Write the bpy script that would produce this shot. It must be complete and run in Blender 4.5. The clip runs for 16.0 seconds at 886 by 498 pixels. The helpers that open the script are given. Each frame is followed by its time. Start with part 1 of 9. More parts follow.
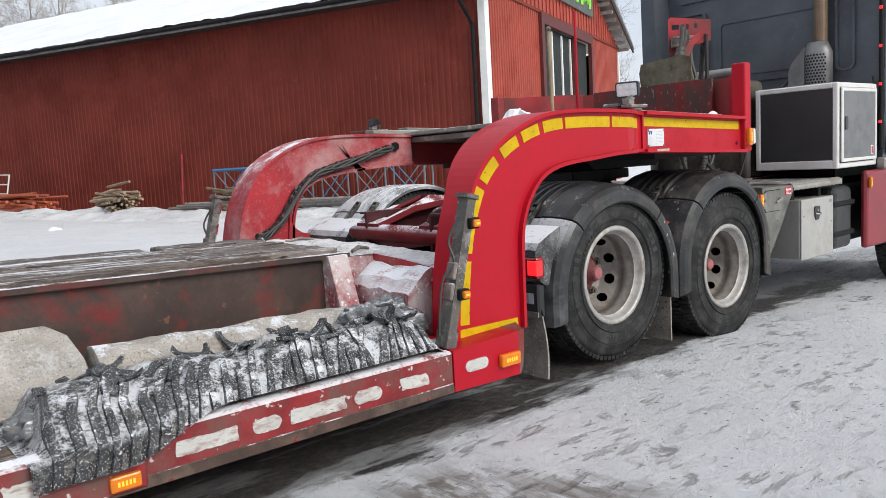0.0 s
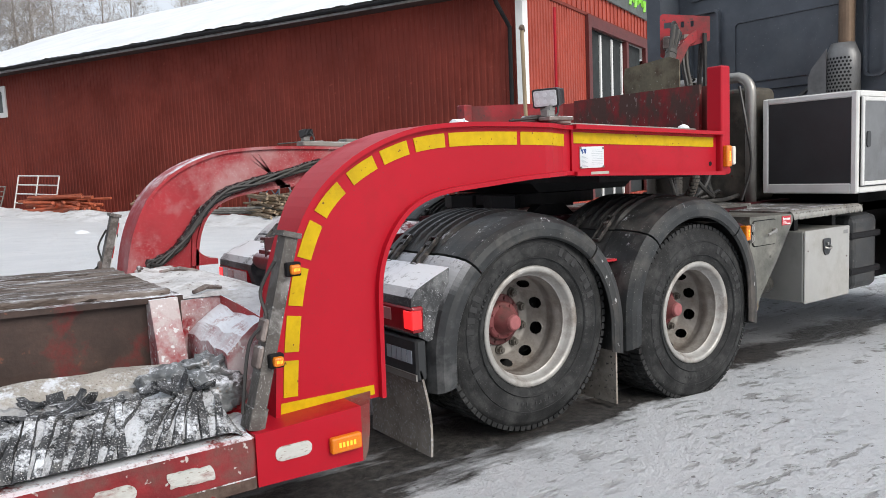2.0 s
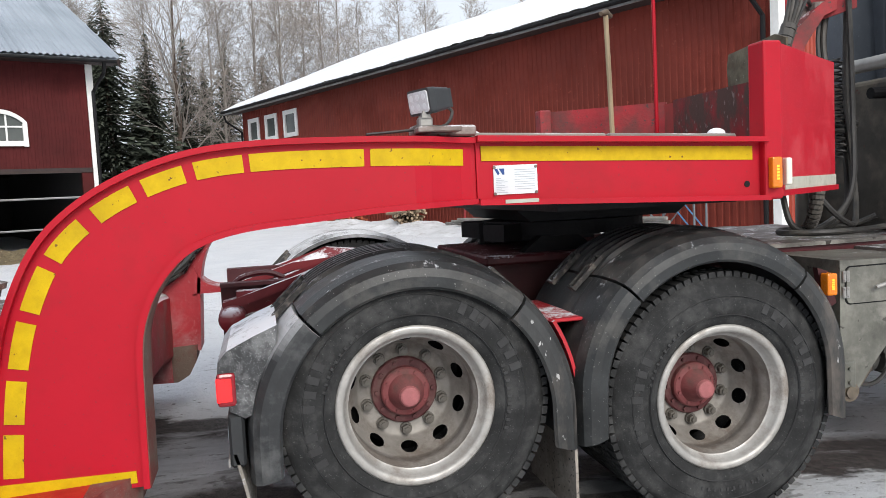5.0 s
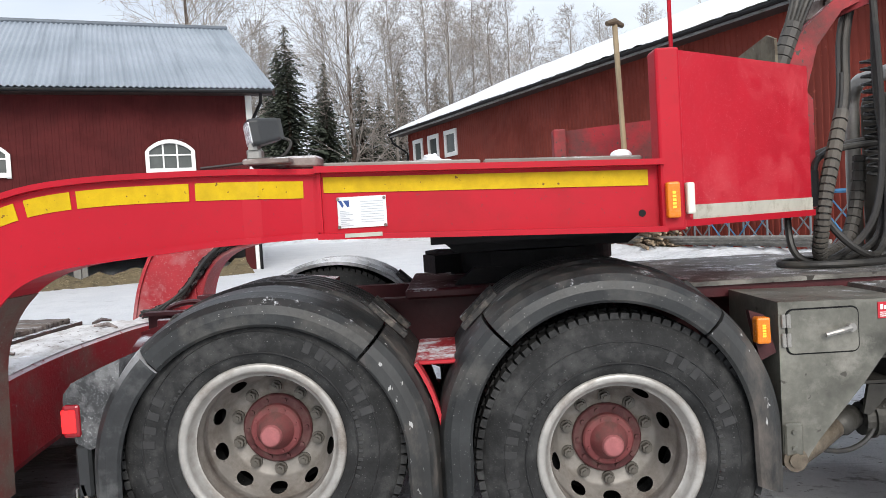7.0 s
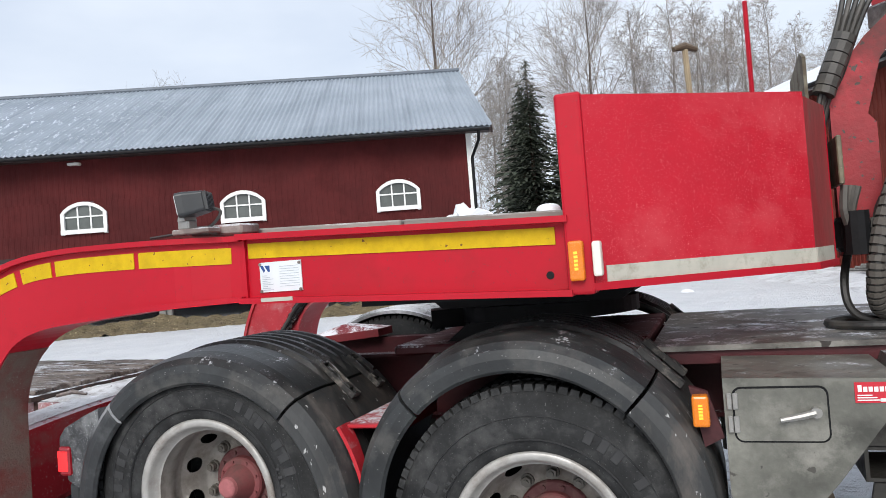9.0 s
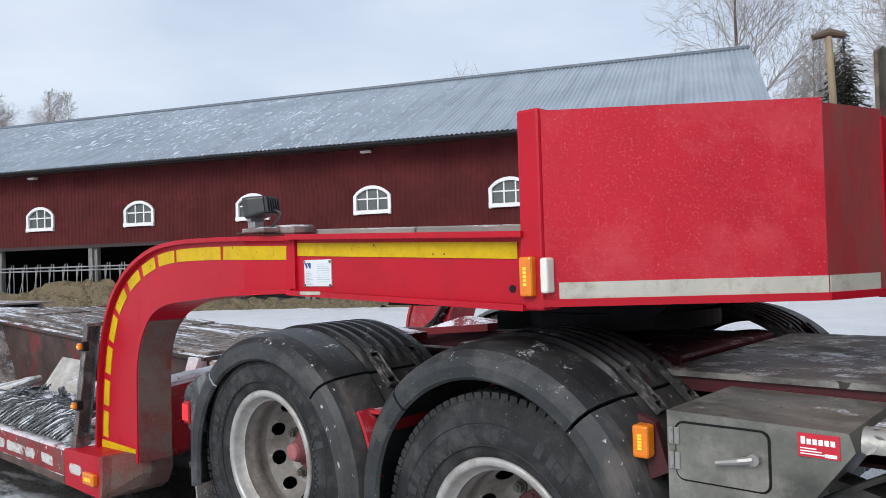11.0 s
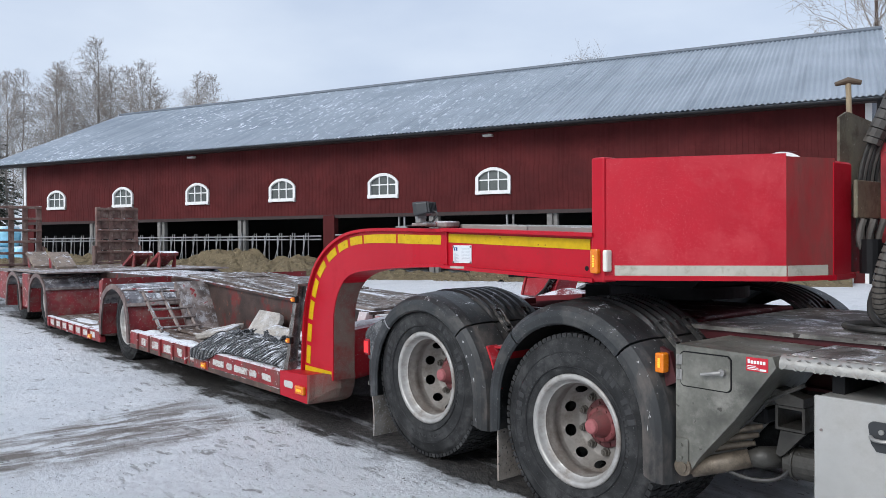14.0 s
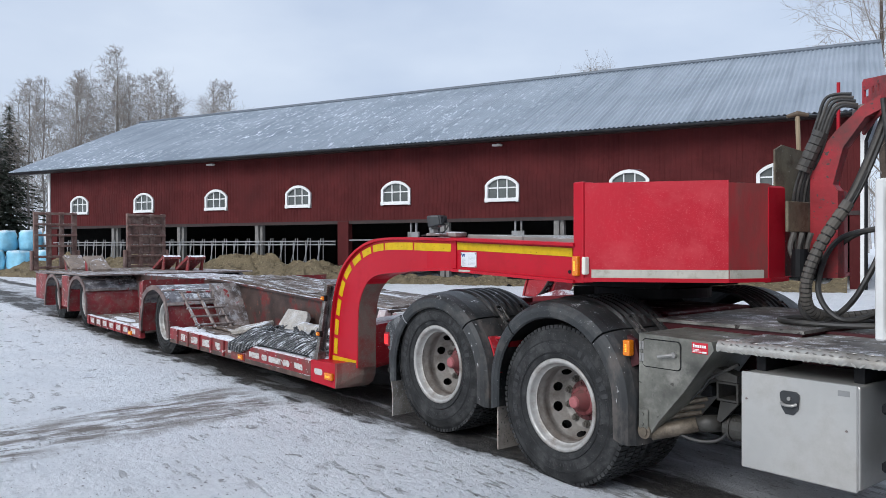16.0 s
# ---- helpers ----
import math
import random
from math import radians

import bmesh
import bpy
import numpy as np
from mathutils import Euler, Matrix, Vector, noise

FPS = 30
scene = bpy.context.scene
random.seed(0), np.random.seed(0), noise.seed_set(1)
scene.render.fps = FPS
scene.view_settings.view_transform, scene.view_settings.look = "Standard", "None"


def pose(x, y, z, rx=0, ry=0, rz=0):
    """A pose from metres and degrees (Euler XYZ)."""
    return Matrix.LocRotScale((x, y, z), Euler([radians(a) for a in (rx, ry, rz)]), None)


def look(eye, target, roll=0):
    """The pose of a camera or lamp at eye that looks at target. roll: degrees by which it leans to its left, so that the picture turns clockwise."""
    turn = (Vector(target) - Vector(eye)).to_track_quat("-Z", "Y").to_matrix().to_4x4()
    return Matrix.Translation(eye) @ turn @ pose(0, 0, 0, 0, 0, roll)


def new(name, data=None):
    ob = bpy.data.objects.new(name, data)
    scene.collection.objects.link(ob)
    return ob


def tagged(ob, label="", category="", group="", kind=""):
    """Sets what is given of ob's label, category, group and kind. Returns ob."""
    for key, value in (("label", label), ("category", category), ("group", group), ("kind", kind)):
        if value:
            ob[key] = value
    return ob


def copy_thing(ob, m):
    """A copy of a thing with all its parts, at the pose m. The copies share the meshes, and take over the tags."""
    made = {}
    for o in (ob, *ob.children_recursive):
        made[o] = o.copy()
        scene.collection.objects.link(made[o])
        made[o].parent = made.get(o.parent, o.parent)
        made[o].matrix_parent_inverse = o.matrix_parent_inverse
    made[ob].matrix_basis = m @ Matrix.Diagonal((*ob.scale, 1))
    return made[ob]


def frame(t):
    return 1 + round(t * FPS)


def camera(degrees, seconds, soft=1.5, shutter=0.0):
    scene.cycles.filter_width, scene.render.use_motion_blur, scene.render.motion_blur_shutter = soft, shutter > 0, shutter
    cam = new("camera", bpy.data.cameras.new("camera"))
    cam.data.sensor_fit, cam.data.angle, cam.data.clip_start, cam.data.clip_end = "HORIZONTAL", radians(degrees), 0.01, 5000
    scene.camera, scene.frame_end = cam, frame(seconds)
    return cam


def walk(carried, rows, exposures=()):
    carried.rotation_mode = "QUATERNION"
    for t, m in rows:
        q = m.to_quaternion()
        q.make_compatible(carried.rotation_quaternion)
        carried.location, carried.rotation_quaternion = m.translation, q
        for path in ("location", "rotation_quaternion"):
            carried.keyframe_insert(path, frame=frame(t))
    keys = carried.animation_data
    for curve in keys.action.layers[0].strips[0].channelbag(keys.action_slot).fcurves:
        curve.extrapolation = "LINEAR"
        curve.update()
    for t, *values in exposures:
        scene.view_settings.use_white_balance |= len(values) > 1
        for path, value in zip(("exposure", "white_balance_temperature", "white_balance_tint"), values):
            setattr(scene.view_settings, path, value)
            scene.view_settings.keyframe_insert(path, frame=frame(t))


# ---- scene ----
cam = camera(59.80, 16.0, 0.5)
PATH = [
    (0.0, 0.1729, -4.1632, 1.3322, 83.443, 3.231, -40.197),
    (0.5, 0.4842, -4.1030, 1.3497, 83.369, 2.541, -40.420),
    (1.0, 0.8073, -4.0768, 1.3702, 83.734, 2.330, -39.204),
    (1.5, 1.1518, -4.1384, 1.3652, 84.111, 2.636, -37.091),
    (2.0, 1.4634, -4.0928, 1.3739, 84.048, 2.408, -35.152),
    (2.5, 1.8137, -4.0688, 1.3784, 84.675, 2.829, -32.142),
    (3.0, 2.1491, -4.1270, 1.3635, 84.951, 2.732, -29.106),
    (3.5, 2.4639, -4.1513, 1.3604, 85.284, 2.689, -25.498),
    (3.7, 2.6191, -4.1405, 1.3592, 85.200, 2.622, -23.580),
    (5.8, 3.9152, -4.0025, 1.3806, 86.197, 3.100, -8.400),
    (6.0, 4.0441, -4.0066, 1.3673, 86.325, 3.103, -7.137),
    (6.5, 4.3739, -4.0373, 1.3892, 86.882, 3.111, -3.733),
    (7.0, 4.6812, -3.9920, 1.3662, 87.597, 3.391, 0.180),
    (7.5, 4.9692, -3.9237, 1.3977, 88.486, 3.752, 4.578),
    (8.0, 5.2858, -3.8807, 1.3975, 89.469, 4.189, 9.182),
    (8.2, 5.4104, -3.8580, 1.4080, 89.960, 4.230, 11.140),
    (10.3, 6.587, -3.3927, 1.4064, 91.403, 3.423, 34.057),
    (10.5, 6.6853, -3.3513, 1.3991, 91.407, 2.885, 36.223),
    (11.0, 6.8769, -3.2964, 1.4342, 90.892, 1.745, 41.629),
    (11.5, 7.1115, -3.3554, 1.4384, 90.113, 1.083, 45.905),
    (12.0, 7.3117, -3.5347, 1.4335, 89.65, 0.732, 48.424),
    (12.5, 7.4806, -3.757, 1.4681, 89.36, 0.759, 49.653),
    (13.0, 7.6866, -3.986, 1.4722, 89.325, 0.746, 49.875),
    (13.5, 7.8439, -4.1906, 1.481, 89.293, 0.638, 50.018),
    (14.0, 7.9953, -4.4117, 1.4981, 89.225, 0.416, 50.386),
    (14.5, 8.1884, -4.5856, 1.4877, 89.241, 0.191, 50.819),
    (15.0, 8.3556, -4.7329, 1.5077, 89.292, 0.178, 51.045),
    (15.5, 8.5193, -4.8985, 1.5156, 89.346, 0.272, 51.148),
    (16.0, 8.7095, -4.9931, 1.5199, 89.604, 0.171, 51.175),
]
walk(cam, [(t, pose(*m)) for t, *m in PATH], [(0.0, 0.30, 6550, 10), (3.7, 0.34, 6550, 10), (6.0, 0.47, 6500, 10), (8.0, 0.45, 6450, 10), (10.5, 0.20, 6150, 10), (13.0, 0.17, 6050, 10), (16.0, 0.09, 5950, 10)])

# ---- light ----
world = bpy.data.worlds.new("overcast_sky")
scene.world = world
world.use_nodes = True
wn, wl = world.node_tree.nodes, world.node_tree.links
wn.clear()
w_out = wn.new("ShaderNodeOutputWorld")
w_bg = wn.new("ShaderNodeBackground")
w_sky = wn.new("ShaderNodeTexSky")
w_sky.sky_type = "NISHITA"
w_sky.sun_disc = False
w_sky.sun_elevation = radians(32)
w_sky.sun_rotation = radians(172)
w_sky.air_density, w_sky.dust_density, w_sky.ozone_density = 1.0, 2.5, 1.5
w_tc = wn.new("ShaderNodeTexCoord")
w_map = wn.new("ShaderNodeMapping")
w_map.inputs["Scale"].default_value = (1.0, 1.0, 2.6)
w_noise = wn.new("ShaderNodeTexNoise")
w_noise.inputs["Scale"].default_value = 2.3
w_noise.inputs["Detail"].default_value = 5.0
w_noise.inputs["Roughness"].default_value = 0.5
w_ramp = wn.new("ShaderNodeValToRGB")
w_ramp.color_ramp.elements[0].position, w_ramp.color_ramp.elements[1].position = 0.30, 0.68
w_ramp.color_ramp.elements[0].color = (5.3, 5.9, 6.9, 1)
w_ramp.color_ramp.elements[1].color = (7.4, 7.8, 8.3, 1)
w_mix = wn.new("ShaderNodeMixRGB")
w_mix.inputs[0].default_value = 0.86
wl.new(w_tc.outputs["Generated"], w_map.inputs["Vector"])
wl.new(w_map.outputs["Vector"], w_noise.inputs["Vector"])
wl.new(w_noise.outputs["Fac"], w_ramp.inputs["Fac"])
wl.new(w_sky.outputs["Color"], w_mix.inputs[1])
wl.new(w_ramp.outputs["Color"], w_mix.inputs[2])
wl.new(w_mix.outputs["Color"], w_bg.inputs["Color"])
w_bg.inputs["Strength"].default_value = 0.105
wl.new(w_bg.outputs["Background"], w_out.inputs["Surface"])

sun_data = bpy.data.lights.new("veiled_sun", "SUN")
sun_data.energy, sun_data.angle, sun_data.color = 2.1, radians(30), (1.0, 0.96, 0.9)
sun = new("veiled_sun", sun_data)
sun.matrix_world = look((0, 0, 30), (-0.12 * 30, 0.90 * 30, 30 - 0.62 * 30))

# ---- materials ----
MATS = {}


def mat(name, base, rough=0.5, metal=0.0, var=0.18, scale=4.0, grime=None, grime_amount=0.0, grime_scale=2.0, bump=0.15, bscale=40.0,
        snow=0.0, emit=None, emit_strength=0.0, coat=0.0, rand=0.0, stretch=(1, 1, 1), spots=None, spots_amount=0.0, spots_scale=25.0, bdist=0.01, spec=0.5):
    if name in MATS:
        return MATS[name]
    m = bpy.data.materials.new(name)
    m.use_nodes = True
    n, l = m.node_tree.nodes, m.node_tree.links
    b = n["Principled BSDF"]
    tc = n.new("ShaderNodeTexCoord")
    mp = n.new("ShaderNodeMapping")
    mp.inputs["Scale"].default_value = stretch
    l.new(tc.outputs["Object"], mp.inputs["Vector"])

    def noise_tex(s, detail=6.0, rough_=0.6):
        t = n.new("ShaderNodeTexNoise")
        t.inputs["Scale"].default_value, t.inputs["Detail"].default_value, t.inputs["Roughness"].default_value = s, detail, rough_
        l.new(mp.outputs["Vector"], t.inputs["Vector"])
        return t

    def ramp(src, lo, hi):
        r = n.new("ShaderNodeMapRange")
        r.inputs["From Min"].default_value, r.inputs["From Max"].default_value = lo, hi
        l.new(src, r.inputs["Value"])
        return r.outputs["Result"]

    def mix(fac, a, c):
        x = n.new("ShaderNodeMixRGB")
        for sock, v in ((x.inputs[0], fac), (x.inputs[1], a), (x.inputs[2], c)):
            if isinstance(v, (int, float)):
                sock.default_value = v
            elif isinstance(v, tuple):
                sock.default_value = (*v, 1)
            else:
                l.new(v, sock)
        return x.outputs["Color"]

    def times(a, c):
        x = n.new("ShaderNodeMath")
        x.operation = "MULTIPLY"
        for sock, v in ((x.inputs[0], a), (x.inputs[1], c)):
            if isinstance(v, (int, float)):
                sock.default_value = v
            else:
                l.new(v, sock)
        return x.outputs["Value"]

    big = noise_tex(scale)
    fine = noise_tex(scale * 9)
    dark = tuple(c * (1 - var * 1.6) for c in base)
    lite = tuple(min(1.0, c * (1 + var)) for c in base)
    col = mix(ramp(big.outputs["Fac"], 0.3, 0.7), dark, lite)
    col = mix(times(ramp(fine.outputs["Fac"], 0.42, 0.72), var), col, tuple(c * 0.55 for c in base))
    if rand:
        info = n.new("ShaderNodeObjectInfo")
        hsv = n.new("ShaderNodeHueSaturation")
        rr = n.new("ShaderNodeMapRange")
        rr.inputs["To Min"].default_value, rr.inputs["To Max"].default_value = 1 - rand, 1 + rand
        l.new(info.outputs["Random"], rr.inputs["Value"])
        l.new(rr.outputs["Result"], hsv.inputs["Value"])
        l.new(col, hsv.inputs["Color"])
        col = hsv.outputs["Color"]
    rgh = rough
    if grime and grime_amount:
        g1 = noise_tex(grime_scale, 8.0, 0.68)
        f = ramp(g1.outputs["Fac"], 0.62 - 0.34 * grime_amount, 0.80 - 0.30 * grime_amount)
        col = mix(times(f, 0.9), col, grime)
        x = n.new("ShaderNodeMapRange")
        x.inputs["To Min"].default_value, x.inputs["To Max"].default_value = rough, min(0.95, rough + 0.35)
        l.new(f, x.inputs["Value"])
        rgh = x.outputs["Result"]
    if spots and spots_amount:
        s1 = noise_tex(spots_scale, 3.0, 0.55)
        f = ramp(s1.outputs["Fac"], 0.70 - 0.22 * spots_amount, 0.73 - 0.20 * spots_amount)
        col = mix(f, col, spots)
    if snow:
        geo = n.new("ShaderNodeNewGeometry")
        sep = n.new("ShaderNodeSeparateXYZ")
        l.new(geo.outputs["Normal"], sep.inputs["Vector"])
        s2 = noise_tex(7.0, 9.0, 0.72)
        s3 = noise_tex(75.0, 4.0, 0.7)
        grain = n.new("ShaderNodeMath")
        grain.operation = "MULTIPLY_ADD"
        grain.inputs[1].default_value = 0.42
        l.new(s3.outputs["Fac"], grain.inputs[0])
        l.new(s2.outputs["Fac"], grain.inputs[2])
        f = times(ramp(sep.outputs["Z"], 0.35, 0.9), ramp(grain.outputs["Value"], 0.87 - 0.36 * snow, 0.97 - 0.33 * snow))
        col = mix(f, col, (0.80, 0.82, 0.86))
    l.new(col, b.inputs["Base Color"]) if not isinstance(col, tuple) else None
    if isinstance(rgh, (int, float)):
        x = n.new("ShaderNodeMapRange")
        x.inputs["To Min"].default_value, x.inputs["To Max"].default_value = max(0.03, rgh - 0.10), min(1, rgh + 0.12)
        l.new(fine.outputs["Fac"], x.inputs["Value"])
        l.new(x.outputs["Result"], b.inputs["Roughness"])
    else:
        l.new(rgh, b.inputs["Roughness"])
    b.inputs["Metallic"].default_value = metal
    b.inputs["Specular IOR Level"].default_value = spec
    b.inputs["Coat Weight"].default_value = coat
    if bump:
        bn = noise_tex(bscale, 5.0, 0.6)
        bp = n.new("ShaderNodeBump")
        bp.inputs["Strength"].default_value, bp.inputs["Distance"].default_value = bump, bdist
        l.new(bn.outputs["Fac"], bp.inputs["Height"])
        l.new(bp.outputs["Normal"], b.inputs["Normal"])
    if emit:
        b.inputs["Emission Color"].default_value = (*emit, 1)
        b.inputs["Emission Strength"].default_value = emit_strength
    MATS[name] = m
    return m


RED = mat("red_trailer_paint", (0.43, 0.006, 0.019), 0.42, var=0.08, scale=1.5, grime=(0.31, 0.011, 0.018), grime_amount=0.32, grime_scale=1.6, spots=(0.24, 0.03, 0.034), spots_amount=0.16, spots_scale=110, bump=0.05, bscale=14, spec=0.25)
WING_RED = mat("frost_dusted_red_paint", (0.45, 0.008, 0.022), 0.45, var=0.10, scale=1.7, grime=(0.50, 0.050, 0.062), grime_amount=0.34, grime_scale=2.6, spots=(0.56, 0.11, 0.12), spots_amount=0.34, spots_scale=210, bump=0.06, bscale=60, spec=0.3)
STAINED_WING = mat("soot_stained_red_paint", (0.33, 0.022, 0.030), 0.6, var=0.25, scale=5, grime=(0.075, 0.062, 0.054), grime_amount=0.78, grime_scale=5.5, spots=(0.22, 0.17, 0.16), spots_amount=0.28, spots_scale=34, bump=0.3, stretch=(1, 1, 0.55), spec=0.3)
SOOT_PLATE = mat("sooty_olive_brown_plate", (0.062, 0.056, 0.046), 0.5, var=0.35, scale=4, grime=(0.155, 0.135, 0.108), grime_amount=0.38, grime_scale=4.5, spots=(0.10, 0.035, 0.028), spots_amount=0.16, spots_scale=14, bump=0.15, spec=0.3)
FROSTED_PLANK = mat("frosted_brown_deck_planks", (0.120, 0.088, 0.070), 0.8, var=0.45, scale=9, grime=(0.30, 0.26, 0.235), grime_amount=0.44, grime_scale=13, spots=(0.035, 0.025, 0.021), spots_amount=0.42, spots_scale=40, bump=1.0, bscale=60, bdist=0.025, snow=0.40, stretch=(0.22, 1.3, 1), rand=0.2)
STAINED_RED = mat("grey_stained_red_paint", (0.36, 0.014, 0.022), 0.5, var=0.2, scale=3, grime=(0.17, 0.06, 0.05), grime_amount=0.6, grime_scale=2.2, bump=0.12, stretch=(1, 1, 0.35))
RED_WORN = mat("worn_red_paint", (0.36, 0.018, 0.026), 0.55, var=0.25, scale=3, grime=(0.085, 0.05, 0.045), grime_amount=0.42, grime_scale=2.4, spots=(0.07, 0.045, 0.04), spots_amount=0.25, spots_scale=34, bump=0.25, snow=0.2)
CROSS_RED = mat("mud_splashed_red_crossbeam", (0.40, 0.020, 0.030), 0.55, var=0.12, scale=2.5, grime=(0.27, 0.135, 0.115), grime_amount=0.48, grime_scale=3.0, spots=(0.52, 0.46, 0.44), spots_amount=0.20, spots_scale=95, bump=0.3, bscale=70, snow=0.9, spec=0.25)
TRODDEN = mat("trodden_brown_snow", (0.70, 0.69, 0.69), 0.8, var=0.15, scale=5, grime=(0.30, 0.26, 0.235), grime_amount=0.38, grime_scale=7, spots=(0.13, 0.10, 0.085), spots_amount=0.22, spots_scale=26, bump=0.8, bscale=30, bdist=0.02)
LEG_DUST = mat("mud_sprayed_red_paint", (0.19, 0.040, 0.036), 0.75, var=0.2, scale=3, grime=(0.165, 0.130, 0.106), grime_amount=0.70, grime_scale=3.5, spots=(0.27, 0.23, 0.20), spots_amount=0.26, spots_scale=160, bump=0.5, bscale=90, spec=0.2)
RED_DUSTY = mat("dusty_red_paint", (0.37, 0.016, 0.026), 0.55, var=0.2, scale=3, grime=(0.44, 0.24, 0.24), grime_amount=0.42, grime_scale=2.4, spots=(0.55, 0.45, 0.45), spots_amount=0.22, spots_scale=170, bump=0.2, snow=0.5)
SPINE = mat("rusty_brown_beam_paint", (0.056, 0.033, 0.026), 0.6, var=0.4, scale=4, grime=(0.23, 0.014, 0.016), grime_amount=0.32, grime_scale=3.2, spots=(0.14, 0.055, 0.035), spots_amount=0.22, spots_scale=16, bump=0.3, snow=0.6)
LIP_BROWN = mat("muddy_brown_lower_lip", (0.070, 0.040, 0.030), 0.65, var=0.35, scale=7, grime=(0.15, 0.110, 0.085), grime_amount=0.38, grime_scale=9, spots=(0.20, 0.02, 0.02), spots_amount=0.3, spots_scale=18, bump=0.3, snow=0.4)
EDGE_RED = mat("chipped_red_edge_paint", (0.24, 0.014, 0.018), 0.6, var=0.3, scale=6, grime=(0.135, 0.080, 0.068), grime_amount=0.50, grime_scale=5, spots=(0.52, 0.48, 0.46), spots_amount=0.30, spots_scale=22, bump=0.35, snow=0.85)
ARCH_LIP = mat("rubbed_brown_arch_lip", (0.13, 0.085, 0.075), 0.6, metal=0.1, var=0.35, scale=5, grime=(0.27, 0.22, 0.20), grime_amount=0.40, grime_scale=6, spots=(0.20, 0.03, 0.03), spots_amount=0.3, spots_scale=8, bump=0.25, snow=0.3)
FROSTED_RED = mat("frost_caked_red_steel", (0.34, 0.022, 0.03), 0.7, var=0.2, scale=4, grime=(0.56, 0.52, 0.52), grime_amount=0.72, grime_scale=5, spots=(0.70, 0.70, 0.71), spots_amount=0.4, spots_scale=45, bump=0.6, bscale=40, snow=0.95, spec=0.25)
DIRTY_STEEL = mat("dirty_grey_brown_steel", (0.185, 0.142, 0.126), 0.5, metal=0.15, var=0.4, scale=3, grime=(0.36, 0.315, 0.29), grime_amount=0.46, grime_scale=6, spots=(0.24, 0.03, 0.03), spots_amount=0.30, spots_scale=6, bump=0.4, snow=0.44)
RUST = mat("rusty_brown_ramp_steel", (0.15, 0.082, 0.066), 0.7, var=0.35, scale=5, grime=(0.26, 0.20, 0.17), grime_amount=0.38, grime_scale=6, bump=0.3, snow=0.3)
DECK_WOOD = mat("trodden_wet_deck_planks", (0.135, 0.096, 0.074), 0.8, var=0.45, scale=8, grime=(0.36, 0.31, 0.27), grime_amount=0.46, grime_scale=9, spots=(0.05, 0.036, 0.03), spots_amount=0.4, spots_scale=36, bump=1.0, bscale=50, bdist=0.02, snow=0.32, stretch=(0.35, 1.2, 1))
GREY_PAINT = mat("olive_grey_box_paint", (0.185, 0.182, 0.155), 0.32, metal=0.25, var=0.40, scale=4, grime=(0.29, 0.28, 0.245), grime_amount=0.34, grime_scale=5, spots=(0.075, 0.07, 0.06), spots_amount=0.16, spots_scale=22, bump=0.14, snow=0.12)
GREY_DECK = mat("worn_grey_deck_plate", (0.165, 0.155, 0.140), 0.42, metal=0.3, var=0.4, scale=5, grime=(0.31, 0.30, 0.275), grime_amount=0.40, grime_scale=5, spots=(0.05, 0.044, 0.04), spots_amount=0.34, spots_scale=16, bump=0.4, snow=0.36)
TREADPLATE = mat("scuffed_aluminium_tread_plate", (0.40, 0.39, 0.36), 0.42, metal=0.6, var=0.25, scale=6, grime=(0.18, 0.15, 0.12), grime_amount=0.45, bump=0.2)
BLACK_PLASTIC = mat("grey_black_mudguard_plastic", (0.029, 0.031, 0.032), 0.42, var=0.3, scale=6, grime=(0.092, 0.088, 0.081), grime_amount=0.37, grime_scale=4.5, spots=(0.24, 0.235, 0.225), spots_amount=0.08, spots_scale=120, bump=0.15, snow=0.15, spec=0.4)
MUDDY_PLASTIC = mat("mud_washed_grey_plastic", (0.040, 0.041, 0.041), 0.5, var=0.3, scale=5, grime=(0.125, 0.108, 0.095), grime_amount=0.36, grime_scale=6, spots=(0.40, 0.40, 0.39), spots_amount=0.16, spots_scale=38, bump=0.2, spec=0.35, stretch=(1, 1, 0.45))
REAR_GUARD = mat("snow_dusted_mudguard_plastic", (0.036, 0.038, 0.040), 0.45, var=0.3, scale=5, grime=(0.11, 0.112, 0.112), grime_amount=0.38, grime_scale=5, bump=0.15, snow=0.85, spec=0.35)
FROST_PLASTIC = mat("frosted_grey_plastic", (0.046, 0.048, 0.051), 0.5, var=0.3, scale=5, grime=(0.22, 0.225, 0.23), grime_amount=0.44, grime_scale=7, spots=(0.55, 0.56, 0.57), spots_amount=0.30, spots_scale=230, bump=0.3, snow=0.92, spec=0.35)
RUBBER = mat("dusty_tyre_rubber", (0.030, 0.0305, 0.031), 0.8, var=0.3, scale=9, grime=(0.066, 0.066, 0.065), grime_amount=0.34, grime_scale=9, spots=(0.14, 0.14, 0.137), spots_amount=0.12, spots_scale=170, bump=0.35, bscale=60, spec=0.2)
OLD_RUBBER = mat("old_tread_rubber", (0.038, 0.040, 0.044), 0.7, var=0.3, scale=14, grime=(0.15, 0.148, 0.144), grime_amount=0.36, grime_scale=22, spots=(0.70, 0.69, 0.68), spots_amount=0.42, spots_scale=200, bump=0.9, bscale=90, snow=0.40)
RIM = mat("dull_silver_steel_rim", (0.45, 0.435, 0.41), 0.42, metal=0.35, var=0.18, scale=6, grime=(0.20, 0.17, 0.145), grime_amount=0.42, grime_scale=5, bump=0.08)
HUB = mat("faded_red_hub_paint", (0.25, 0.060, 0.064), 0.65, var=0.3, scale=9, grime=(0.12, 0.065, 0.058), grime_amount=0.48, grime_scale=9, bump=0.2)
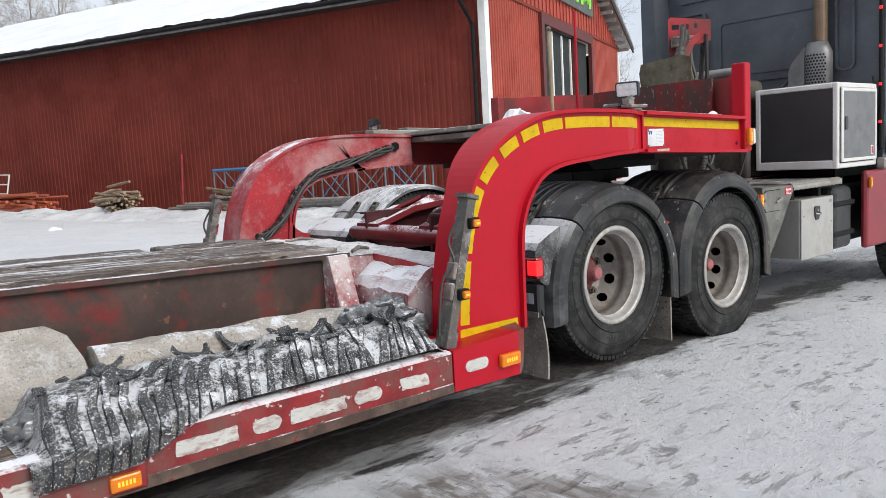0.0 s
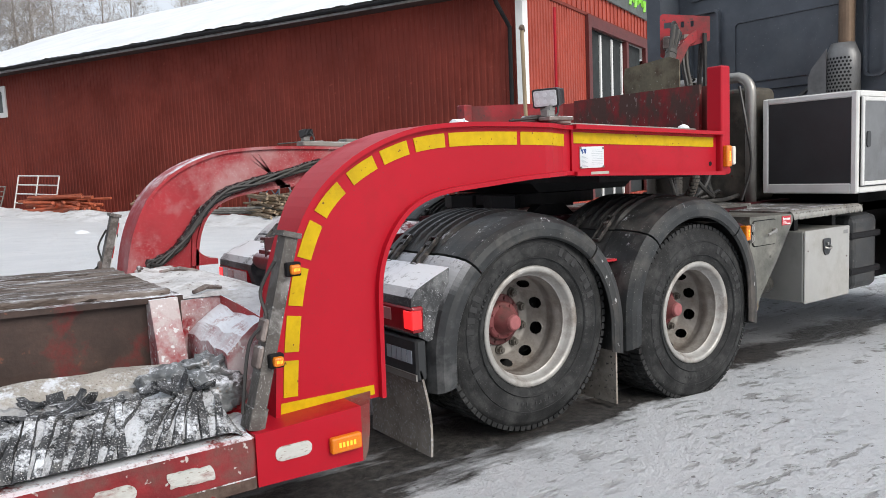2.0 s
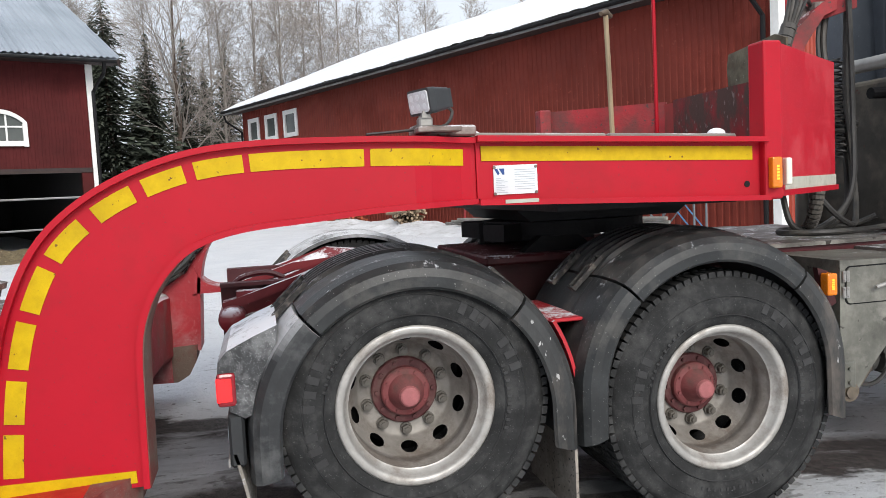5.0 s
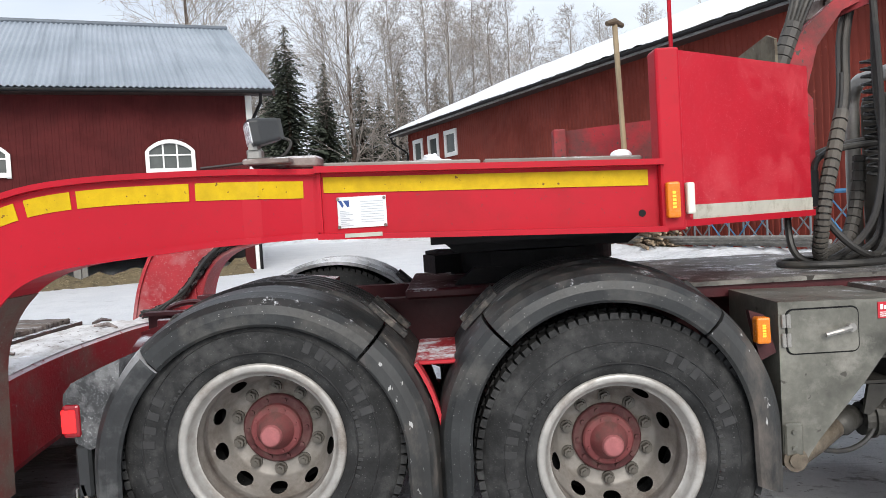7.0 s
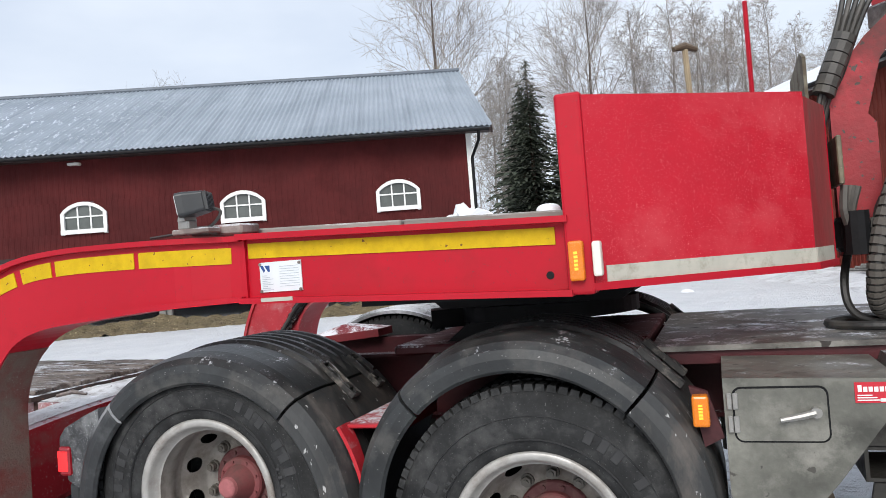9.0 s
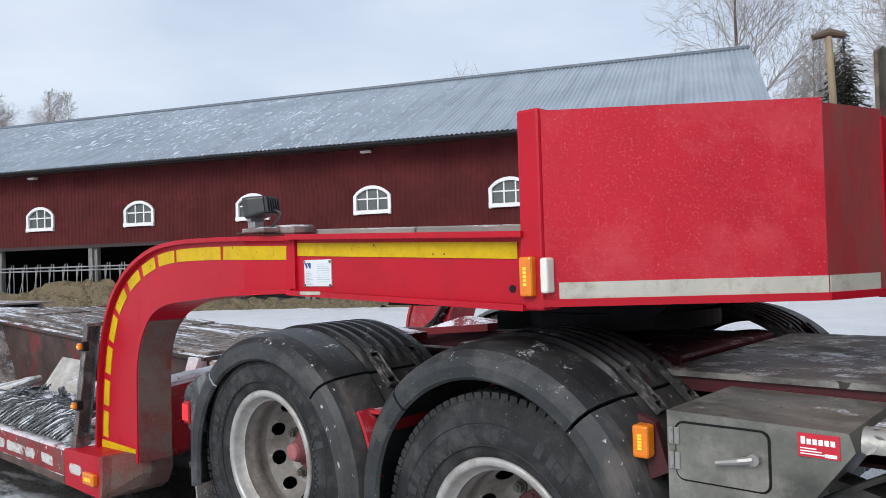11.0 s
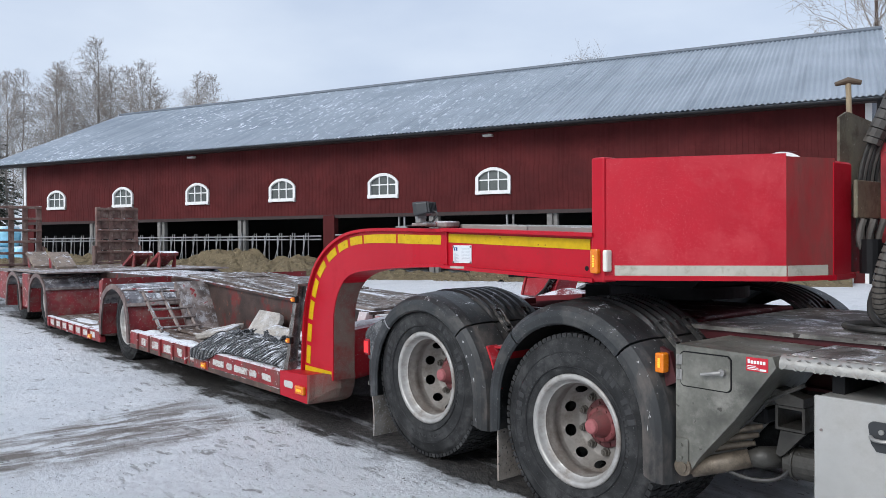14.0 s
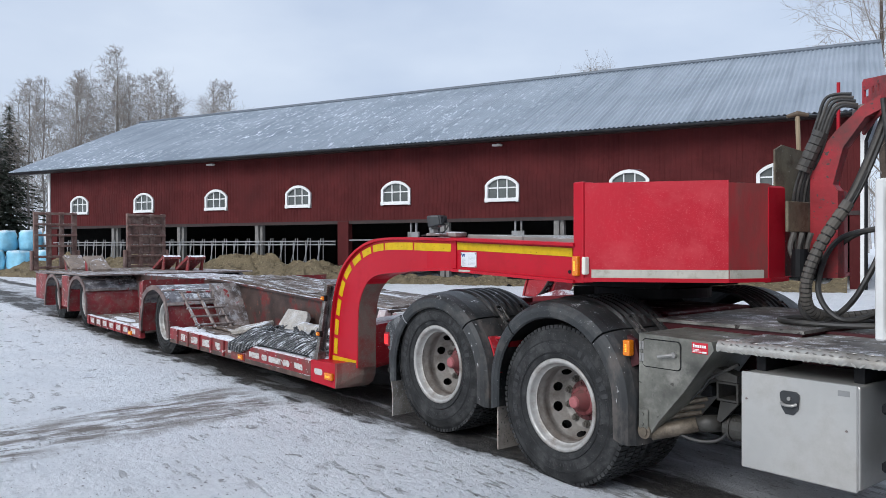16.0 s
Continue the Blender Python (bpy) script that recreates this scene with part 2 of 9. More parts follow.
HUB_RING = mat("grimy_dark_red_hub_flange", (0.095, 0.022, 0.024), 0.6, var=0.3, scale=12, grime=(0.13, 0.09, 0.08), grime_amount=0.35, grime_scale=12, bump=0.2)
HUB_TIP = mat("rubbed_pink_hub_cap", (0.36, 0.115, 0.12), 0.65, var=0.2, scale=14, grime=(0.2, 0.08, 0.075), grime_amount=0.3, grime_scale=12, bump=0.15)
DARK = mat("oily_black_steel", (0.008, 0.008, 0.009), 0.6, metal=0.1, var=0.3, bump=0.2, spec=0.25)
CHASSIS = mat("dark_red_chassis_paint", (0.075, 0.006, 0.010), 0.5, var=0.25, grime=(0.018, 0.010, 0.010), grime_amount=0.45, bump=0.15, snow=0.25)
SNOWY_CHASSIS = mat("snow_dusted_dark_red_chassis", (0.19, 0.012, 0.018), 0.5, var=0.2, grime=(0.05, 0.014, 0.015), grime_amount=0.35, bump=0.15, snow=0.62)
CAB = mat("dark_blue_grey_cab_paint", (0.078, 0.088, 0.104), 0.34, var=0.2, scale=2, grime=(0.098, 0.105, 0.118), grime_amount=0.3, grime_scale=1.5, spots=(0.17, 0.175, 0.18), spots_amount=0.06, spots_scale=60, bump=0.04, coat=0.2, spec=0.4)
STEEL = mat("brushed_stainless_steel", (0.50, 0.49, 0.46), 0.36, metal=0.55, var=0.08, scale=2, grime=(0.36, 0.34, 0.31), grime_amount=0.25, bump=0.05)
TUBE = mat("dull_galvanised_tube", (0.34, 0.33, 0.31), 0.4, metal=0.6, var=0.15, bump=0.1)
WHITE_FRAME = mat("off_white_painted_aluminium", (0.66, 0.66, 0.64), 0.45, var=0.08, grime=(0.42, 0.40, 0.36), grime_amount=0.3, bump=0.05)
YELLOW = mat("yellow_reflective_tape", (0.58, 0.385, 0.004), 0.5, var=0.10, scale=20, grime=(0.33, 0.225, 0.012), grime_amount=0.25, grime_scale=5, spots=(0.16, 0.08, 0.02), spots_amount=0.08, spots_scale=45, bump=0.12, bscale=220, spec=0.2)
WHITE_TAPE = mat("peeling_white_reflective_tape", (0.54, 0.54, 0.51), 0.5, var=0.15, scale=9, grime=(0.22, 0.06, 0.05), grime_amount=0.40, grime_scale=16, spots=(0.30, 0.25, 0.22), spots_amount=0.3, spots_scale=60, bump=0.15, bscale=150, stretch=(0.6, 1, 1.6))
GREY_TAPE = mat("grey_white_rub_strip", (0.45, 0.435, 0.37), 0.55, var=0.12, grime=(0.25, 0.22, 0.16), grime_amount=0.3, grime_scale=9, bump=0.1)
AMBER = mat("amber_lamp_lens", (0.70, 0.19, 0.006), 0.25, var=0.08, scale=30, bump=0.08, coat=0.3)
AMBER_ON = mat("lit_amber_lamp_core", (0.85, 0.42, 0.03), 0.3, var=0.0, bump=0, emit=(1.0, 0.45, 0.03), emit_strength=0.6)
RED_LENS = mat("red_tail_lamp_lens", (0.26, 0.006, 0.012), 0.2, var=0.08, bump=0.05, coat=0.5)
RED_ON = mat("lit_red_tail_lamp", (0.55, 0.015, 0.015), 0.3, var=0.0, bump=0, emit=(1.0, 0.02, 0.025), emit_strength=0.85)
WHITE_LENS = mat("milky_white_lens", (0.75, 0.73, 0.64), 0.3, var=0.05, bump=0.05)
LAMP_GLASS = mat("clouded_work_lamp_glass", (0.62, 0.64, 0.66), 0.25, var=0.12, scale=20, bump=0.2, bscale=60)
PAPER = mat("white_data_plate", (0.66, 0.69, 0.71), 0.4, var=0.05, bump=0.03)
PRINT_GREY = mat("pale_grey_print", (0.36, 0.40, 0.44), 0.5, var=0.0, bump=0)
PRINT_BLUE = mat("dark_blue_print", (0.015, 0.06, 0.22), 0.5, var=0.0, bump=0)
PRINT_WHITE = mat("white_print", (0.78, 0.78, 0.76), 0.5, var=0.0, bump=0)
LABEL_RED = mat("red_maker_label", (0.50, 0.015, 0.03), 0.4, var=0.06, bump=0)
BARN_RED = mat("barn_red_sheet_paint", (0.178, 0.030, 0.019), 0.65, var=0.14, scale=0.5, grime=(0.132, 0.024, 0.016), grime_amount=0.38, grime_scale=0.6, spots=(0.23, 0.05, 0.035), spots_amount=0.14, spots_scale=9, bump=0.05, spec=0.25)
# lighter copy of the wall red; the gable's stronger daylight is in the colour
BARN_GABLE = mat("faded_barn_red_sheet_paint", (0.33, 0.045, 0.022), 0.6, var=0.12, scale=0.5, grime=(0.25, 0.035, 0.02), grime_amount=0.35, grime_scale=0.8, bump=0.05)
COW_BARN_RED = mat("falu_red_boards", (0.078, 0.0105, 0.0105), 0.8, var=0.18, scale=0.8, grime=(0.055, 0.009, 0.009), grime_amount=0.4, grime_scale=1.0, bump=0.1, spec=0.25)
TRIM_WHITE = mat("white_barn_trim_paint", (0.74, 0.74, 0.72), 0.55, var=0.06, bump=0.06)
TRIM_DARK = mat("dark_brown_eave_boards", (0.030, 0.016, 0.014), 0.7, var=0.2, bump=0.1)
SNOW = mat("settled_white_snow", (0.80, 0.82, 0.85), 0.75, var=0.06, scale=0.8, bump=0.5, bscale=7, bdist=0.05)
SNOW_DIRTY = mat("ploughed_snow", (0.72, 0.73, 0.75), 0.8, var=0.14, scale=1.2, grime=(0.36, 0.34, 0.32), grime_amount=0.25, grime_scale=1.8, bump=0.9, bscale=7, bdist=0.09)
ROOF_CAP = mat("grey_ridge_cap_sheet", (0.12, 0.14, 0.165), 0.5, metal=0.2, var=0.14, bump=0.05)
GLASS = mat("pale_sky_lit_window_glass", (0.10, 0.11, 0.105), 0.06, var=0.3, scale=0.6, bump=0)
DOOR_PANEL = mat("dark_grey_door_panel", (0.040, 0.044, 0.045), 0.85, var=0.15, bump=0.03, spec=0.1)
SIGN_DARK = mat("dark_grey_sign_board", (0.085, 0.092, 0.088), 0.5, var=0.25, bump=0.02)
SIGN_GREEN = mat("bright_green_sign_paint", (0.20, 0.56, 0.03), 0.5, var=0.05, bump=0)
# near-black: the shade inside the open bays is put into this colour
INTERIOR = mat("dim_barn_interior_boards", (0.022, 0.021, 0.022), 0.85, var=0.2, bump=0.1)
POST_GREY = mat("grey_barn_post", (0.21, 0.20, 0.185), 0.7, var=0.2, bump=0.2)
GALV = mat("galvanised_feed_rail", (0.30, 0.305, 0.31), 0.5, metal=0.3, var=0.15, grime=(0.13, 0.12, 0.10), grime_amount=0.35, bump=0.1)
STRAW = mat("trampled_silage_straw", (0.265, 0.208, 0.118), 0.9, var=0.45, scale=5, grime=(0.10, 0.076, 0.047), grime_amount=0.42, grime_scale=5.0, spots=(0.40, 0.33, 0.20), spots_amount=0.3, spots_scale=12, bump=1.0, bscale=18, bdist=0.12)
BALE_BLUE = mat("light_blue_bale_wrap", (0.32, 0.66, 0.83), 0.35, var=0.14, scale=2, bump=0.5, bscale=4, bdist=0.08, snow=0.8)
BARK = mat("grey_birch_bark", (0.30, 0.27, 0.24), 0.85, var=0.3, scale=3, grime=(0.06, 0.05, 0.045), grime_amount=0.3, grime_scale=6, bump=0.4)
TWIG = mat("bare_brown_twigs", (0.315, 0.28, 0.25), 0.9, var=0.25, scale=1, bump=0)
TRUNK = mat("dark_spruce_bark", (0.09, 0.065, 0.05), 0.9, var=0.3, bump=0.4)
NEEDLES = mat("dark_spruce_needles", (0.058, 0.070, 0.048), 0.8, var=0.5, scale=0.9, bump=0)
WOODLAND = mat("distant_bare_woodland", (0.35, 0.335, 0.325), 0.95, var=0.35, scale=0.35, bump=0)
ORANGE_PIPE = mat("rusty_orange_painted_pipe", (0.42, 0.10, 0.045), 0.6, var=0.25, scale=3, bump=0.1, rand=0.25)
STICKS = mat("weathered_stick_wood", (0.33, 0.25, 0.17), 0.85, var=0.3, scale=4, bump=0.3, rand=0.3)
BLUE_STEEL = mat("blue_trestle_paint", (0.045, 0.17, 0.33), 0.5, var=0.12, bump=0.05)
HOSE = mat("black_hydraulic_hose", (0.028, 0.027, 0.026), 0.5, var=0.2, grime=(0.08, 0.075, 0.065), grime_amount=0.35, grime_scale=6, bump=0.1)
WRAP = mat("grey_spiral_hose_wrap", (0.075, 0.069, 0.062), 0.6, var=0.25, scale=9, grime=(0.14, 0.125, 0.105), grime_amount=0.4, bump=0.1)
BROWN_PLATE = mat("olive_brown_steel_plate", (0.165, 0.145, 0.095), 0.55, var=0.3, scale=6, grime=(0.075, 0.055, 0.038), grime_amount=0.42, grime_scale=7, spots=(0.30, 0.29, 0.24), spots_amount=0.12, spots_scale=50, bump=0.15)
EXHAUST = mat("heat_browned_exhaust_pipe", (0.20, 0.135, 0.09), 0.45, metal=0.5, var=0.2, bump=0.1)
WOOD = mat("worn_ash_tool_wood", (0.36, 0.28, 0.175), 0.65, var=0.25, scale=8, bump=0.2, stretch=(1, 1, 0.2))
GREY_BOARD = mat("weathered_grey_boards", (0.22, 0.21, 0.19), 0.8, var=0.25, scale=5, bump=0.4, snow=0.3, stretch=(0.3, 1, 1), rand=0.2)
CONCRETE = mat("frosty_pale_timber", (0.47, 0.435, 0.39), 0.85, var=0.2, scale=9, grime=(0.25, 0.205, 0.155), grime_amount=0.36, grime_scale=14, spots=(0.15, 0.125, 0.10), spots_amount=0.34, spots_scale=140, bump=1.0, bscale=90, bdist=0.016, snow=0.46)
TARP = mat("crumpled_black_plastic_wrap", (0.014, 0.014, 0.015), 0.22, var=0.3, scale=16, grime=(0.34, 0.32, 0.31), grime_amount=0.30, grime_scale=22, bump=1.0, bscale=40, bdist=0.03)
RIM_DISH = mat("grimy_rim_dish", (0.30, 0.28, 0.255), 0.5, metal=0.25, var=0.22, scale=6, grime=(0.14, 0.115, 0.095), grime_amount=0.48, grime_scale=5, bump=0.1)
ARCH_SHEET = mat("scoured_blue_grey_arch_sheet", (0.155, 0.148, 0.160), 0.42, metal=0.3, var=0.35, scale=4, grime=(0.42, 0.395, 0.38), grime_amount=0.46, grime_scale=7, spots=(0.20, 0.05, 0.045), spots_amount=0.28, spots_scale=9, bump=0.35, snow=0.46)
ARCH_RED = mat("dust_streaked_red_panel", (0.23, 0.018, 0.022), 0.6, var=0.25, scale=4, grime=(0.20, 0.125, 0.105), grime_amount=0.42, grime_scale=5, spots=(0.42, 0.38, 0.36), spots_amount=0.22, spots_scale=60, bump=0.3, snow=0.5)
THICK_FROST = mat("rime_covered_grey_plastic", (0.17, 0.175, 0.18), 0.6, var=0.3, scale=5, grime=(0.50, 0.51, 0.53), grime_amount=0.55, grime_scale=5, spots=(0.06, 0.06, 0.062), spots_amount=0.25, spots_scale=18, bump=0.3, snow=0.8, spec=0.3)
TORN_RUBBER = mat("torn_black_rubber", (0.034, 0.036, 0.040), 0.65, var=0.3, scale=14, grime=(0.16, 0.165, 0.17), grime_amount=0.36, grime_scale=20, spots=(0.66, 0.67, 0.68), spots_amount=0.42, spots_scale=230, bump=0.8, bscale=60, snow=0.42)
TAN_PLATE = mat("muddy_tan_wedge_plate", (0.26, 0.205, 0.165), 0.75, var=0.3, scale=6, grime=(0.13, 0.085, 0.07), grime_amount=0.42, grime_scale=7, bump=0.4, snow=0.3)
DARK_GLOSS = mat("smooth_black_lamp_housing", (0.03, 0.032, 0.034), 0.4, var=0.15, bump=0.05)


def ground_material():
    m = bpy.data.materials.new("packed_snow_over_wet_gravel")
    m.use_nodes = True
    n, l = m.node_tree.nodes, m.node_tree.links
    b = n["Principled BSDF"]
    tc = n.new("ShaderNodeTexCoord")
    sep = n.new("ShaderNodeSeparateXYZ")
    l.new(tc.outputs["Object"], sep.inputs["Vector"])

    def tex(s, detail=6.0, rough=0.6, stretch=None, turn=0.0):
        t = n.new("ShaderNodeTexNoise")
        t.inputs["Scale"].default_value, t.inputs["Detail"].default_value, t.inputs["Roughness"].default_value = s, detail, rough
        if stretch:
            mp = n.new("ShaderNodeMapping")
            mp.inputs["Scale"].default_value = stretch
            mp.inputs["Rotation"].default_value = (0, 0, turn)
            l.new(tc.outputs["Object"], mp.inputs["Vector"])
            l.new(mp.outputs["Vector"], t.inputs["Vector"])
        else:
            l.new(tc.outputs["Object"], t.inputs["Vector"])
        return t.outputs["Fac"]

    def op(kind, a, c=0.0, clamp=False):
        x = n.new("ShaderNodeMath")
        x.operation, x.use_clamp = kind, clamp
        for sock, v in ((x.inputs[0], a), (x.inputs[1], c)):
            if isinstance(v, (int, float)):
                sock.default_value = v
            else:
                l.new(v, sock)
        return x.outputs["Value"]

    def rng(v, lo, hi):
        r = n.new("ShaderNodeMapRange")
        r.interpolation_type = "SMOOTHSTEP"
        r.inputs["From Min"].default_value, r.inputs["From Max"].default_value = lo, hi
        l.new(v, r.inputs["Value"])
        return r.outputs["Result"]

    def mix(fac, a, c):
        x = n.new("ShaderNodeMixRGB")
        for sock, v in ((x.inputs[0], fac), (x.inputs[1], a), (x.inputs[2], c)):
            if isinstance(v, (int, float)):
                sock.default_value = v
            elif isinstance(v, tuple):
                sock.default_value = (*v, 1)
            else:
                l.new(v, sock)
        return x.outputs["Color"]

    X, Y = sep.outputs["X"], sep.outputs["Y"]
    edge = tex(1.3, 7.0, 0.65)
    fray = tex(7.0, 7.0, 0.7, (0.35, 1.4, 1.0))
    # bare wet gravel where the wheels have run, ragged at its edges
    lane = op("SUBTRACT", op("ABSOLUTE", op("ADD", Y, 0.30)), op("ADD", op("MULTIPLY", op("SUBTRACT", edge, 0.5), 0.75), op("MULTIPLY", op("SUBTRACT", fray, 0.5), 0.55)))
    lane = op("ADD", lane, op("MULTIPLY", rng(X, 3.3, 7.2), 0.66))
    bare = op("SUBTRACT", 1.0, rng(lane, 1.03, 1.27), True)
    crown = op("ADD", 0.25, op("MULTIPLY", rng(op("ADD", op("ABSOLUTE", Y), op("MULTIPLY", op("SUBTRACT", edge, 0.5), 0.8)), 0.30, 0.70), 0.75))
    bare = op("MULTIPLY", bare, crown)
    streak = tex(2.2, 7.0, 0.62, (0.35, 1.6, 1.0), 0.12)
    bare = op("MULTIPLY", bare, op("ADD", 0.66, rng(streak, 0.40, 0.55)), True)
    # a second, fainter track that crosses the snow
    cross = op("ADD", X, op("MULTIPLY", Y, 0.22))
    cdist = op("SUBTRACT", op("ABSOLUTE", op("SUBTRACT", cross, 1.33)), op("ADD", op("MULTIPLY", op("SUBTRACT", edge, 0.5), 0.9), op("MULTIPLY", op("SUBTRACT", fray, 0.5), 0.5)))
    cmask = op("MULTIPLY", op("MULTIPLY", op("SUBTRACT", 1.0, rng(cdist, 0.36, 0.78), True), rng(op("MULTIPLY", Y, -1.0), 1.5, 1.9)), rng(tex(3.4, 7.0, 0.70, (1.8, 0.5, 1.0)), 0.38, 0.55))
    thin = tex(2.6, 8.0, 0.7, (0.6, 1.3, 1.0), 0.2)
    patch = rng(thin, 0.58, 0.70)
    fine = tex(16.0, 8.0, 0.75)
    grit = tex(85.0, 6.0, 0.80)
    where = rng(tex(0.55, 4.0, 0.6), 0.42, 0.60)
    # lanes where tyres have roughened the crust, lying along the vehicle
    lanes = rng(tex(1.7, 4.0, 0.5, (0.10, 1.0, 1.0), 0.03), 0.46, 0.60)
    scuff = op("MULTIPLY", rng(tex(7.0, 6.0, 0.62, (0.55, 1.7, 1.0), 0.25), 0.575, 0.635), op("ADD", 0.12, where), True)
    fleck = rng(tex(24.0, 4.0, 0.6, (0.8, 1.2, 1.0), 0.7), 0.645, 0.675)
    prints = op("MULTIPLY", rng(tex(3.3, 3.0, 0.45, (0.85, 1.25, 1.0), 0.5), 0.655, 0.70), rng(tex(20.0, 4.0, 0.6), 0.36, 0.56))
    snow_c = mix(rng(tex(0.6, 5.0), 0.3, 0.7), (0.79, 0.815, 0.85), (0.885, 0.90, 0.925))
    snow_c = mix(op("MULTIPLY", rng(fine, 0.52, 0.66), 0.26), snow_c, (0.42, 0.425, 0.44))
    snow_c = mix(op("MULTIPLY", rng(grit, 0.54, 0.70), op("ADD", 0.26, op("MULTIPLY", lanes, 0.44))), snow_c, (0.26, 0.255, 0.255))
    snow_c = mix(op("MULTIPLY", patch, 0.20), snow_c, (0.34, 0.33, 0.32))
    snow_c = mix(op("MULTIPLY", scuff, 0.54), snow_c, (0.20, 0.19, 0.185))
    snow_c = mix(op("MULTIPLY", fleck, 0.70), snow_c, (0.11, 0.10, 0.095))
    snow_c = mix(op("MULTIPLY", prints, 0.66), snow_c, (0.105, 0.088, 0.076))
    smear = rng(tex(3.0, 8.0, 0.66, (2.6, 0.30, 1.0), -0.16), 0.36, 0.58)
    snow_c = mix(op("MULTIPLY", cmask, op("ADD", 0.46, op("MULTIPLY", smear, 0.46))), snow_c, (0.185, 0.150, 0.126))
    clean = op("MULTIPLY", rng(op("ADD", Y, op("MULTIPLY", op("SUBTRACT", edge, 0.5), 3.0)), 2.0, 4.2), 0.80)
    snow_c = mix(clean, snow_c, mix(rng(tex(1.1, 6.0), 0.35, 0.65), (0.76, 0.775, 0.80), (0.83, 0.84, 0.86)))
    grav_c = mix(rng(tex(22.0, 6.0, 0.7), 0.35, 0.7), (0.024, 0.023, 0.022), (0.112, 0.101, 0.092))
    grav_c = mix(op("MULTIPLY", rng(grit, 0.58, 0.70), 0.65), grav_c, (0.26, 0.25, 0.24))
    col = mix(bare, snow_c, grav_c)
    l.new(col, b.inputs["Base Color"])
    r = n.new("ShaderNodeMapRange")
    r.inputs["To Min"].default_value, r.inputs["To Max"].default_value = 0.72, 0.5
    l.new(bare, r.inputs["Value"])
    l.new(r.outputs["Result"], b.inputs["Roughness"])
    height = op("ADD", op("MULTIPLY", tex(9.0, 7.0, 0.7), 1.0), op("ADD", op("ADD", op("MULTIPLY", fine, 0.6), op("MULTIPLY", grit, 0.25)), op("MULTIPLY", scuff, -0.6)))
    bp = n.new("ShaderNodeBump")
    bp.inputs["Strength"].default_value, bp.inputs["Distance"].default_value = 1.0, 0.06
    l.new(height, bp.inputs["Height"])
    l.new(bp.outputs["Normal"], b.inputs["Normal"])
    return m


GROUND = ground_material()


def roof_material(turn):
    """Grey corrugated sheet with streaks of frozen snow lying along the ribs; turn: the barn's angle."""
    m = bpy.data.materials.new("frost_streaked_grey_roof_sheet")
    m.use_nodes = True
    n, l = m.node_tree.nodes, m.node_tree.links
    b = n["Principled BSDF"]
    tc = n.new("ShaderNodeTexCoord")
    spin = n.new("ShaderNodeMapping")
    spin.inputs["Rotation"].default_value = (0, 0, -radians(turn))
    l.new(tc.outputs["Object"], spin.inputs["Vector"])

    def tex(scale, stretch, detail=5.0, rough=0.6):
        mp, t = n.new("ShaderNodeMapping"), n.new("ShaderNodeTexNoise")
        mp.inputs["Scale"].default_value = stretch
        t.inputs["Scale"].default_value, t.inputs["Detail"].default_value, t.inputs["Roughness"].default_value = scale, detail, rough
        l.new(spin.outputs["Vector"], mp.inputs["Vector"])
        l.new(mp.outputs["Vector"], t.inputs["Vector"])
        return t.outputs["Fac"]

    def rng(v, lo, hi, to=1.0):
        r = n.new("ShaderNodeMapRange")
        r.inputs["From Min"].default_value, r.inputs["From Max"].default_value, r.inputs["To Max"].default_value = lo, hi, to
        l.new(v, r.inputs["Value"])
        return r.outputs["Result"]

    def mix(f, a, c):
        x = n.new("ShaderNodeMixRGB")
        l.new(f, x.inputs[0])
        for sock, v in ((x.inputs[1], a), (x.inputs[2], c)):
            if isinstance(v, tuple):
                sock.default_value = (*v, 1)
            else:
                l.new(v, sock)
        return x.outputs["Color"]

    def times(a, c):
        x = n.new("ShaderNodeMath")
        x.operation = "MULTIPLY"
        l.new(a, x.inputs[0])
        l.new(c, x.inputs[1])
        return x.outputs["Value"]
    col = mix(rng(tex(0.35, (1, 1, 1)), 0.35, 0.65), (0.27, 0.31, 0.355), (0.36, 0.40, 0.45))
    col = mix(rng(tex(1.0, (3.5, 0.12, 0.12), 3.0), 0.5, 0.66, 0.45), col, (0.17, 0.20, 0.235))
    along = n.new("ShaderNodeSeparateXYZ")
    l.new(spin.outputs["Vector"], along.inputs["Vector"])
    far_end = rng(along.outputs["X"], -1.0, -9.0)
    drift = times(rng(tex(0.13, (1, 1, 1), 3.0), 0.38, 0.56), far_end)
    streak = times(rng(tex(4.2, (2.4, 0.50, 0.7), 6.0, 0.68), 0.56, 0.61), drift)
    col = mix(times(rng(tex(1.1, (1.6, 0.7, 0.8), 6.0), 0.45, 0.65, 0.45), drift), col, (0.34, 0.39, 0.45))
    col = mix(streak, col, (0.74, 0.78, 0.83))
    l.new(col, b.inputs["Base Color"])
    b.inputs["Roughness"].default_value, b.inputs["Metallic"].default_value = 0.42, 0.25
    return m


ROOF_SHEET = roof_material(23.1)


# ---- building helpers ----
def empty(name, label, category, at=(0, 0, 0), group="", kind=""):
    ob = new(name)
    ob.location = at
    ob.empty_display_size = 0.2
    return tagged(ob, label, category, group, kind)


def part(name, bm, material, parent=None, label="", smooth=False):
    me = bpy.data.meshes.new(name)
    bmesh.ops.recalc_face_normals(bm, faces=bm.faces)
    bm.to_mesh(me)
    bm.free()
    me.materials.append(material)
    if smooth:
        for p in me.polygons:
            p.use_smooth = True
    ob = new(name, me)
    if parent is not None:
        ob.parent = parent
        ob.matrix_parent_inverse = parent_world(parent).inverted()
    return tagged(ob, label)


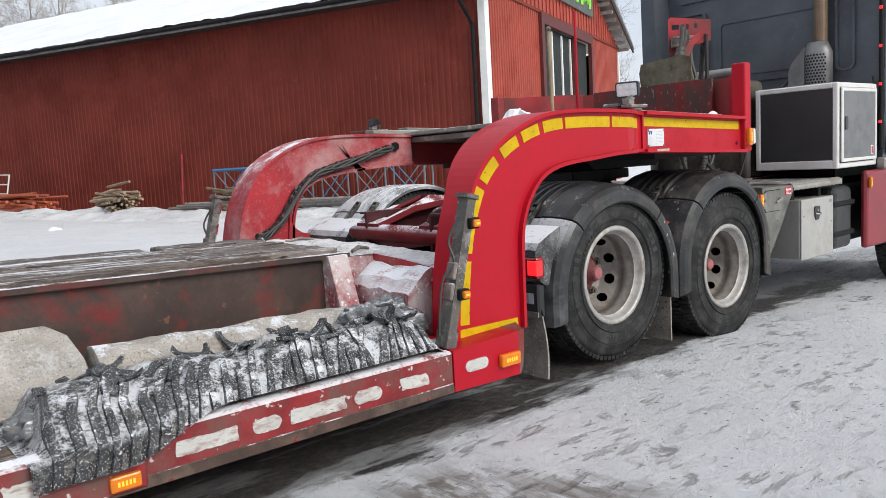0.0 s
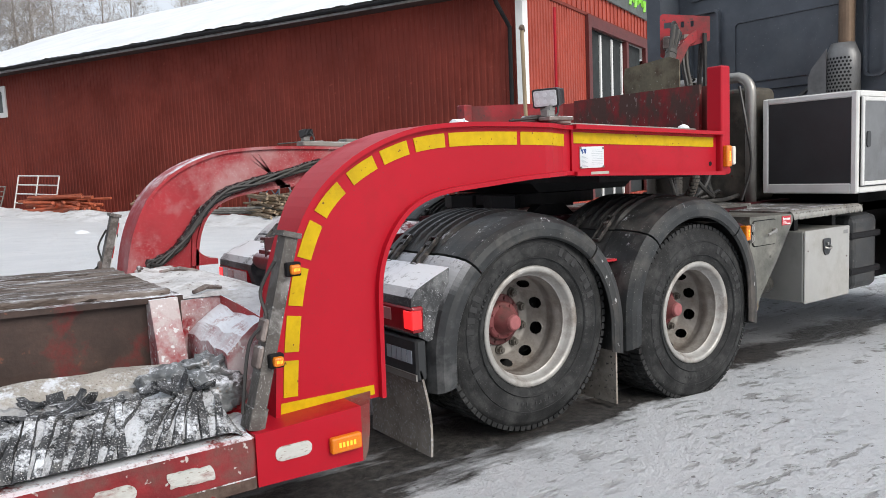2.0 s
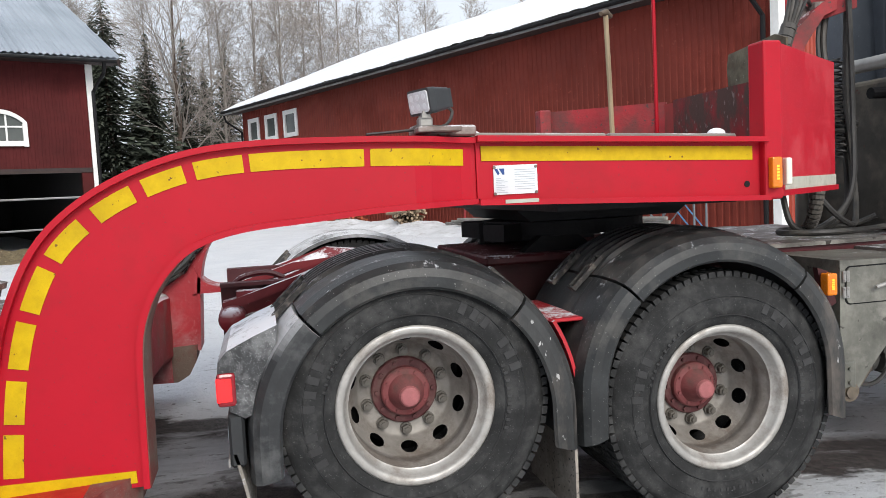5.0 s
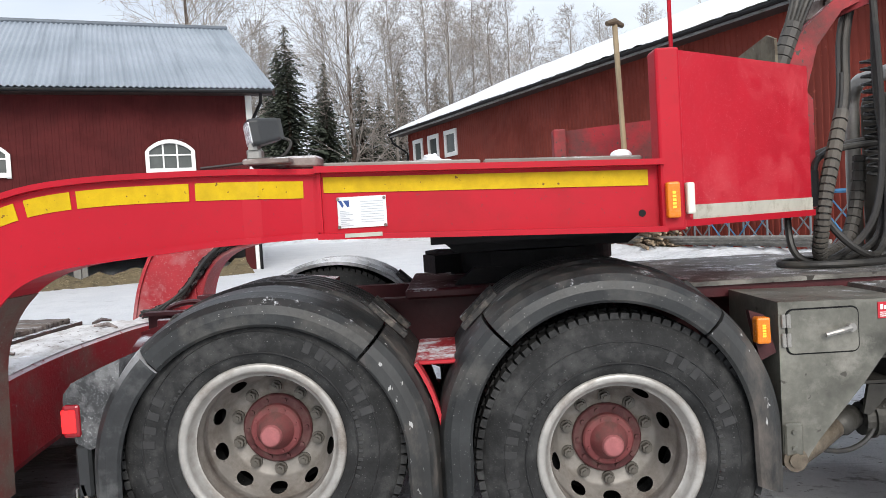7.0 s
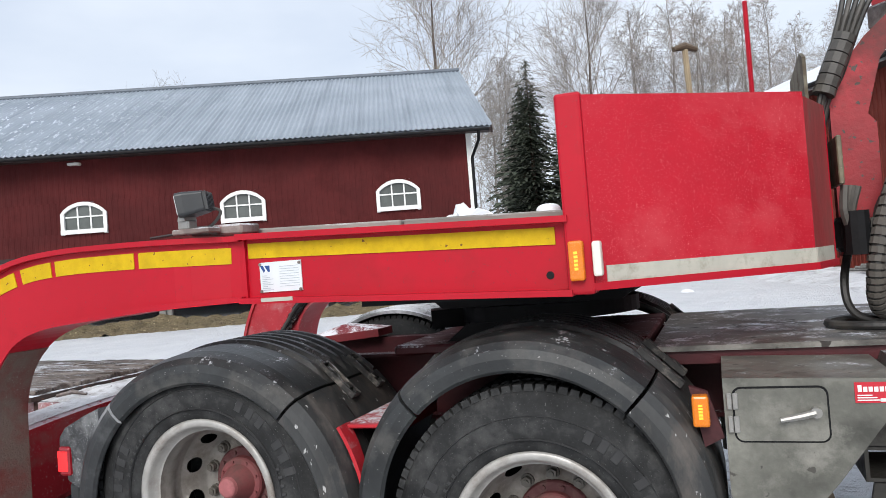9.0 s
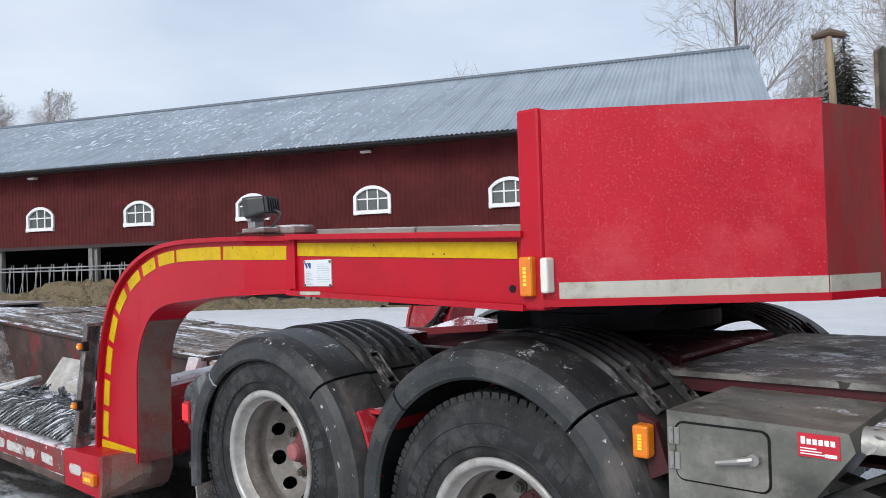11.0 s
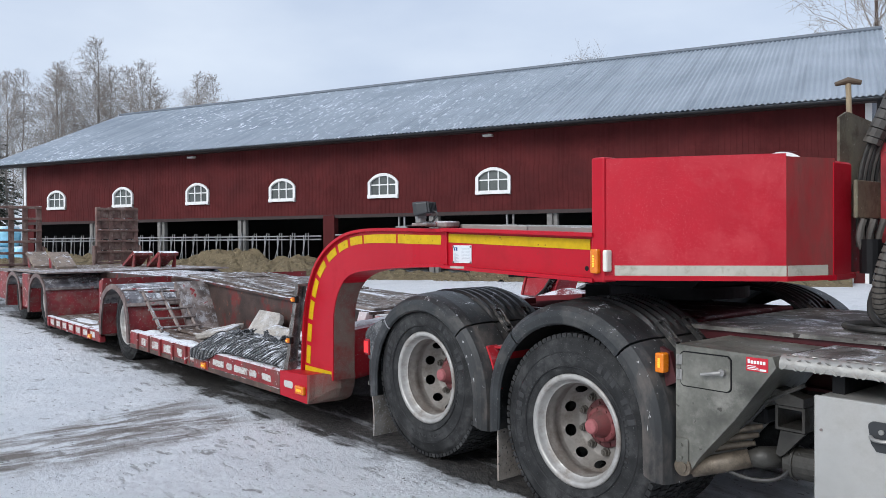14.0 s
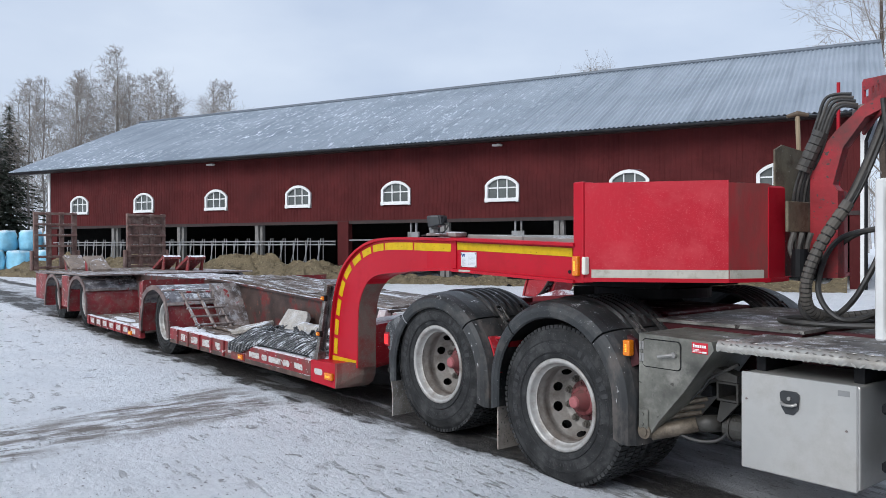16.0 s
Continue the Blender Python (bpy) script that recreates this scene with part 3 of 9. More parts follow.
def parent_world(ob):
    m = ob.matrix_basis.copy()
    while ob.parent is not None:
        m = ob.parent.matrix_basis @ ob.matrix_parent_inverse @ m
        ob = ob.parent
    return m


def share(name, source, parent, m=None, label=""):
    """An object of its own on the mesh of another part."""
    ob = new(name, source.data)
    if parent is not None:
        ob.parent = parent
        ob.matrix_parent_inverse = parent_world(parent).inverted()
    if m is not None:
        ob.matrix_basis = m
    return tagged(ob, label)


def box(bm, lo, hi, bevel=0.0, m=None, seg=1):
    lo, hi = Vector(lo), Vector(hi)
    c = [Vector((x, y, z)) for x in (lo.x, hi.x) for y in (lo.y, hi.y) for z in (lo.z, hi.z)]
    v = [bm.verts.new(m @ p if m else p) for p in c]
    f = [bm.faces.new([v[i] for i in q]) for q in ((0, 1, 3, 2), (4, 6, 7, 5), (0, 4, 5, 1), (2, 3, 7, 6), (0, 2, 6, 4), (1, 5, 7, 3))]
    if bevel:
        edges = {e for x in f for e in x.edges}
        bmesh.ops.bevel(bm, geom=list(edges), offset=bevel, segments=seg, affect="EDGES", profile=0.5)
    return bm


def prism(bm, outline, axis, a, b, m=None):
    """Extrude a 2D outline along an axis: axis y takes (x, z) points, x takes (y, z), z takes (x, y)."""
    def at(p, d):
        q = {"y": (p[0], d, p[1]), "x": (d, p[0], p[1]), "z": (p[0], p[1], d)}[axis]
        q = Vector(q)
        return m @ q if m else q
    v0 = [bm.verts.new(at(p, a)) for p in outline]
    v1 = [bm.verts.new(at(p, b)) for p in outline]
    k = len(outline)
    bm.faces.new(v0)
    bm.faces.new(list(reversed(v1)))
    for i in range(k):
        j = (i + 1) % k
        bm.faces.new((v0[j], v0[i], v1[i], v1[j]))
    return bm


def loft(bm, rings, closed=True, caps=True):
    vs = [[bm.verts.new(p) for p in r] for r in rings]
    k = len(vs[0])
    for a, b in zip(vs, vs[1:]):
        for i in range(k if closed else k - 1):
            j = (i + 1) % k
            bm.faces.new((a[i], a[j], b[j], b[i]))
    if caps and closed:
        bm.faces.new(vs[0])
        bm.faces.new(list(reversed(vs[-1])))
    return bm


def tube(bm, pts, r, seg=8, caps=True):
    pts = [Vector(p) for p in pts]
    rings = []
    side = None
    for i, p in enumerate(pts):
        d = (pts[min(i + 1, len(pts) - 1)] - pts[max(i - 1, 0)]).normalized()
        if side is None:
            side = d.cross(Vector((0, 0, 1)))
            if side.length < 0.05:
                side = d.cross(Vector((1, 0, 0)))
        side = (side - d * side.dot(d)).normalized()
        other = d.cross(side)
        rad = r[i] if isinstance(r, (list, tuple)) else r
        rings.append([p + rad * (math.cos(2 * math.pi * j / seg) * side + math.sin(2 * math.pi * j / seg) * other) for j in range(seg)])
    return loft(bm, rings, True, caps)


def spline(pts, steps=8):
    """Points along a smooth curve through pts."""
    pts = [Vector(p) for p in pts]
    out = []
    for i in range(len(pts) - 1):
        p0, p1, p2, p3 = pts[max(i - 1, 0)], pts[i], pts[i + 1], pts[min(i + 2, len(pts) - 1)]
        for s in range(steps):
            t = s / steps
            out.append(0.5 * ((2 * p1) + (p2 - p0) * t + (2 * p0 - 5 * p1 + 4 * p2 - p3) * t * t + (3 * p1 - p0 - 3 * p2 + p3) * t ** 3))
    out.append(pts[-1])
    return out


def revolve(bm, profile, seg=48, m=None, closed=False):
    """Turn a profile of (radius, y) round the y axis."""
    rings = []
    for r, y in profile:
        ring = [Vector((r * math.cos(2 * math.pi * i / seg), y, r * math.sin(2 * math.pi * i / seg))) for i in range(seg)]
        rings.append([m @ p for p in ring] if m else ring)
    vs = [[bm.verts.new(p) for p in r] for r in rings]
    pairs = list(zip(vs, vs[1:])) + ([(vs[-1], vs[0])] if closed else [])
    for a, b in pairs:
        for i in range(seg):
            j = (i + 1) % seg
            bm.faces.new((a[i], a[j], b[j], b[i]))
    return bm


def cyl(bm, c, r, h, axis="z", seg=16, r2=None):
    c = Vector(c)
    r2 = r if r2 is None else r2
    d = {"x": Vector((1, 0, 0)), "y": Vector((0, 1, 0)), "z": Vector((0, 0, 1))}[axis]
    u = {"x": Vector((0, 1, 0)), "y": Vector((0, 0, 1)), "z": Vector((1, 0, 0))}[axis]
    w = d.cross(u)
    rings = [[c + d * z + rr * (math.cos(2 * math.pi * i / seg) * u + math.sin(2 * math.pi * i / seg) * w) for i in range(seg)] for z, rr in ((0, r), (h, r2))]
    return loft(bm, rings)


def rounded_rect(x0, z0, x1, z1, r, k=4):
    out = []
    for cx, cz, a0 in ((x1 - r, z1 - r, 0), (x0 + r, z1 - r, 90), (x0 + r, z0 + r, 180), (x1 - r, z0 + r, 270)):
        for i in range(k + 1):
            a = radians(a0 + 90 * i / k)
            out.append((cx + r * math.cos(a), cz + r * math.sin(a)))
    return out


def lumpy(bm, amount, scale, seed=0.0):
    for v in bm.verts:
        p = v.co * scale + Vector((seed, seed * 1.7, 0))
        v.co += amount * Vector((noise.noise(p), noise.noise(p + Vector((7, 0, 0))), noise.noise(p + Vector((0, 9, 0)))))
    return bm


def bms():
    return bmesh.new()


def smoothstep(a, b, x):
    t = min(1.0, max(0.0, (x - a) / (b - a)))
    return t * t * (3 - 2 * t)


# ---- ground ----
def ground_height(x, y):
    z = 0.045 - 0.062 * (min(max(x - 3.6, 0.0), 4.0) - 0.4 * smoothstep(3.6, 4.4, x) + 0.4 * smoothstep(3.2, 3.6, x) * 0)
    z += 0.012 * min(max(y - 2.0, 0.0), 30.0) + (0.055 * smoothstep(-1, -8, x) - 0.018 * smoothstep(2.5, 0.5, x)) * smoothstep(5, 1, abs(y))
    return z


def build_ground():
    def lines(lo, hi, step, far):
        a = list(np.arange(lo, hi + 1e-6, step))
        d, p = step, hi
        while p < far:
            d *= 1.22
            p += d
            a.append(p)
        d, p = step, lo
        while p > -far:
            d *= 1.22
            p -= d
            a.insert(0, p)
        return a
    xs, ys = lines(-10.0, 12.0, 0.14, 900.0), lines(-7.0, 3.0, 0.12, 900.0)
    verts = []
    for y in ys:
        for x in xs:
            z = ground_height(x, y)
            near = smoothstep(60, 12, math.hypot(x, y))
            z += near * (0.018 * noise.fractal(Vector((x * 0.9, y * 0.9, 0.3)), 1.0, 2.0, 4) + 0.012 * noise.noise(Vector((x * 3.3, y * 3.3, 4.0))) * smoothstep(1.4, 2.2, abs(y)))
            verts.append((x, y, z))
    k = len(xs)
    faces = [(j * k + i, j * k + i + 1, (j + 1) * k + i + 1, (j + 1) * k + i) for j in range(len(ys) - 1) for i in range(k - 1)]
    me = bpy.data.meshes.new("ground")
    me.from_pydata(verts, [], faces)
    me.materials.append(GROUND)
    for p in me.polygons:
        p.use_smooth = True
    tagged(new("ground", me), "farmyard ground of packed snow with wet gravel wheel tracks", "ground", kind="structure")


build_ground()


# ---- barns ----
def frame_at(origin, angle):
    """A pose whose x runs along a wall; y points behind the wall."""
    return Matrix.Translation(origin) @ Matrix.Rotation(radians(angle), 4, "Z")


def ribbed(bm, s0, s1, z0, z1, pitch, depth, m, y=0.0, flat=0.55):
    """A vertical sheet with ribs, facing -y, with a plain back 4 cm behind."""
    pts = [(s0, y)]
    s = s0
    while s < s1 - 1e-6:
        e = min(s + pitch, s1)
        w = e - s
        pts += [(s + w * flat * 0.5, y), (s + w * (flat * 0.5 + 0.08), y - depth), (s + w * (1 - flat * 0.5 + 0.12), y - depth), (min(s + w * (1 - flat * 0.5 + 0.2), e), y)]
        s = e
    pts.append((s1, y))
    lo = [bm.verts.new(m @ Vector((p[0], p[1], z0))) for p in pts]
    hi = [bm.verts.new(m @ Vector((p[0], p[1], z1))) for p in pts]
    for i in range(len(pts) - 1):
        bm.faces.new((lo[i], lo[i + 1], hi[i + 1], hi[i]))
    b = [bm.verts.new(m @ Vector(p)) for p in ((s0, y + 0.04, z0), (s1, y + 0.04, z0), (s1, y + 0.04, z1), (s0, y + 0.04, z1))]
    bm.faces.new((b[3], b[2], b[1], b[0]))
    return bm


def slope_sheet(bm, s0, s1, y0, z0, y1, z1, pitch, depth, m, thick=0.03):
    """A corrugated roof slope from the eave (y0, z0) to the ridge (y1, z1)."""
    k = 6
    count = int((s1 - s0) / pitch)
    n = Vector((0, -(z1 - z0), y1 - y0)).normalized()
    if n.z < 0:
        n.negate()
    top = []
    for i in range(count * k + 1):
        s = s0 + (s1 - s0) * i / (count * k)
        h = depth * (0.5 + 0.5 * math.cos(2 * math.pi * i / k))
        top.append([bm.verts.new(m @ (Vector((s, y, z)) + n * h)) for y, z in ((y0, z0), (y1, z1))])
    for a, b in zip(top, top[1:]):
        bm.faces.new((a[0], b[0], b[1], a[1]))
    u = [bm.verts.new(m @ (Vector((s, y, z)) - n * thick)) for s, y, z in ((s0, y0, z0), (s1, y0, z0), (s1, y1, z1), (s0, y1, z1))]
    bm.faces.new(u)
    return bm


def arched_window(m, s, z, w, parent):
    """A white arched window with a sill and six dark panes, in a barn wall."""
    h, rise = 0.54, 0.31
    t = 0.10

    def arc(x0, x1, zb, zt, k=10):
        hw, r = (x1 - x0) / 2, zt - zb
        rad = (hw * hw + r * r) / (2 * r)
        cx, cz = (x0 + x1) / 2, zt - rad
        a = math.asin(hw / rad)
        return [(cx + rad * math.sin(a - 2 * a * i / k), cz + rad * math.cos(a - 2 * a * i / k)) for i in range(k + 1)]
    outer = arc(s, s + w, z + h, z + h + rise)
    inner = arc(s + t, s + w - t, z + h, z + h + rise - t)
    b = bms()
    pts = [(s + w, z - 0.05)] + outer + [(s, z - 0.05)] + [(s + t, z - 0.05), (s + t, z + h)] + list(reversed(inner)) + [(s + w - t, z + h), (s + w - t, z - 0.05)]
    # the casing in straight pieces, so that every face stays simple
    ring_o = [(s + w, z - 0.05)] + outer + [(s, z - 0.05)]
    ring_i = [(s + w - t, z - 0.05)] + inner + [(s + t, z - 0.05)]
    for i in range(len(ring_o) - 1):
        prism(b, [ring_o[i], ring_o[i + 1], ring_i[i + 1], ring_i[i]], "y", -0.07, 0.05, m)
    win = part("window_casing", b, TRIM_WHITE, parent)
    b = bms()
    box(b, (s - 0.0, -0.10, z - 0.03), (s + w, 0.02, z + 0.09), 0.0, m)
    part("window_sill", b, TRIM_WHITE, win)
    b = bms()
    prism(b, [(s + w - t, z)] + inner + [(s + t, z)], "y", 0.02, 0.045, m)
    part("pane", b, GLASS, win)
    b = bms()
    for k in (1, 2):
        x = s + t + (w - 2 * t) * k / 3
        box(b, (x - 0.02, -0.015, z + 0.09), (x + 0.02, 0.02, z + h + rise - t - 0.01), 0, m)
    box(b, (s + t, -0.013, z + 0.42), (s + w - t, 0.02, z + 0.46), 0, m)
    part("glazing_bars", b, TRIM_WHITE, win)
    b = bms()
    for sgn in (0, 1):
        side = [p for p in outer if (p[0] <= s + w / 2 + 1e-6) == bool(sgn)]
        corner = (s if sgn else s + w, z + h + rise)
        for p, q in zip(side, side[1:]):
            prism(b, [corner, p, q], "y", -0.012, 0.04, m)
    part("spandrel", b, COW_BARN_RED, win)


def cow_barn():
    m = frame_at((-19.3, 9.3, 0), 23.1)
    barn = empty("cow_barn", "long falu-red timber cow barn with a frosted corrugated roof", "barn", (-19.3, 9.3, 0.1))
    s0, s1, zb, zo, ze = -14.4, 20.35, 0.0, 2.38, 5.05
    starts = [-12.82 + 4.345 * i + 0.16 * (i == 4) + 0.05 * (i > 4) for i in range(8)]
    w, z0, z1 = 1.25, 2.98, 3.83
    b = bms()
    s = s0
    for q in starts:
        ribbed(b, s, q, z0, z1, 0.16, 0.010, m)
        s = q + w
    ribbed(b, s, s1, z0, z1, 0.16, 0.010, m)
    ribbed(b, s0, s1, zo, z0, 0.16, 0.010, m)
    ribbed(b, s0, s1, z1, ze + 0.2, 0.16, 0.010, m)
    part("board_wall", b, COW_BARN_RED, barn)
    # the lowest storey is open between posts; the gable end and the right bay are boarded
    for lo, hi in (((s0, 0.0, zb), (s0 + 0.5, 0.15, zo)), ((2.75, -0.06, zb), (3.25, 0.2, zo)), ((s1 - 0.3, 0.0, zb), (s1, 0.15, zo))):
        b = bms()
        box(b, lo, hi, 0, m)
        part("boarded_pier", b, COW_BARN_RED, barn)
    for q in (-9.9, -5.7, -1.28, 7.3, 11.57, 15.9):
        b = bms()
        box(b, (q - 0.16, 0.02, zb), (q + 0.02, 0.22, zo), 0.01, m)
        box(b, (q + 0.03, 0.10, zb), (q + 0.17, 0.28, zo), 0.01, m)
        part("wall_post", b, POST_GREY, barn)
    b = bms()
    box(b, (s0, -0.03, zo - 0.10), (s1, 0.12, zo + 0.02), 0, m)
    part("lintel_beam", b, TRIM_DARK, barn)
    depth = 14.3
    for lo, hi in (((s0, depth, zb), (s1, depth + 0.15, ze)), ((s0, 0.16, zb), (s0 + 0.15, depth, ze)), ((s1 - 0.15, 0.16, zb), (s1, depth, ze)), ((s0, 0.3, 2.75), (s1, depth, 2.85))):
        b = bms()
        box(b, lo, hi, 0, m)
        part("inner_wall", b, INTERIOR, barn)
    ridge_y, ridge_z, ey = 7.2, 8.56, -0.75
    for q in (s0, s1):
        b = bms()
        prism(b, [(0.05, ze), (ridge_y, ridge_z - 0.15), (2 * ridge_y - 0.05, ze)], "x", q - 0.06, q + 0.06, m)
        part("gable_wall", b, COW_BARN_RED, barn)
    b = bms()
    slope_sheet(b, -16.5, 21.0, ey, ze, ridge_y, ridge_z, 0.15, 0.044, m)
    slope_sheet(b, -16.5, 21.0, 2 * ridge_y - ey, ze, ridge_y, ridge_z, 0.15, 0.044, m)
    part("roof", b, ROOF_SHEET, barn)
    b = bms()
    tube(b, [m @ Vector((-16.5, ridge_y, ridge_z + 0.03)), m @ Vector((21.0, ridge_y, ridge_z + 0.03))], 0.11, 8)
    part("ridge_cap", b, ROOF_CAP, barn)
    b = bms()
    box(b, (-16.5, ey, ze - 0.12), (21.0, ey + 0.06, ze - 0.035), 0, m)
    part("eave_board", b, TRIM_DARK, barn)
    b = bms()
    box(b, (-16.5, ey + 0.06, ze - 0.06), (21.0, 0.0, ze - 0.03), 0, m)
    part("soffit", b, TRIM_DARK, barn)
    for q in (-16.5, 20.94):
        b = bms()
        prism(b, [(ey, ze - 0.19), (ridge_y, ridge_z - 0.19), (ridge_y, ridge_z - 0.03), (ey, ze - 0.03)], "x", q, q + 0.06, m)
        part("verge_board", b, TRIM_DARK, barn)
    b = bms()
    tube(b, [m @ Vector((-16.4, ey - 0.06, ze - 0.04)), m @ Vector((20.9, ey - 0.06, ze - 0.08))], 0.04, 8)
    pipe = [m @ Vector(p) for p in ((20.6, ey - 0.06, ze - 0.1), (20.6, ey + 0.05, ze - 0.35), (20.45, -0.08, ze - 0.75), (20.45, -0.08, 0.2))]
    part("gutter", b, DARK, barn)
    b = bms()
    tube(b, pipe, 0.045, 8)
    part("downpipe", b, DARK, barn)
    for lo, hi in (((s1 - 0.04, -0.06, zb), (s1 + 0.12, 0.10, ze)), ((s0 - 0.10, -0.06, zb), (s0 + 0.04, 0.10, ze))):
        b = bms()
        box(b, lo, hi, 0, m)
        part("corner_board", b, TRIM_WHITE, barn)
    for q in starts:
        arched_window(m, q, z0, w, barn)
    for q in (-3.75, 9.35):
        b = bms()
        box(b, (q, -0.35, ze - 0.24), (q + 0.32, -0.18, ze - 0.17), 0.01, m)
        box(b, (q + 0.13, -0.22, ze - 0.19), (q + 0.18, -0.02, ze - 0.14), 0, m)
        part("flood_lamp", b, WHITE_FRAME, barn, "flat white floodlight under the eave")
    for q in (5.9, 10.0):
        b = bms()
        box(b, (q, 0.05, 1.55), (q + 0.05, 0.12, zo), 0, m)
        box(b, (q + 0.22, 0.05, 1.55), (q + 0.27, 0.12, zo), 0, m)
        box(b, (q - 0.1, 0.03, 1.75), (q + 0.36, 0.14, 1.95), 0.01, m)
        part("feed_gate_hanger", b, GALV, barn)

    # the feed fence along the open bays
    fence = empty("feed_fence", "galvanised cattle feed fence with slanted neck bars", "fence", tuple(m @ Vector((-10, -0.2, 0.15))))
    for q0, q1, oy, z in ((-14.0, 2.7, -0.12, 1.62), (-14.0, 2.7, -0.12, 1.50), (-14.0, 2.7, -0.12, 0.62), (3.3, 20.0, -0.05, 1.66), (3.3, 20.0, -0.05, 0.9)):
        b = bms()
        tube(b, [m @ Vector((q0, oy, z)), m @ Vector((q1, oy, z))], 0.028, 6)
        part("rail", b, GALV, fence)
    q = -13.6
    first = None
    k = 0
    while q < 2.4:
        if first is None:
            b = bms()
            tube(b, [Vector((0, -0.12, 0.6)), Vector((0, -0.12, 1.66))], 0.022, 6)
            tube(b, [Vector((0.12, -0.13, 1.75)), Vector((0.02, -0.13, 1.2)), Vector((-0.12, -0.13, 0.75)), Vector((0.1, -0.13, 0.62))], 0.02, 5)
            tube(b, [Vector((0.22, -0.13, 1.75)), Vector((0.22, -0.13, 0.62))], 0.018, 5)
            first = part("neck_bar", b, GALV, fence)
            first.matrix_basis = m @ Matrix.Translation((q, 0, 0))
            first.matrix_parent_inverse = parent_world(fence).inverted()
        else:
            share("neck_bar", first, fence, m @ Matrix.Translation((q, 0, 0)))
        q += 0.62
        k += 1


def feed_bank():
    """The long bank of silage in front of the feed fence."""
    m = frame_at((-19.3, 9.3, 0), 23.1)
    b = bms()
    n_s, n_c = 240, 14
    rows = []
    for i in range(n_s + 1):
        s = -15.0 + 35.0 * i / n_s
        row = []
        for j in range(n_c + 1):
            t = j / n_c
            y = -0.25 - (1.4 + 1.1 * smoothstep(6.0, 2.0, s)) * t
            h = (0.64 + 0.22 * smoothstep(6.0, 2.0, s)) * (1 - t) ** 0.75 * smoothstep(0, 0.06, 1.04 - t)
            p = m @ Vector((s, y, 0))
            h *= 0.75 + 0.5 * noise.fractal(Vector((s * 0.5, y, 1.0)), 1.0, 2.0, 3)
            h *= 0.55 + 0.75 * smoothstep(6.0, 2.0, s)
            z = ground_height(p.x, p.y) - 0.03 + h + 0.11 * noise.fractal(Vector((s * 2.6, y * 2.6, 3.0)), 0.7, 2.0, 5)
            row.append(b.verts.new((p.x, p.y, z)))
        rows.append(row)
    for a, c in zip(rows, rows[1:]):
        for j in range(n_c):
            b.faces.new((a[j], c[j], c[j + 1], a[j + 1]))
    ob = part("silage_bank", b, STRAW, None, smooth=False)
    tagged(ob, "trampled brown silage heaped along the feed fence", "silage", kind="stuff")


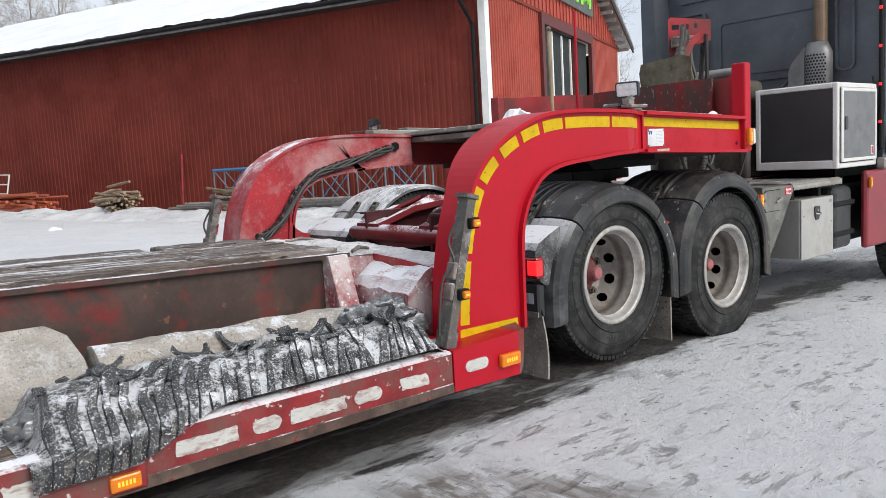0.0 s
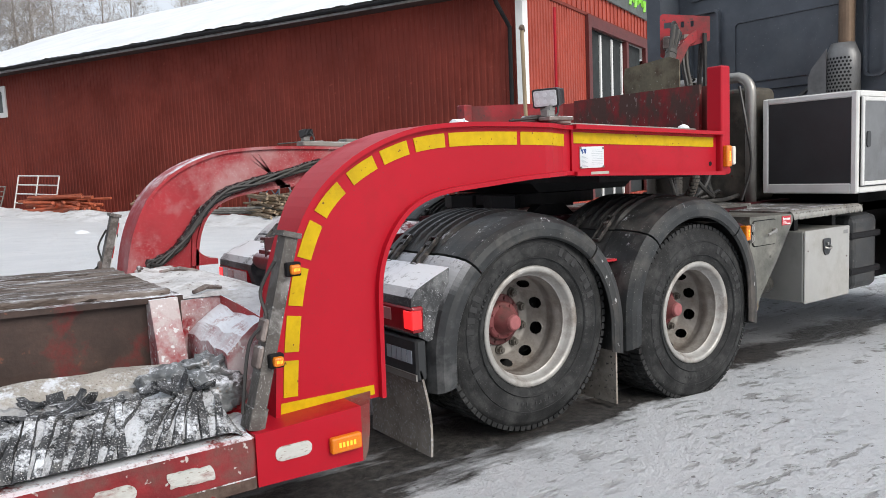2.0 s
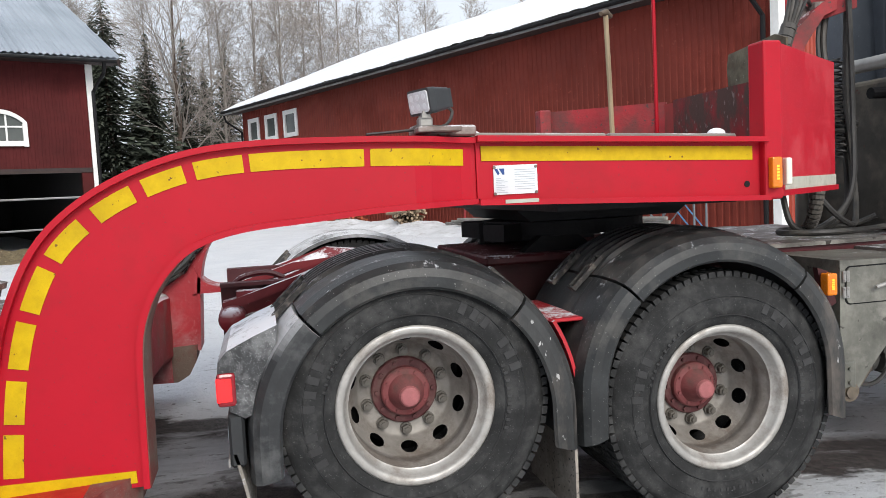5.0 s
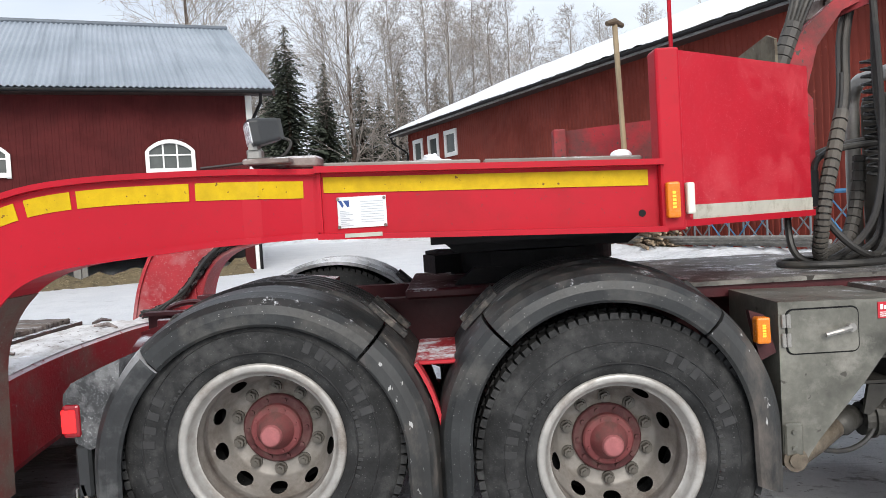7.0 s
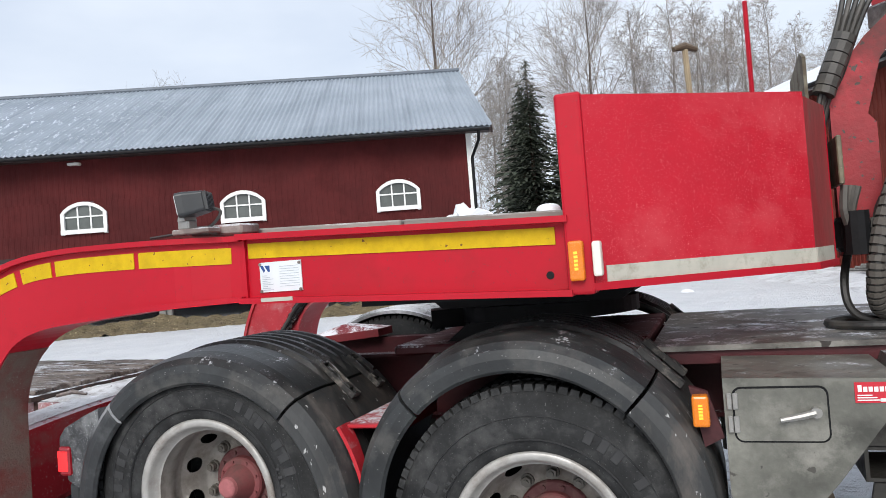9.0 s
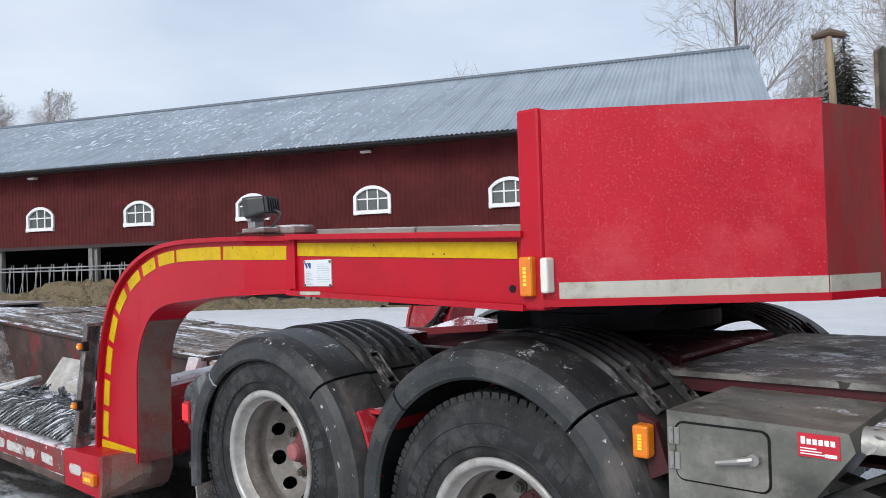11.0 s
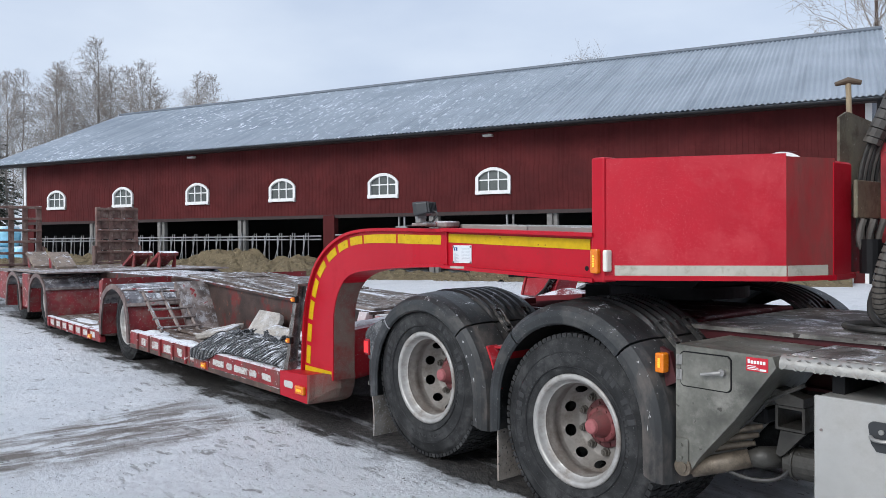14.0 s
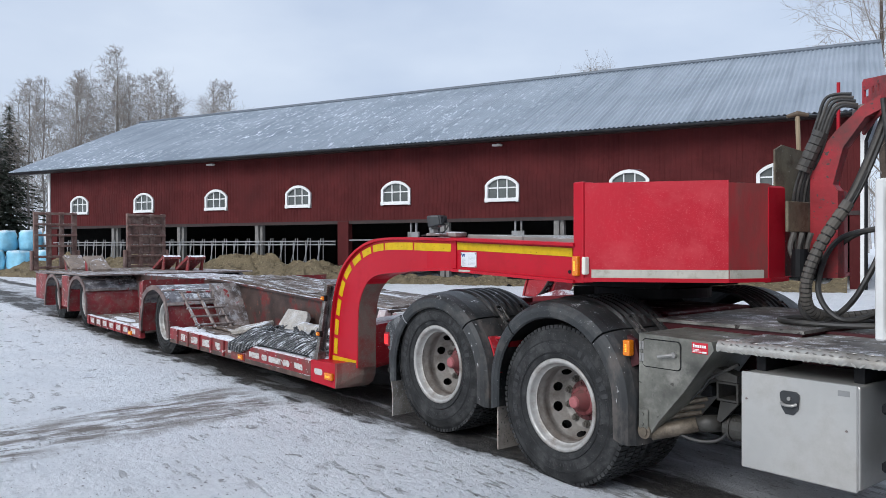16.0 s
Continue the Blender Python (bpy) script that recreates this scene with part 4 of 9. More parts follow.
def red_workshop():
    """The red sheet-metal barn under a snowy roof."""
    ang = -65.5
    m = frame_at((5.31, 33.24, 0), ang)            # x along the long wall towards its near corner, y behind it
    barn = empty("red_workshop", "large red sheet-metal barn with a snow-covered roof", "barn", (5.31, 33.24, 0.3))
    s0, s1, zb, ze = -5.85, 23.82, -0.3, 5.85
    wins = [(-5.1, -3.8), (-3.1, -1.75), (-1.05, 0.36)]
    z0, z1 = 4.27, 5.55
    strips = [(s0, s1, zb, z0), (s0, s1, z1, ze + 0.3)]
    q = s0
    for a, c in wins:
        strips.append((q, a, z0, z1))
        q = c
    strips.append((q, s1, z0, z1))
    for q0, q1, za, zc in strips:
        b = bms()
        ribbed(b, q0, q1, za, zc, 0.2, 0.022, m)
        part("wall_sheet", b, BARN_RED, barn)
    for a, c in wins:
        b = bms()
        for lo, hi in (((a, -0.06, z0), (a + 0.22, 0.04, z1)), ((c - 0.22, -0.06, z0), (c, 0.04, z1)), ((a + 0.22, -0.06, z0), (c - 0.22, 0.04, z0 + 0.2)), ((a + 0.22, -0.06, z1 - 0.2), (c - 0.22, 0.04, z1))):
            box(b, lo, hi, 0, m)
        win = part("window_casing", b, TRIM_WHITE, barn)
        b = bms()
        box(b, (a + 0.2, 0.0, z0 + 0.18), (c - 0.2, 0.03, z1 - 0.18), 0, m)
        part("pane", b, GLASS, win)
    # gable end, seen beside the truck
    g = frame_at(m @ Vector((s1, 0, 0)), ang + 90)  # x along the gable, y behind it
    wide, ridge_u = 16.55, 8.27
    rise = 0.397
    b = bms()
    gz0, gz1, gu0, gu1 = 0.2, 6.0, 4.8, 11.5
    ribbed(b, 0, gu0, zb, gz1, 0.2, 0.03, g)
    ribbed(b, gu1, wide, zb, gz1, 0.2, 0.03, g)
    ribbed(b, gu0, gu1, zb, gz0, 0.2, 0.03, g)
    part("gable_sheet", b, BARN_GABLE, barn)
    steps = 82
    for i in range(steps):
        u0, u1 = wide * i / steps, wide * (i + 1) / steps
        top = ze + 0.2 + rise * (ridge_u - abs((u0 + u1) / 2 - ridge_u))
        d = -0.03 if i % 2 else -0.06
        b = bms()
        box(b, (u0, d, gz1 + 0.06), (u1, 0.03, top), 0, g)
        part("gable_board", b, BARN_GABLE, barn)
    b = bms()
    box(b, (0, -0.075, gz1 - 0.02), (wide, 0.0, gz1 + 0.07), 0, g)
    part("gable_flashing", b, BARN_RED, barn)
    casing = mat("dark_red_door_casing", (0.10, 0.016, 0.014), 0.6, var=0.15, bump=0.05)
    b = bms()
    box(b, (gu0 + 0.3, 0.10, gz0), (gu1 - 0.3, 0.16, gz1 - 0.35), 0, g)
    door = part("sliding_door", b, DOOR_PANEL, barn)
    for lo, hi in (((gu0, -0.14, gz1 - 0.35), (gu1, 0.0, gz1)), ((gu0, -0.14, gz0), (gu0 + 0.3, 0.0, gz1 - 0.35)), ((gu1 - 0.3, -0.14, gz0), (gu1, 0.0, gz1 - 0.35)), ((8.9, -0.10, gz0), (9.15, 0.06, gz1 - 0.35))):
        b = bms()
        box(b, lo, hi, 0, g)
        part("door_casing", b, casing, door)
    for u in (5.35, 6.5, 7.7, 8.8):
        b = bms()
        box(b, (u - 0.06, 0.05, gz0), (u + 0.06, 0.11, gz1 - 0.42), 0, g)
        part("door_strip", b, TRIM_WHITE, door)
    # sign with a green painted mark
    b = bms()
    box(b, (5.1, -0.16, 6.72), (11.6, -0.08, 8.35), 0.02, g)
    sign = part("sign_board", b, SIGN_DARK, barn, "dark sign board with a green painted mark")
    b = bms()
    for i, (u, h) in enumerate(((6.0, 0.75), (6.7, 0.95), (7.5, 1.15), (8.15, 0.7), (8.8, 0.7), (9.45, 0.7), (10.0, 0.8), (10.6, 0.7))):
        tube(b, spline([g @ Vector((u, -0.175, 7.25 + h)), g @ Vector((u - 0.15, -0.175, 7.5)), g @ Vector((u + 0.1, -0.175, 7.15)), g @ Vector((u + 0.38, -0.175, 7.35)), g @ Vector((u + 0.3, -0.175, 6.95 if i % 3 else 7.6))], 4), 0.07, 4)
    part("sign_mark", b, SIGN_GREEN, sign)
    # roof: snow on sheet, both slopes
    ey, half = -0.75, ridge_u
    ra, rb = -6.6, s1 + 0.6
    for side in (0, 1):
        y0 = ey if side == 0 else wide - ey
        zr = ze + 0.25 + rise * (half - ey)
        zl = ze + 0.25
        b = bms()
        sn = 1 if side == 0 else -1
        prism(b, [(y0, zl - 0.05), (half, zr - 0.05), (half, zr), (y0, zl)], "x", ra, rb, m)
        part("roof_sheet", b, TUBE, barn)
        b = bms()
        n_a, n_b = 170, 12
        grid = []
        for i in range(n_a + 1):
            row = []
            for j in range(n_b + 1):
                s = ra + (rb - ra) * i / n_a
                t = j / n_b
                y = y0 + (half - y0) * t - sn * 0.05 * (1 - t)
                z = zl + (zr - zl) * t + 0.13 + 0.03 * noise.noise(Vector((s * 0.7, y * 0.7, 0)))
                if j == 0:
                    z -= 0.10 - 0.06 * noise.noise(Vector((s * 3, 0, 5)))
                row.append(b.verts.new(m @ Vector((s, y, z))))
            grid.append(row)
        for a, c in zip(grid, grid[1:]):
            for j in range(n_b):
                b.faces.new((a[j], c[j], c[j + 1], a[j + 1]))
        part("snow_cover", b, SNOW, barn, smooth=True)
    b = bms()
    box(b, (ra, ey - 0.02, ze + 0.14), (rb, ey + 0.05, ze + 0.26), 0, m)
    part("eave_board", b, TRIM_DARK, barn)
    b = bms()
    box(b, (ra, ey - 0.015, ze + 0.06), (rb, ey + 0.05, ze + 0.136), 0, m)
    part("drip_edge", b, GALV, barn)
    b = bms()
    box(b, (ra, ey + 0.05, ze + 0.1), (rb, 0.0, ze + 0.14), 0, m)
    part("soffit", b, TRIM_DARK, barn)
    for q in (ra, rb - 0.06):
        for sgn, yy in ((1, ey), (-1, wide - ey)):
            b = bms()
            prism(b, [(yy, ze + 0.0), (half, ze + rise * (half - ey)), (half, ze + 0.24 + rise * (half - ey)), (yy, ze + 0.24)], "x", q, q + 0.06, m)
            part("verge_board", b, TRIM_DARK, barn)
    for k in range(14):
        b = bms()
        u = wide - 0.1 - k * 0.62
        zz = ze + 0.1 + rise * (half - abs(u - half))
        box(b, (s1 + 0.02, u - 0.05, zz - 0.12), (rb - 0.06, u + 0.05, zz + 0.02), 0, m)
        part("verge_batten", b, GREY_BOARD, barn)
    b = bms()
    tube(b, [m @ Vector((ra, ey - 0.09, ze + 0.20)), m @ Vector((rb, ey - 0.09, ze + 0.16))], 0.065, 8)
    part("gutter", b, DARK, barn)
    b = bms()
    tube(b, [m @ Vector(p) for p in ((s1 - 0.35, ey - 0.1, ze), (s1 - 0.35, ey, ze - 0.3), (s1 - 0.28, -0.12, ze - 0.85), (s1 - 0.28, -0.12, 0.2))], 0.06, 8)
    part("downpipe", b, DARK, barn)
    b = bms()
    tube(b, [m @ Vector(p) for p in ((s0 - 0.4, ey - 0.1, ze), (s0 - 0.4, ey, ze - 0.3), (s0 + 0.1, -0.12, ze - 0.9), (s0 + 0.1, -0.12, 0.2))], 0.06, 8)
    part("downpipe", b, DARK, barn)
    for lo, hi, fr in (((s1 - 0.13, -0.07, zb), (s1 + 0.07, 0.1, ze), m), ((s1 + 0.0, 0.1, zb), (s1 + 0.07, 0.26, ze), m), ((wide - 0.2, -0.07, zb), (wide, 0.0, ze), g)):
        b = bms()
        box(b, lo, hi, 0, fr)
        part("corner_trim", b, TRIM_WHITE, barn)
    for lo, hi in (((s0, 0.1, zb), (s0 + 0.1, wide, ze)), ((s0, wide - 0.1, zb), (s1, wide, ze))):
        b = bms()
        box(b, lo, hi, 0, m)
        part("back_wall", b, BARN_RED, barn)
    b = bms()
    prism(b, [(0.0, ze), (half, ze + rise * half), (wide, ze)], "x", s0, s0 + 0.1, m)
    part("back_gable", b, BARN_RED, barn)


cow_barn()
feed_bank()
red_workshop()


# ---- wheels ----
WHEEL_TYRE = []


def truck_wheel(parent, x, y, z, facing, steer_rim=True, radius=0.525, width=0.29, rim_r=0.292, name="wheel", hub_colour=None, nuts=True):
    """A tyre on a dished steel rim; facing is -1 when its outer side looks to -y."""
    key = (radius, width)
    m = Matrix.Translation((x, y, z))
    if facing > 0:
        m = m @ Matrix.Rotation(math.pi, 4, "Z")
    store = next((w for w in WHEEL_TYRE if w[0] == key), None)
    if store is None:
        R, W, r = radius, width, rim_r
        b = bms()
        prof = [(r - 0.012, 0.0 - 0.0), (r, -0.020), (r + 0.03, -0.034), (r + 0.035, -0.038), (r + 0.07, -0.046), (r + 0.12, -0.050), (R - 0.085, -0.047), (R - 0.08, -0.043), (R - 0.05, -0.036), (R - 0.022, -0.020), (R - 0.016, 0.0),
                (R - 0.014, 0.02), (R - 0.012, W * 0.5 - 0.05), (R - 0.012, W - 0.07), (R - 0.02, W - 0.035), (R - 0.05, W - 0.018), (R - 0.12, W), (r, W - 0.03), (r - 0.012, W - 0.05)]
        prof = [(q, yy - 0.0) for q, yy in prof]
        revolve(b, prof, 72)
        tyre = part(name, b, RUBBER, None, smooth=True)
        # tread lugs
        b = bms()
        k = 84
        for i in range(k):
            a = 2 * math.pi * i / k
            rot = Matrix.Rotation(a, 4, "Y")
            for y0, y1, r0, skew in ((-0.024, 0.055, 0.0, 0.0), (0.065, 0.125, 0.4, 0.25), (0.135, 0.19, 0.1, -0.25), (0.20, W - 0.04, 0.6, 0.0)):
                w = 2 * math.pi * R / k * 0.41
                off = Matrix.Rotation(r0 * 2 * math.pi / k, 4, "Y")
                mm = rot @ off
                lo = [(-w, y0), (w, y0), (w + skew * 0.02, y1), (-w + skew * 0.02, y1)]
                base = [b.verts.new(mm @ Vector((px, py, R - 0.024))) for px, py in lo]
                top = [b.verts.new(mm @ Vector((px * 0.86, py * 0.985 + 0.001, R + 0.004 if y0 > 0 else R - 0.001))) for px, py in lo]
                b.faces.new(top)
                for q in range(4):
                    b.faces.new((base[q], base[(q + 1) % 4], top[(q + 1) % 4], top[q]))
        lugs = part("tread", b, RUBBER, None)
        # raised sidewall writing as plain raised blocks, and fine rings
        b = bms()
        for rr in (R - 0.10, r + 0.055):
            revolve(b, [(rr - 0.003, -0.046), (rr, -0.053), (rr + 0.003, -0.046)], 72)
        for start, count, rr, hgt, wid in ((62, 7, R - 0.145, 0.05, 0.034), (205, 8, R - 0.145, 0.05, 0.034), (20, 9, R - 0.175, 0.018, 0.014), (300, 12, R - 0.15, 0.016, 0.013), (165, 10, R - 0.18, 0.016, 0.013)):
            for i in range(count):
                if count < 9 and i == 3:
                    continue
                a = radians(start - i * (wid + 0.016) / rr * 57.3)
                mm = Matrix.Rotation(-a, 4, "Y")
                box(b, (rr, -0.0512, -wid * 0.42), (rr + hgt, -0.047, wid * 0.42), 0.0015, mm)
        marks = part("sidewall_lettering", b, mat("raised_sidewall_rubber", (0.043, 0.043, 0.044), 0.7, var=0.2, bump=0.1, spec=0.25), None)
        b = bms()
        # rim: rolled lip, barrel, disc
        revolve(b, [(r + 0.010, -0.020), (r + 0.014, -0.030), (r + 0.006, -0.036), (r - 0.010, -0.036), (r - 0.020, -0.026), (r - 0.022, -0.005), (r - 0.028, 0.0), (r - 0.032, 0.012), (r - 0.040, 0.016)], 64)
        rim = part("rim", b, RIM, None, smooth=True)
        b = bms()
        revolve(b, [(r - 0.040, 0.016), (r - 0.041, 0.05), (r - 0.045, 0.056), (r - 0.045, 0.10), (r - 0.041, 0.106), (r - 0.045, 0.135)], 64)
        dish = part("rim_dish", b, RIM_DISH, None, smooth=True)
        b = bms()
        # coned disc with ten round openings round the nuts
        f = r / 0.292
        k, n = 160, 11
        outer, inner, d0, d1 = r - 0.045, 0.198 * f, 0.135, 0.232
        slant = math.hypot(outer - inner, d1 - d0)
        rings = [(outer + (inner - outer) * i / n, d0 + (d1 - d0) * i / n) for i in range(n + 1)] + [(0.188 * f, 0.243), (0.130 * f, 0.245), (0.05, 0.245)]
        vs = [[b.verts.new((q * math.cos(2 * math.pi * i / k), yy, q * math.sin(2 * math.pi * i / k))) for i in range(k)] for q, yy in rings]
        # draw the cells' corners next to an opening on to its rim
        hole = 0.034 * f
        for j in range(1, n):
            for i in range(k):
                arc, sl = ((i % 16) - 8) * 2 * math.pi / k * rings[j][0], slant * (j / n - 0.5)
                d = math.hypot(arc, sl)
                if 0.55 * hole < d < 1.25 * hole:
                    arc, sl = arc * hole / d, sl * hole / d
                    t = sl / slant + 0.5
                    q = outer + (inner - outer) * t
                    ang = 2 * math.pi * (i - (i % 16) + 8) / k + arc / rings[j][0]
                    vs[j][i].co = (q * math.cos(ang), d0 + (d1 - d0) * t, q * math.sin(ang))
        for j in range(len(rings) - 1):
            for i in range(k):
                mid_r = (rings[j][0] + rings[j + 1][0]) / 2
                arc = ((i % 16) - 7.5) * 2 * math.pi / k * mid_r
                if j < n and math.hypot(arc, slant * ((j + 0.5) / n - 0.5)) < 0.88 * hole:
                    continue
                i2 = (i + 1) % k
                b.faces.new((vs[j][i], vs[j][i2], vs[j + 1][i2], vs[j + 1][i]))
        disc = part("wheel_disc", b, RIM_DISH, None, smooth=True)
        nut_mat = mat("grey_wheel_nuts", (0.13, 0.12, 0.105), 0.5, metal=0.4, var=0.2, bump=0.1)
        kk = 0.162 * f
        b = bms()
        cyl(b, (0, 0, 0), 0.025, -0.012, "y", 12)
        cyl(b, (0, 0, 0), 0.0195, -0.034, "y", 6)
        cyl(b, (0, 0, 0), 0.010, -0.042, "y", 8)
        nut = part("wheel_nut", b, nut_mat, None)
        b = bms()
        revolve(b, [(0.136 * f, 0.245), (0.136 * f, 0.232), (0.130 * f, 0.226), (0.098 * f, 0.224), (0.096 * f, 0.23)], 40)
        for i in range(10):
            a = 2 * math.pi * i / 10
            cyl(b, (0.116 * f * math.cos(a), 0.226, 0.116 * f * math.sin(a)), 0.009, -0.012, "y", 6)
        ring = part("hub_flange", b, HUB_RING, None, smooth=False)
        b = bms()
        revolve(b, [(0.100 * f, 0.226), (0.099 * f, 0.200), (0.093 * f, 0.192), (0.074 * f, 0.186), (0.058 * f, 0.150), (0.042 * f, 0.112)], 40)
        for i in range(8):
            a = 2 * math.pi * i / 8
            cyl(b, (0.084 * f * math.cos(a + 0.3), 0.190, 0.084 * f * math.sin(a + 0.3)), 0.006, -0.008, "y", 6)
        hub = part("hub", b, HUB, None, smooth=False)
        b = bms()
        revolve(b, [(0.043 * f, 0.114), (0.038 * f, 0.100), (0.032 * f, 0.096), (0.0005, 0.095)], 28)
        tip = part("hub_cap", b, HUB_TIP, None, smooth=False)
        b = bms()
        revolve(b, [(r - 0.05, W), (0.2, W), (0.06, W - 0.01), (0.0005, W - 0.01)], 24)
        back = part("brake_drum", b, DARK, None)
        store = (key, [tyre, lugs, marks, rim, dish, disc, ring, hub, tip, back], nut, kk)
        WHEEL_TYRE.append(store)
        fresh = True
    else:
        fresh = False
    obs = store[1]
    if fresh:
        top = obs[0]
        top.parent = parent
        top.matrix_parent_inverse = parent_world(parent).inverted()
        top.matrix_basis = m
        kids = obs[1:]
        for o in kids:
            o.parent = top
            o.matrix_basis = Matrix.Identity(4)
    else:
        top = share(name, obs[0], parent, m)
        for o in obs[1:]:
            c = new(o.name.split(".")[0], o.data)
            c.parent = top
    for i in range(10):
        a = 2 * math.pi * (i + 0.5) / 10
        c = store[2] if fresh and i == 0 else new("wheel_nut", store[2].data)
        c.parent = top
        c.matrix_basis = Matrix.Translation((store[3] * math.cos(a), 0.245, store[3] * math.sin(a)))
    return top


def inner_tyre(parent, x, y, z, facing):
    """The hidden inner tyre of a pair."""
    src = next(w for w in WHEEL_TYRE if w[0][0] > 0.5)[1]
    m = Matrix.Translation((x, y, z)) @ (Matrix.Rotation(math.pi, 4, "Z") if facing > 0 else Matrix.Identity(4))
    top = share("inner_wheel", src[0], parent, m)
    c = new("tread", src[1].data)
    c.parent = top


# ---- gooseneck low loader ----
def neck_curve(near):
    """The upper edge of a gooseneck beam, as (x, z), from its foot to the front."""
    if near:
        top = [(2.557, 0.44), (2.574, 0.66), (2.603, 0.87), (2.652, 1.06), (2.740, 1.245), (2.862, 1.372), (3.028, 1.470), (3.235, 1.537), (3.47, 1.561), (3.78, 1.562), (3.99, 1.557), (4.22, 1.5505), (4.235, 1.550)]
    else:
        top = [(2.565, 0.44), (2.585, 0.66), (2.615, 0.87), (2.665, 1.06), (2.755, 1.245), (2.88, 1.375), (3.05, 1.475), (3.26, 1.542), (3.5, 1.566), (3.8, 1.568), (4.235, 1.554)]
    return [(p.x, p.z) for p in spline([(x, 0, z) for x, z in top], 4)]


def neck_under(near):
    if near:
        low = [(4.235, 1.326), (3.9, 1.318), (3.63, 1.297), (3.42, 1.280), (3.28, 1.250), (3.18, 1.195), (3.10, 1.100), (3.055, 1.00), (3.036, 0.90), (3.030, 0.72), (3.026, 0.44)]
    else:
        low = [(4.235, 1.324), (3.9, 1.314), (3.7, 1.297), (3.5, 1.277), (3.32, 1.246), (3.2, 1.195), (3.12, 1.115), (3.075, 1.02), (3.048, 0.90), (3.035, 0.72), (3.02, 0.44)]
    return [(p.x, p.z) for p in spline([(x, 0, z) for x, z in low], 3)]


def neck_side(x):
    """How far out the near beam's face lies; it steps in towards the straight web at the front."""
    return 1.356 - 0.086 * smoothstep(3.99, 4.22, x)


def gooseneck_beam(trailer, sgn):
    """One of the two curved side beams; sgn -1 is the near one."""
    def yy(a, b):
        a, b = sgn * a, sgn * b
        return (min(a, b), max(a, b))
    near = sgn < 0
    top, low = neck_curve(near), neck_under(near)
    b = bms()
    k = len(top)
    # resample the underside to as many points as the top
    lp = [Vector((x, 0, z)) for x, z in reversed(low)]
    acc = [0.0]
    for p, q in zip(lp, lp[1:]):
        acc.append(acc[-1] + (q - p).length)
    und = []
    for i in range(k):
        d = acc[-1] * i / (k - 1)
        j = max(0, min(len(lp) - 2, next((n for n, v in enumerate(acc) if v > d), len(acc)) - 1))
        t = (d - acc[j]) / (acc[j + 1] - acc[j])
        und.append(lp[j].lerp(lp[j + 1], min(1, t)))
    # along the straight length the lower edge runs square under the upper one
    front = sorted((x, z) for x, z in low)
    for i in range(k):
        tx = top[i][0]
        if tx > 3.30:
            j = next((n for n in range(len(front) - 1) if front[n + 1][0] >= tx), len(front) - 2)
            t = (tx - front[j][0]) / max(1e-6, front[j + 1][0] - front[j][0])
            w = smoothstep(3.30, 3.70, tx)
            und[i] = und[i].lerp(Vector((tx, 0, front[j][1] + (front[j + 1][1] - front[j][1]) * min(1, t))), w)
    rings = []
    for i in range(k):
        tx, tz = top[i]
        u = und[i]
        q0, q1 = (-neck_side(tx), -1.20) if near else (1.05, 1.285)
        r0, r1 = (-neck_side(u.x), -1.20) if near else (1.05, 1.285)
        rings.append([Vector((tx, q0, tz)), Vector((tx, q1, tz)), Vector((u.x, r1, u.z)), Vector((u.x, r0, u.z))])
    loft(b, rings)
    beam = part("gooseneck_beam", b, RED if sgn < 0 else RED_DUSTY, trailer)
    # narrow flanges that stand proud along both edges
    for edge, off in ((top, -0.014), ([(p.x, p.z) for p in und], 0.014)):
        b = bms()
        rings = []
        for i, (x, z) in enumerate(edge):
            a, c = edge[max(i - 1, 0)], edge[min(i + 1, k - 1)]
            d = Vector((c[0] - a[0], c[1] - a[1])).normalized()
            n = Vector((-d.y, d.x)) * (0.010 if off < 0 else -0.010)
            f0, f1 = (-neck_side(x) - 0.029, -1.195 + 0.10 * smoothstep(1.1, 1.5, z)) if near else (1.03, 1.315)
            rings.append([Vector((x + n.x, f0, z + n.y)), Vector((x + n.x, f1, z + n.y)), Vector((x - n.x, f1, z - n.y)), Vector((x - n.x, f0, z - n.y))])
        if sgn > 0:
            loft(b, rings)
            part("edge_flange", b, RED_DUSTY, beam)
        elif off < 0:
            loft(b, rings)
            part("edge_flange", b, RED, beam)
        else:
            loft(b, rings)
            part("edge_flange", b, RED, beam)
            # dried road mud on the front of the leg
            cut = max(i for i in range(k) if edge[i][1] < 1.20)
            b = bms()
            film = []
            for front_low, front_high, back_high, back_low in rings[:cut + 1]:
                out = (front_low - back_low).normalized() * 0.003
                film.append([front_low + out + Vector((0, 0.008, 0)), front_high + out, front_high - out, front_low - out + Vector((0, 0.008, 0))])
            loft(b, film)
            part("mud_film", b, LEG_DUST, beam, "dried brown road mud on the leg")
    # the straight front length is an I section with a recessed web
    b = bms()
    w0, w1 = yy(1.16, 1.268)
    prism(b, [(4.235, 1.324), (5.45, 1.28), (5.45, 1.515), (4.235, 1.551)], "y", w0, w1)
    f0, f1 = yy(1.08, 1.32)
    paint = RED if sgn < 0 else RED_WORN
    part("neck_web", b, paint, beam)
    for outline in ([(4.235, 1.544), (5.45, 1.502), (5.45, 1.522), (4.235, 1.566)], [(4.235, 1.311), (5.45, 1.268), (5.45, 1.288), (4.235, 1.331)]):
        b = bms()
        prism(b, outline, "y", f0, f1)
        part("neck_flange", b, paint, beam)
    s0, s1 = yy(1.268, 1.282)
    b = bms()
    prism(b, [(4.236, 1.32), (4.250, 1.32), (4.250, 1.55), (4.236, 1.55)], "y", s0, s1)
